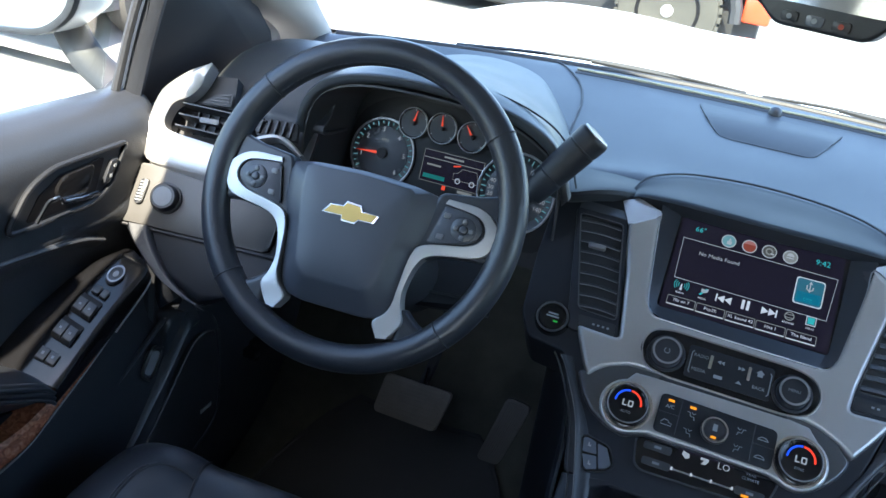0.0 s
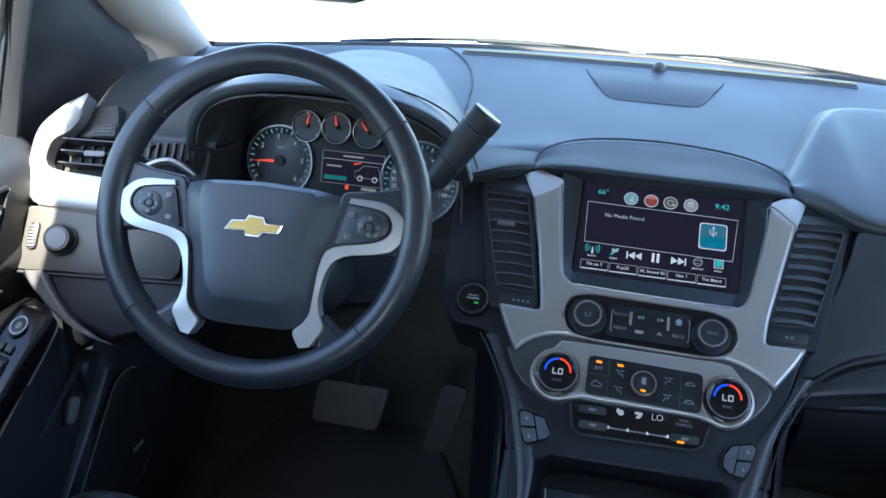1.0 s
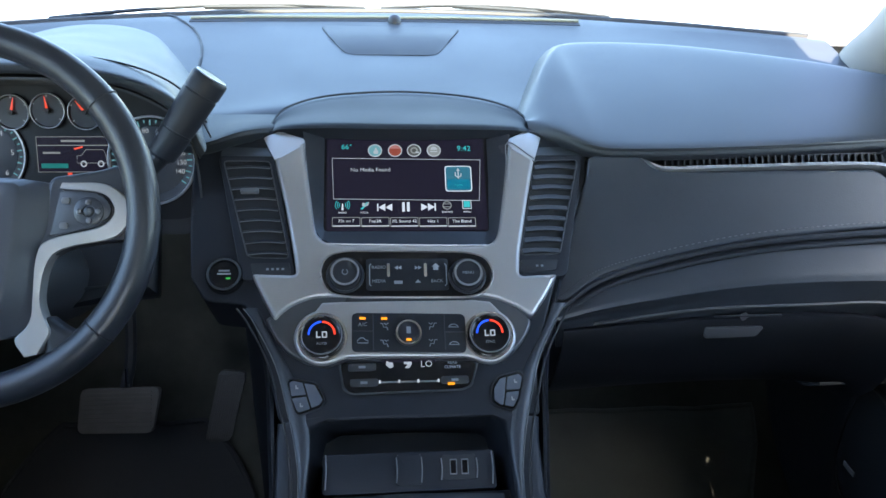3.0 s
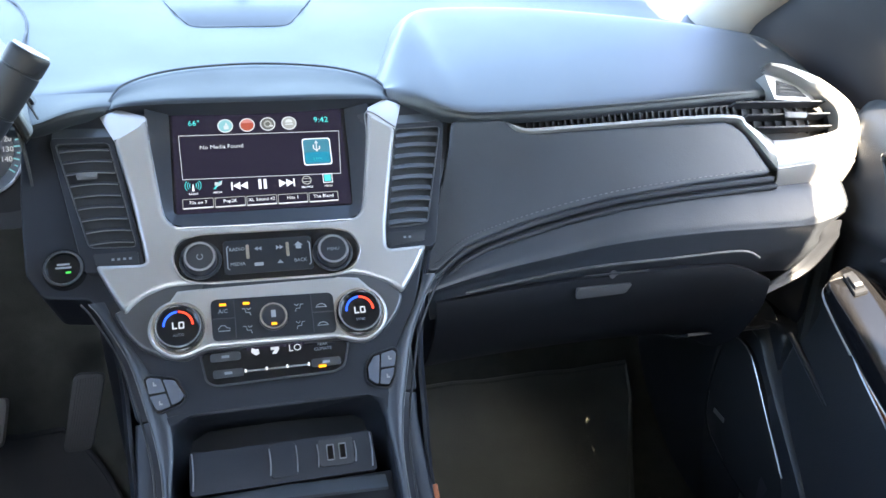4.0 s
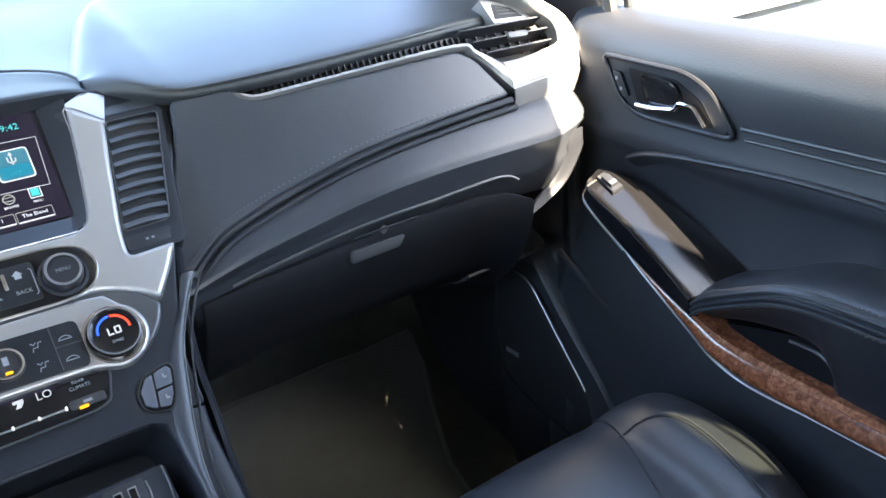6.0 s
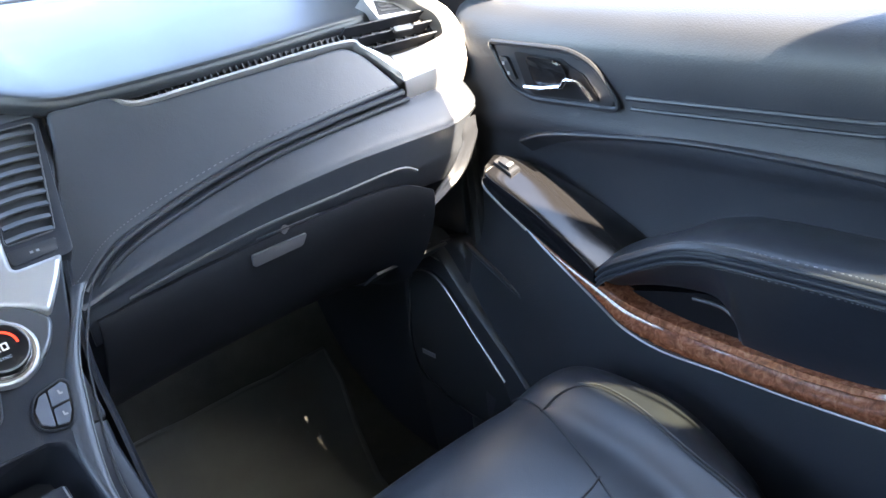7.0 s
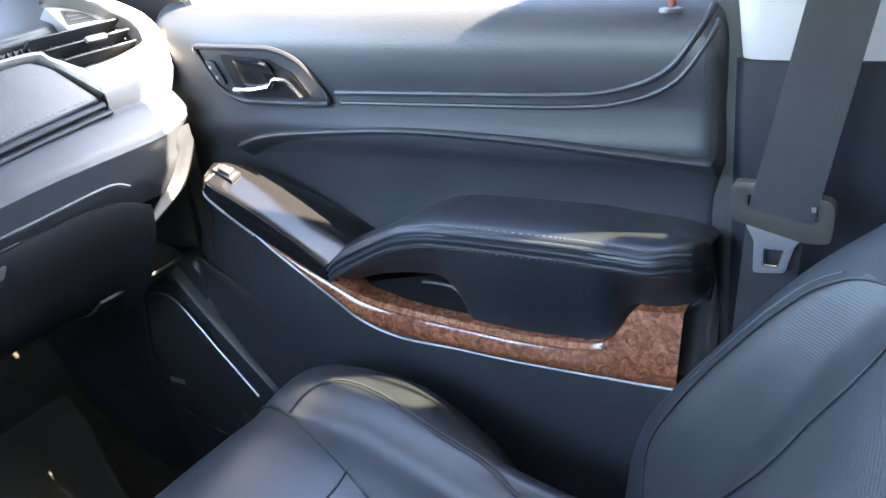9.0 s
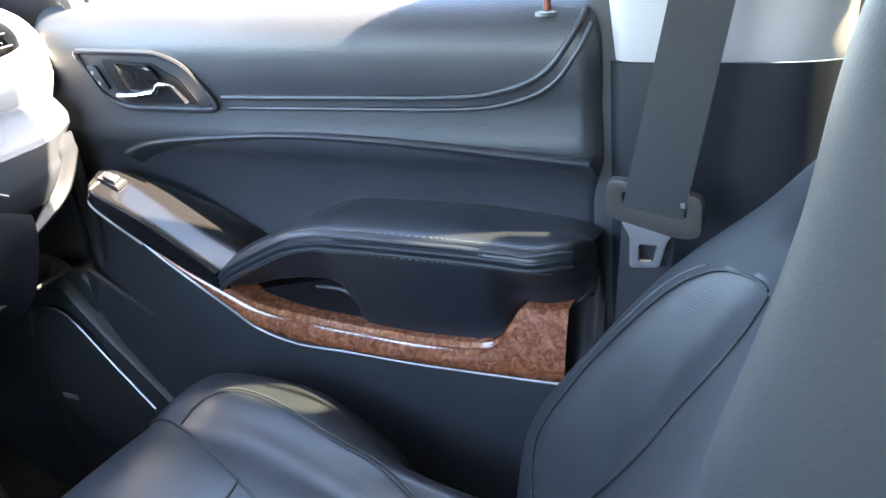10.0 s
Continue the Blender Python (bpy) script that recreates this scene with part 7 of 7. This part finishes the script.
def seat(cx, yf, out, label):
    """A leather bucket seat; out: the side of its door."""
    t = thing("car_seat", label, "seat", (cx, yf - 0.3, 0.02), "front seats")
    zc = lambda y: np.interp(-y, (-0.02, 0.0, 0.02, 0.045, 0.09, 0.17, 0.26, 0.36, 0.48), (0.330, 0.392, 0.420, 0.431, 0.436, 0.428, 0.408, 0.385, 0.372))
    zo = lambda y: np.interp(-y, (-0.02, 0.0, 0.02, 0.045, 0.10, 0.164, 0.206, 0.232, 0.258, 0.271, 0.284, 0.31, 0.48), (0.325, 0.385, 0.414, 0.425, 0.431, 0.424, 0.408, 0.393, 0.377, 0.367, 0.345, 0.31, 0.24))
    st = []
    for y in (0.016, 0.018, 0.002, -0.02, -0.045, -0.08, -0.12, -0.165, -0.205, -0.235, -0.26, -0.28, -0.31, -0.37, -0.48):
        c, e = zc(y), zo(y)
        top = max(c, e)
        back = 0.012 * min(1, max(0, -y - 0.17) * 9)
        pull = 0.030 if y > 0 else 0.030 * max(0, 1 + y / 0.06)
        if y == 0.016:
            c, e, top, pull = 0.20, 0.19, 0.20, 0.03
        row = []
        for o, z, f in ((0.228, 0.10, 1), (0.236, e - 0.12, 1), (0.236, e - 0.045, 1), (0.229, e - 0.014, 0.9), (0.213, e + 0.002, 0.7), (0.190, (e + top) / 2 + 0.010, 0.4), (0.160, top + 0.009, 0.15), (0.130, c + 0.004, 0), (0.105, c - 0.002, 0), (0.06, c, 0), (0.0, c + 0.001, 0)):
            row.append((o, z, f))
        full = [(-o, z, f) for o, z, f in row] + [(o, z, f) for o, z, f in row[-2::-1]]
        st.append([(cx + o - (back if o > 0.1 else -back if o < -0.1 else 0), yf + y - pull * f, max(0.08, z)) for o, z, f in full])
    G = surface(st, 4, 4)
    part("cushion", sheet(G, 0.005), LEATHER, t, "black leather cushion", 70)
    flat = G.reshape(-1, 3)

    def laid(pts, r, name, material=DARK, lift=0.0):
        """A seam lying on the cushion, through places across and back."""
        p = []
        for o, y in cr(pts, 6):
            w = 1.0 / (1e-7 + (flat[:, 0] - cx - o) ** 2 + (flat[:, 1] - yf - y) ** 2) ** 2
            w = np.where(flat[:, 2] > 0.30, w, 0)
            p.append((cx + o, yf + y, float((flat[:, 2] * w).sum() / w.sum()) + lift))
        return part(name, tube(p, r, 6), material, t)

    for k in (-1, 1):
        laid([(k * o, y) for o, y in ((0.118, -0.012), (0.108, -0.06), (0.085, -0.12), (0.062, -0.175), (0.045, -0.215), (0.030, -0.26), (0.02, -0.34), (0.015, -0.44))], 0.0019, "seam", DARK, 0.0006)
        curve = [(0.103, -0.068), (0.128, -0.068), (0.152, -0.077), (0.164, -0.10), (0.164, -0.135), (0.157, -0.175), (0.146, -0.23), (0.138, -0.28), (0.120, -0.33)]
        laid([(k * o, y) for o, y in curve], 0.0017, "bolster_seam", DARK, 0.0007)
        laid([(k * (o + 0.0045), y + 0.001) for o, y in curve[2:]], 0.0009, "stitch_line", BEAD, 0.0012)
    laid([(-0.062, -0.178), (-0.03, -0.183), (0.03, -0.183), (0.062, -0.178)], 0.0014, "cross_seam", DARK, 0.0006)
    part("base", block((cx - 0.20, yf - 0.46, 0.02), (cx + 0.20, yf - 0.06, 0.26), 0.02), DARK, t)
    # backrest: centre and bolster lines by height
    off = yf + 0.19
    C = [(0.36, -0.665), (0.456, -0.705), (0.56, -0.758), (0.63, -0.80), (0.69, -0.848), (0.76, -0.876), (0.825, -0.892), (0.90, -0.91), (1.00, -0.95)]
    Bo = [(0.36, -0.600), (0.456, -0.618), (0.56, -0.688), (0.63, -0.745), (0.69, -0.806), (0.76, -0.828), (0.825, -0.847), (0.90, -0.864), (1.00, -0.915)]
    W = [0.215, 0.232, 0.238, 0.240, 0.236, 0.226, 0.210, 0.19, 0.15]
    st = []
    for (z, yc), (_, yb), w in zip(C, Bo, W):
        row = []
        for s, q in ((-1.0, -0.16), (-1.03, -0.06), (-0.98, 0.6), (-0.86, 1.0), (-0.70, 0.75), (-0.55, 0.10), (-0.3, 0.0), (0, 0.0), (0.3, 0.0), (0.55, 0.10), (0.70, 0.75), (0.86, 1.0), (0.98, 0.6), (1.03, -0.06), (1.0, -0.16)):
            if s * out < 0 and z > 0.6:
                q = {0.98: 0.1, 1.03: -0.09}.get(abs(s), q)
            y = yc + (yb - yc) * q if q >= 0 else yc + q * 0.9
            side_w = w if s * out < 0 else min(w, np.interp(z, (0.63, 0.69, 0.76, 0.86, 1.0), (0.240, 0.225, 0.135, 0.04, 0.01)))
            y -= float(np.interp(z, (0.72, 0.86, 1.0), (0, 0.07, 0.14))) if s * out > -0.56 else 0.0
            row.append((cx + s * side_w, y + off, z - (0.02 if abs(s) > 0.9 else 0)))
        st.append(row)
    st.append([(x, y - 0.06, z + 0.025) for x, y, z in st[-1]])
    H = surface(st, 12, 10)
    nu, nv = len(H) - 1, len(H[0]) - 1
    INSET = ((0.0, 0.31), (0.05, 0.295), (0.109, 0.268), (0.159, 0.262), (0.20, 0.259), (0.241, 0.262), (0.286, 0.267), (0.327, 0.274), (0.359, 0.291), (0.373, 0.309), (0.380, 0.341), (0.386, 0.375))
    full = sheet(H)
    full.faces.ensure_lookup_table()
    ribs = []
    for n_, f in enumerate(full.faces):
        u, v = n_ // nv / nu, n_ % nv / nv
        v = v if out < 0 else 1 - v
        if v < 0.64 and v > (np.interp(u, *zip(*INSET)) if u < 0.386 else 0.40):
            ribs.append(f)
    smooth = full.copy()
    smooth.faces.ensure_lookup_table()
    keep = set(f.index for f in ribs)
    bmesh.ops.delete(smooth, geom=[f for f in smooth.faces if f.index in keep], context="FACES")
    bmesh.ops.delete(full, geom=[f for f in full.faces if f.index not in keep], context="FACES")
    part("backrest", smooth, SOFT_LEATHER, t, "smooth black leather backrest edge and bolsters", 70)
    part("backrest_panel", full, RIBBED, t, "finely ribbed leather panel", 70)
    
    def pick(u, v):
        a, b = min(nu - 1, int(u * nu)), min(nv - 1, int(v * nv))
        s, q = u * nu - a, v * nv - b
        p = (H[a][b] * (1 - s) + H[a + 1][b] * s) * (1 - q) + (H[a][b + 1] * (1 - s) + H[a + 1][b + 1] * s) * q
        return tuple(p + np.array((0, 0.001, 0.0008)))

    for k in (0, 1):
        w = (lambda v: v) if k == 0 else (lambda v: 1 - v)
        line = [pick(u, w(v)) for u, v in cr(INSET, 6)]
        part("bolster_seam", tube(line, 0.0012, 6), DARK, t)
        part("stitch_line", tube([(x, y + 0.002, z + 0.0055) for x, y, z in line[20:50]], 0.0008, 6), BEAD, t)
        part("panel_seam", tube([pick(u, w(v)) for u, v in cr(((0.0, 0.33), (0.105, 0.37), (0.19, 0.42), (0.25, 0.427), (0.309, 0.430), (0.355, 0.418), (0.386, 0.385)), 8)], 0.0010, 6), DARK, t)
    part("back_shell", sheet(surface([[(cx + s * w, y + off - 0.10 - 0.05 * (1 - s * s), z) for s in (-1.0, -0.5, 0, 0.5, 1.0)] for (z, y), w in zip(C, W)], 3, 3), 0.01), VINYL, t)
    return t


seat(0.425, -0.19, 1, "black leather passenger seat with sunlit bolster")
seat(-0.465, -0.105, -1, "black leather driver's seat beside the door")


def belt():
    t = thing("seat_belt", "dark grey seat belt hanging with its latch plate", "seat belt", (0.70, -0.72, 0.60))

    def strap(a, b, w0, w1, name):
        g = []
        for s in np.linspace(0, 1, 14):
            c = np.array(a) + (np.array(b) - np.array(a)) * s
            w = np.array(w0) + (np.array(w1) - np.array(w0)) * s
            g.append([tuple(c - w * 0.5 + np.array((0.0015 * math.sin(9 * s), 0, 0))), tuple(c), tuple(c + w * 0.5)])
        part(name, sheet(g, 0.0016), WEBBING, t)

    strap((0.708, -0.812, 1.16), (0.6665, -0.717, 0.657), (0.006, -0.044, 0.003), (0.008, -0.049, -0.012), "strap")
    strap((0.682, -0.712, 0.648), (0.735, -0.665, 0.20), (0.006, -0.046, -0.008), (0.01, -0.04, 0.0), "lower_strap")
    on = lambda y, z, d: Vector((0.678 - d, y, z))
    o = rpoly([(-0.677, 0.682), (-0.692, 0.682), (-0.757, 0.671), (-0.757, 0.634), (-0.738, 0.632), (-0.676, 0.648)], 0.008)
    i = rpoly([(-0.690, 0.672), (-0.700, 0.670), (-0.744, 0.662), (-0.745, 0.653), (-0.735, 0.653), (-0.691, 0.661)], 0.003)
    part("guide", ring(o, i, on, -0.004, 0.007, 0.002), GUIDE, t, "brownish grey plastic belt guide")
    o = rpoly([(-0.688, 0.645), (-0.738, 0.641), (-0.728, 0.628), (-0.722, 0.603), (-0.696, 0.600), (-0.696, 0.630)], 0.004)
    i = rpoly([(-0.704, 0.624), (-0.720, 0.624), (-0.719, 0.620), (-0.716, 0.608), (-0.704, 0.608), (-0.704, 0.620)], 0.002)
    part("tongue", ring(o, i, on, 0.001, 0.005, 0.0008), RIM_GREY, t, "satin metal belt tongue")
    part("tongue_slot", tube([on(a, b, 0.0042) for a, b in i], 0.0010, 6, loop=True), CHROME, t)
    part("guide_button", prism(rect(-0.741, 0.664, 0.004, 0.005), on, 0.005, 0.009, 0.001), RIM_GREY, t)
    part("anchor", block((0.70, -0.83, 1.14), (0.74, -0.77, 1.18), 0.006), PLASTIC, t)


belt()

# ---- mirrors, bonnet and outdoors ----
def rear_mirror():
    t = thing("rear_view_mirror", "black rear-view mirror with three buttons", "mirror", (-0.008, 0.285, 1.05))
    m = look((-0.008, 0.285, 1.100), (-0.45, -0.85, 1.12))
    on = lambda a, b, d: m @ Vector((-a, b, -d))
    o = rpoly([(-0.128, 0.040), (0.128, 0.040), (0.122, -0.018), (0.085, -0.032), (0.066, -0.054), (-0.052, -0.054), (-0.078, -0.032), (-0.122, -0.018)], 0.012)
    part("housing", plate(o, on, -0.03, 0.006, 0.005), PLASTIC, t)
    part("glass", prism(rpoly([(-0.120, 0.034), (0.120, 0.034), (0.114, -0.014), (0.08, -0.024), (-0.08, -0.024), (-0.114, -0.014)], 0.012), on, 0.006, 0.0072, 0), MIRROR, t, "mirror glass")
    for k, mm in ((0.033, PLASTIC), (0.001, KEY_GREY), (-0.032, PLASTIC)):
        b = part("button", prism(rpoly(rect(-k, -0.041, 0.022, 0.013), 0.004), on, 0.005, 0.009, 0.001), mm, t)
        part("mark", prism(arc(-k, -0.041, 0.0035, 0, 330, 12), on, 0.009, 0.0095, 0), RED_ICON if k < 0 else ICON, b)
    part("stem", tube([(-0.005, 0.30, 1.11), (0.0, 0.35, 1.16), (0.0, 0.33, 1.22)], 0.010, 8, k=3), DARK, t)


def side_mirror(side):
    X = lambda x: side_x(x, side)
    t = thing("side_mirror", "white side mirror with black edge outside the door", "side mirror", (X(1.0), 0.12, 0.80), "side mirrors")
    c = Vector((X(1.10 if side > 0 else 1.05), 0.12, 0.93))
    o = rpoly([(side * a, b) for a, b in ((0.13, -0.105), (-0.07, -0.080), (-0.125, -0.035), (-0.135, 0.07), (-0.10, 0.11), (0.11, 0.11), (0.135, 0.08))], 0.035)
    st = []
    for d, k in ((0.0, 1.0), (0.05, 1.0), (0.10, 0.85), (0.14, 0.5)):
        st.append([(c.x + a * k, c.y + d, c.z + b * k) for a, b in o])
    part("cover", sheet(st, loop_v=True, cap=True), PAINT, t, "white painted cover")
    pl = lambda a, b, d: Vector((c.x + a, c.y - d, c.z + b))
    part("edge", ring(o, [(a * 0.90, b * 0.88) for a, b in o], pl, -0.004, 0.012, 0.003), PLASTIC, t)
    part("glass", prism([(a * 0.91, b * 0.89) for a, b in o], pl, 0.0, 0.004, 0), MIRROR, t, "mirror glass")
    part("foot", tube([V3 for V3 in ((X(1.00), 0.17, 0.87), (X(0.95), 0.16, 0.82), (X(0.87), 0.14, 0.79))], 0.026, 10, k=3, squash=0.5), DARK, t)


def bonnet():
    t = thing("car_bonnet", "white painted bonnet in full sun", "bonnet", (0, 1.4, 0.5))
    st = []
    for x in (-0.98, -0.9, -0.7, -0.45, -0.2, 0.0, 0.2, 0.45, 0.7, 0.9, 0.98):
        a = abs(x)
        h = -0.10 * max(0, a - 0.8) / 0.18 + (0.012 if 0.3 < a < 0.6 else 0.0)
        st.append([(x, 0.86 - 0.35 * a * a, 0.815 + h), (x, 1.2, 0.832 + h), (x, 1.7, 0.838 + h), (x, 2.15 - 0.15 * a, 0.815 + h), (x, 2.25 - 0.16 * a, 0.74 + h), (x, 2.28 - 0.16 * a, 0.45)])
    part("panel", sheet(surface(st, 4, 5), 0.01), PAINT, t)
    part("cowl_panel", sheet(surface([[(x, 0.835 - 0.42 * x * x, 0.826), (x, 0.90 - 0.42 * x * x, 0.812), (x, 0.96 - 0.42 * x * x, 0.80)] for x in np.linspace(-0.82, 0.80, 9)], 3, 3), 0.006), DARK, t, "black cowl panel")
    for x0, x1 in ((-0.05, -0.60), (0.42, -0.02)):
        w = thing("wiper", "black wiper resting on the windscreen base", "wiper", (x0, 0.88, 0.82), "wipers")
        y = lambda x: 0.835 - 0.42 * x * x
        part("arm", tube([(x0, 0.89, 0.838), (x0 - 0.12, y(x0 - 0.12) + 0.014, 0.860), (x0 - 0.30, y(x0 - 0.3) + 0.010, 0.866)], 0.005, 6, k=4), DARK, w)
        part("blade", tube([(x0 + (x1 - x0) * s, y(x0 + (x1 - x0) * s) + 0.012, 0.860 + 0.008 * math.sin(math.pi * s)) for s in (0, 0.25, 0.5, 0.75, 1)], 0.004, 6, k=3), DARK, w)
        part("pivot", lathe([(0.016, 0), (0.016, 0.02), (0.010, 0.028)], Matrix.Translation((x0, 0.89, 0.815)), 14), DARK, w)


def outdoors():
    g = surface([[(x, y, z) for y, z in ((-400, -0.65), (-20, -0.65), (2.0, -0.62), (4.0, -0.40), (6.0, 0.03), (9.0, 0.10), (60, 0.2), (500, 0.2))] for x in (-500, -30, 0, 30, 500)], 4, 4)
    setting("ground", sheet(g), GROUND, "pale sunlit concrete lot", "ground")
    t = thing("parked_truck", "dark parked pickup with red lower panel", "truck", (0.2, 6.2, 0.06), "parked vehicles")
    c = Vector((-0.667, 6.2, 0.445))
    m = Matrix.Translation(c) @ Matrix.Rotation(radians(90), 4, "X")
    wh = part("wheel", lathe([(0.25, -0.24), (0.37, -0.24), (0.405, -0.20), (0.41, -0.04), (0.385, 0.0), (0.27, 0.012), (0.25, 0.0)], m, 40), RUBBER, t, "chunky tyre")
    part("rim", ring([(0.255 * math.cos(a), 0.255 * math.sin(a)) for a in np.arange(40) * 2 * math.pi / 40], [(0.225 * math.cos(a), 0.225 * math.sin(a)) for a in np.arange(40) * 2 * math.pi / 40], lambda a, b, d: m @ Vector((a, b, d)), -0.1, 0.006, 0.004), GLOSSY, wh)
    for i in range(6):
        a = i * math.pi / 3
        f = lambda p, q, d: m @ (Matrix.Rotation(a, 4, "Z") @ Vector((p, q, d)))
        part("spoke", prism([(0.03, -0.030), (0.235, -0.050), (0.235, 0.050), (0.03, 0.030)], f, -0.06, -0.005, 0.008), GLOSSY, wh)
    for i in range(36):
        a = i * math.pi / 18
        f = lambda p, q, d: m @ (Matrix.Rotation(a, 4, "Z") @ Vector((p, q, d)))
        part("tread_block", prism(rect(0.405, 0.0, 0.03, 0.045), f, -0.20, -0.01, 0.004), RUBBER, wh)
    part("hub", lathe([(0.05, -0.02), (0.05, 0.006), (0.03, 0.012)], m, 18), SILVER, wh)
    part("body", block((-3.6, 6.25, 0.75), (0.12, 8.0, 1.6), 0.08), TRUCK, t)
    part("arch", tube([(c.x + 0.52 * math.cos(a), 6.22, c.z + 0.5 * math.sin(a)) for a in np.linspace(0, math.pi, 16)], 0.05, 8), DARK, t)
    part("sill", block((-0.11, 6.24, 0.46), (0.11, 7.9, 0.76), 0.03), RED, t, "red lower panel")
    part("underbody", block((-3.4, 6.5, 0.20), (0.05, 7.8, 0.76), 0.05), DARK, t)


def parked_car():
    t = thing("parked_car", "charcoal saloon parked beside the lot", "car", (-5.15, 6.0, -0.30), "parked vehicles")
    st = []
    for y, zb, zt, w in ((3.72, 0.30, 0.55, 0.55), (3.80, 0.20, 0.68, 0.74), (4.1, 0.18, 0.78, 0.84), (5.0, 0.18, 0.92, 0.88), (7.0, 0.18, 0.96, 0.88), (7.9, 0.20, 0.90, 0.84), (8.2, 0.28, 0.70, 0.70)):
        z0 = -0.32 + 0.08 * (y - 4.2)
        st.append([(-5.15 + w * a, y, z0 + zb + (zt - zb) * h) for a, h in ((-1, 0.1), (-1.02, 0.5), (-0.95, 0.9), (-0.7, 1.0), (0, 1.03), (0.7, 1.0), (0.95, 0.9), (1.02, 0.5), (1, 0.1), (0.8, 0.0), (0, 0.0), (-0.8, 0.0))])
    part("body", sheet(surface(st, 4, 1), loop_v=True, cap=True), TRUCK, t)
    st = [[(-5.15 + w * a, y, -0.32 + 0.08 * (y - 4.2) + 0.88 + h * b) for a, b in ((-1, 0), (-0.86, 0.7), (-0.7, 1), (0, 1.05), (0.7, 1), (0.86, 0.7), (1, 0))] for y, w, h in ((4.9, 0.80, 0.02), (5.6, 0.78, 0.46), (6.6, 0.78, 0.50), (7.5, 0.76, 0.05))]
    part("glasshouse", sheet(surface(st, 5, 2), 0.01), GLOSSY, t, "dark window glass")
    for y in (4.55, 7.2):
        m = Matrix.Translation((-4.26, y, -0.32 + 0.08 * (y - 4.2) + 0.31)) @ Matrix.Rotation(radians(90), 4, "Y")
        w = part("wheel", lathe([(0.20, -0.20), (0.30, -0.20), (0.32, -0.16), (0.32, -0.03), (0.30, 0.0), (0.21, 0.005), (0.20, -0.02)], m, 32), RUBBER, t)
        part("rim", lathe([(0.20, -0.06), (0.20, -0.01), (0.17, -0.03), (0.05, -0.015), (0.02, -0.01)], m, 24), SILVER, w)
    part("headlamp", prism(rpoly([(-0.30, 0.10), (0.0, 0.14), (0.02, 0.24), (-0.26, 0.22)], 0.03), lambda a, b, d: Vector((-4.40 + a * 0.4, 3.80 - a * 0.5 - d, 0.12 + b)), -0.05, 0.03, 0.01), EDGE, t, "clear headlamp")


TRUCK = mat("charcoal_paint", (0.05, 0.05, 0.055), 0.3, var=0.1, coat=0.4)
rear_mirror()
side_mirror(1)
side_mirror(-1)
bonnet()
outdoors()
parked_car()
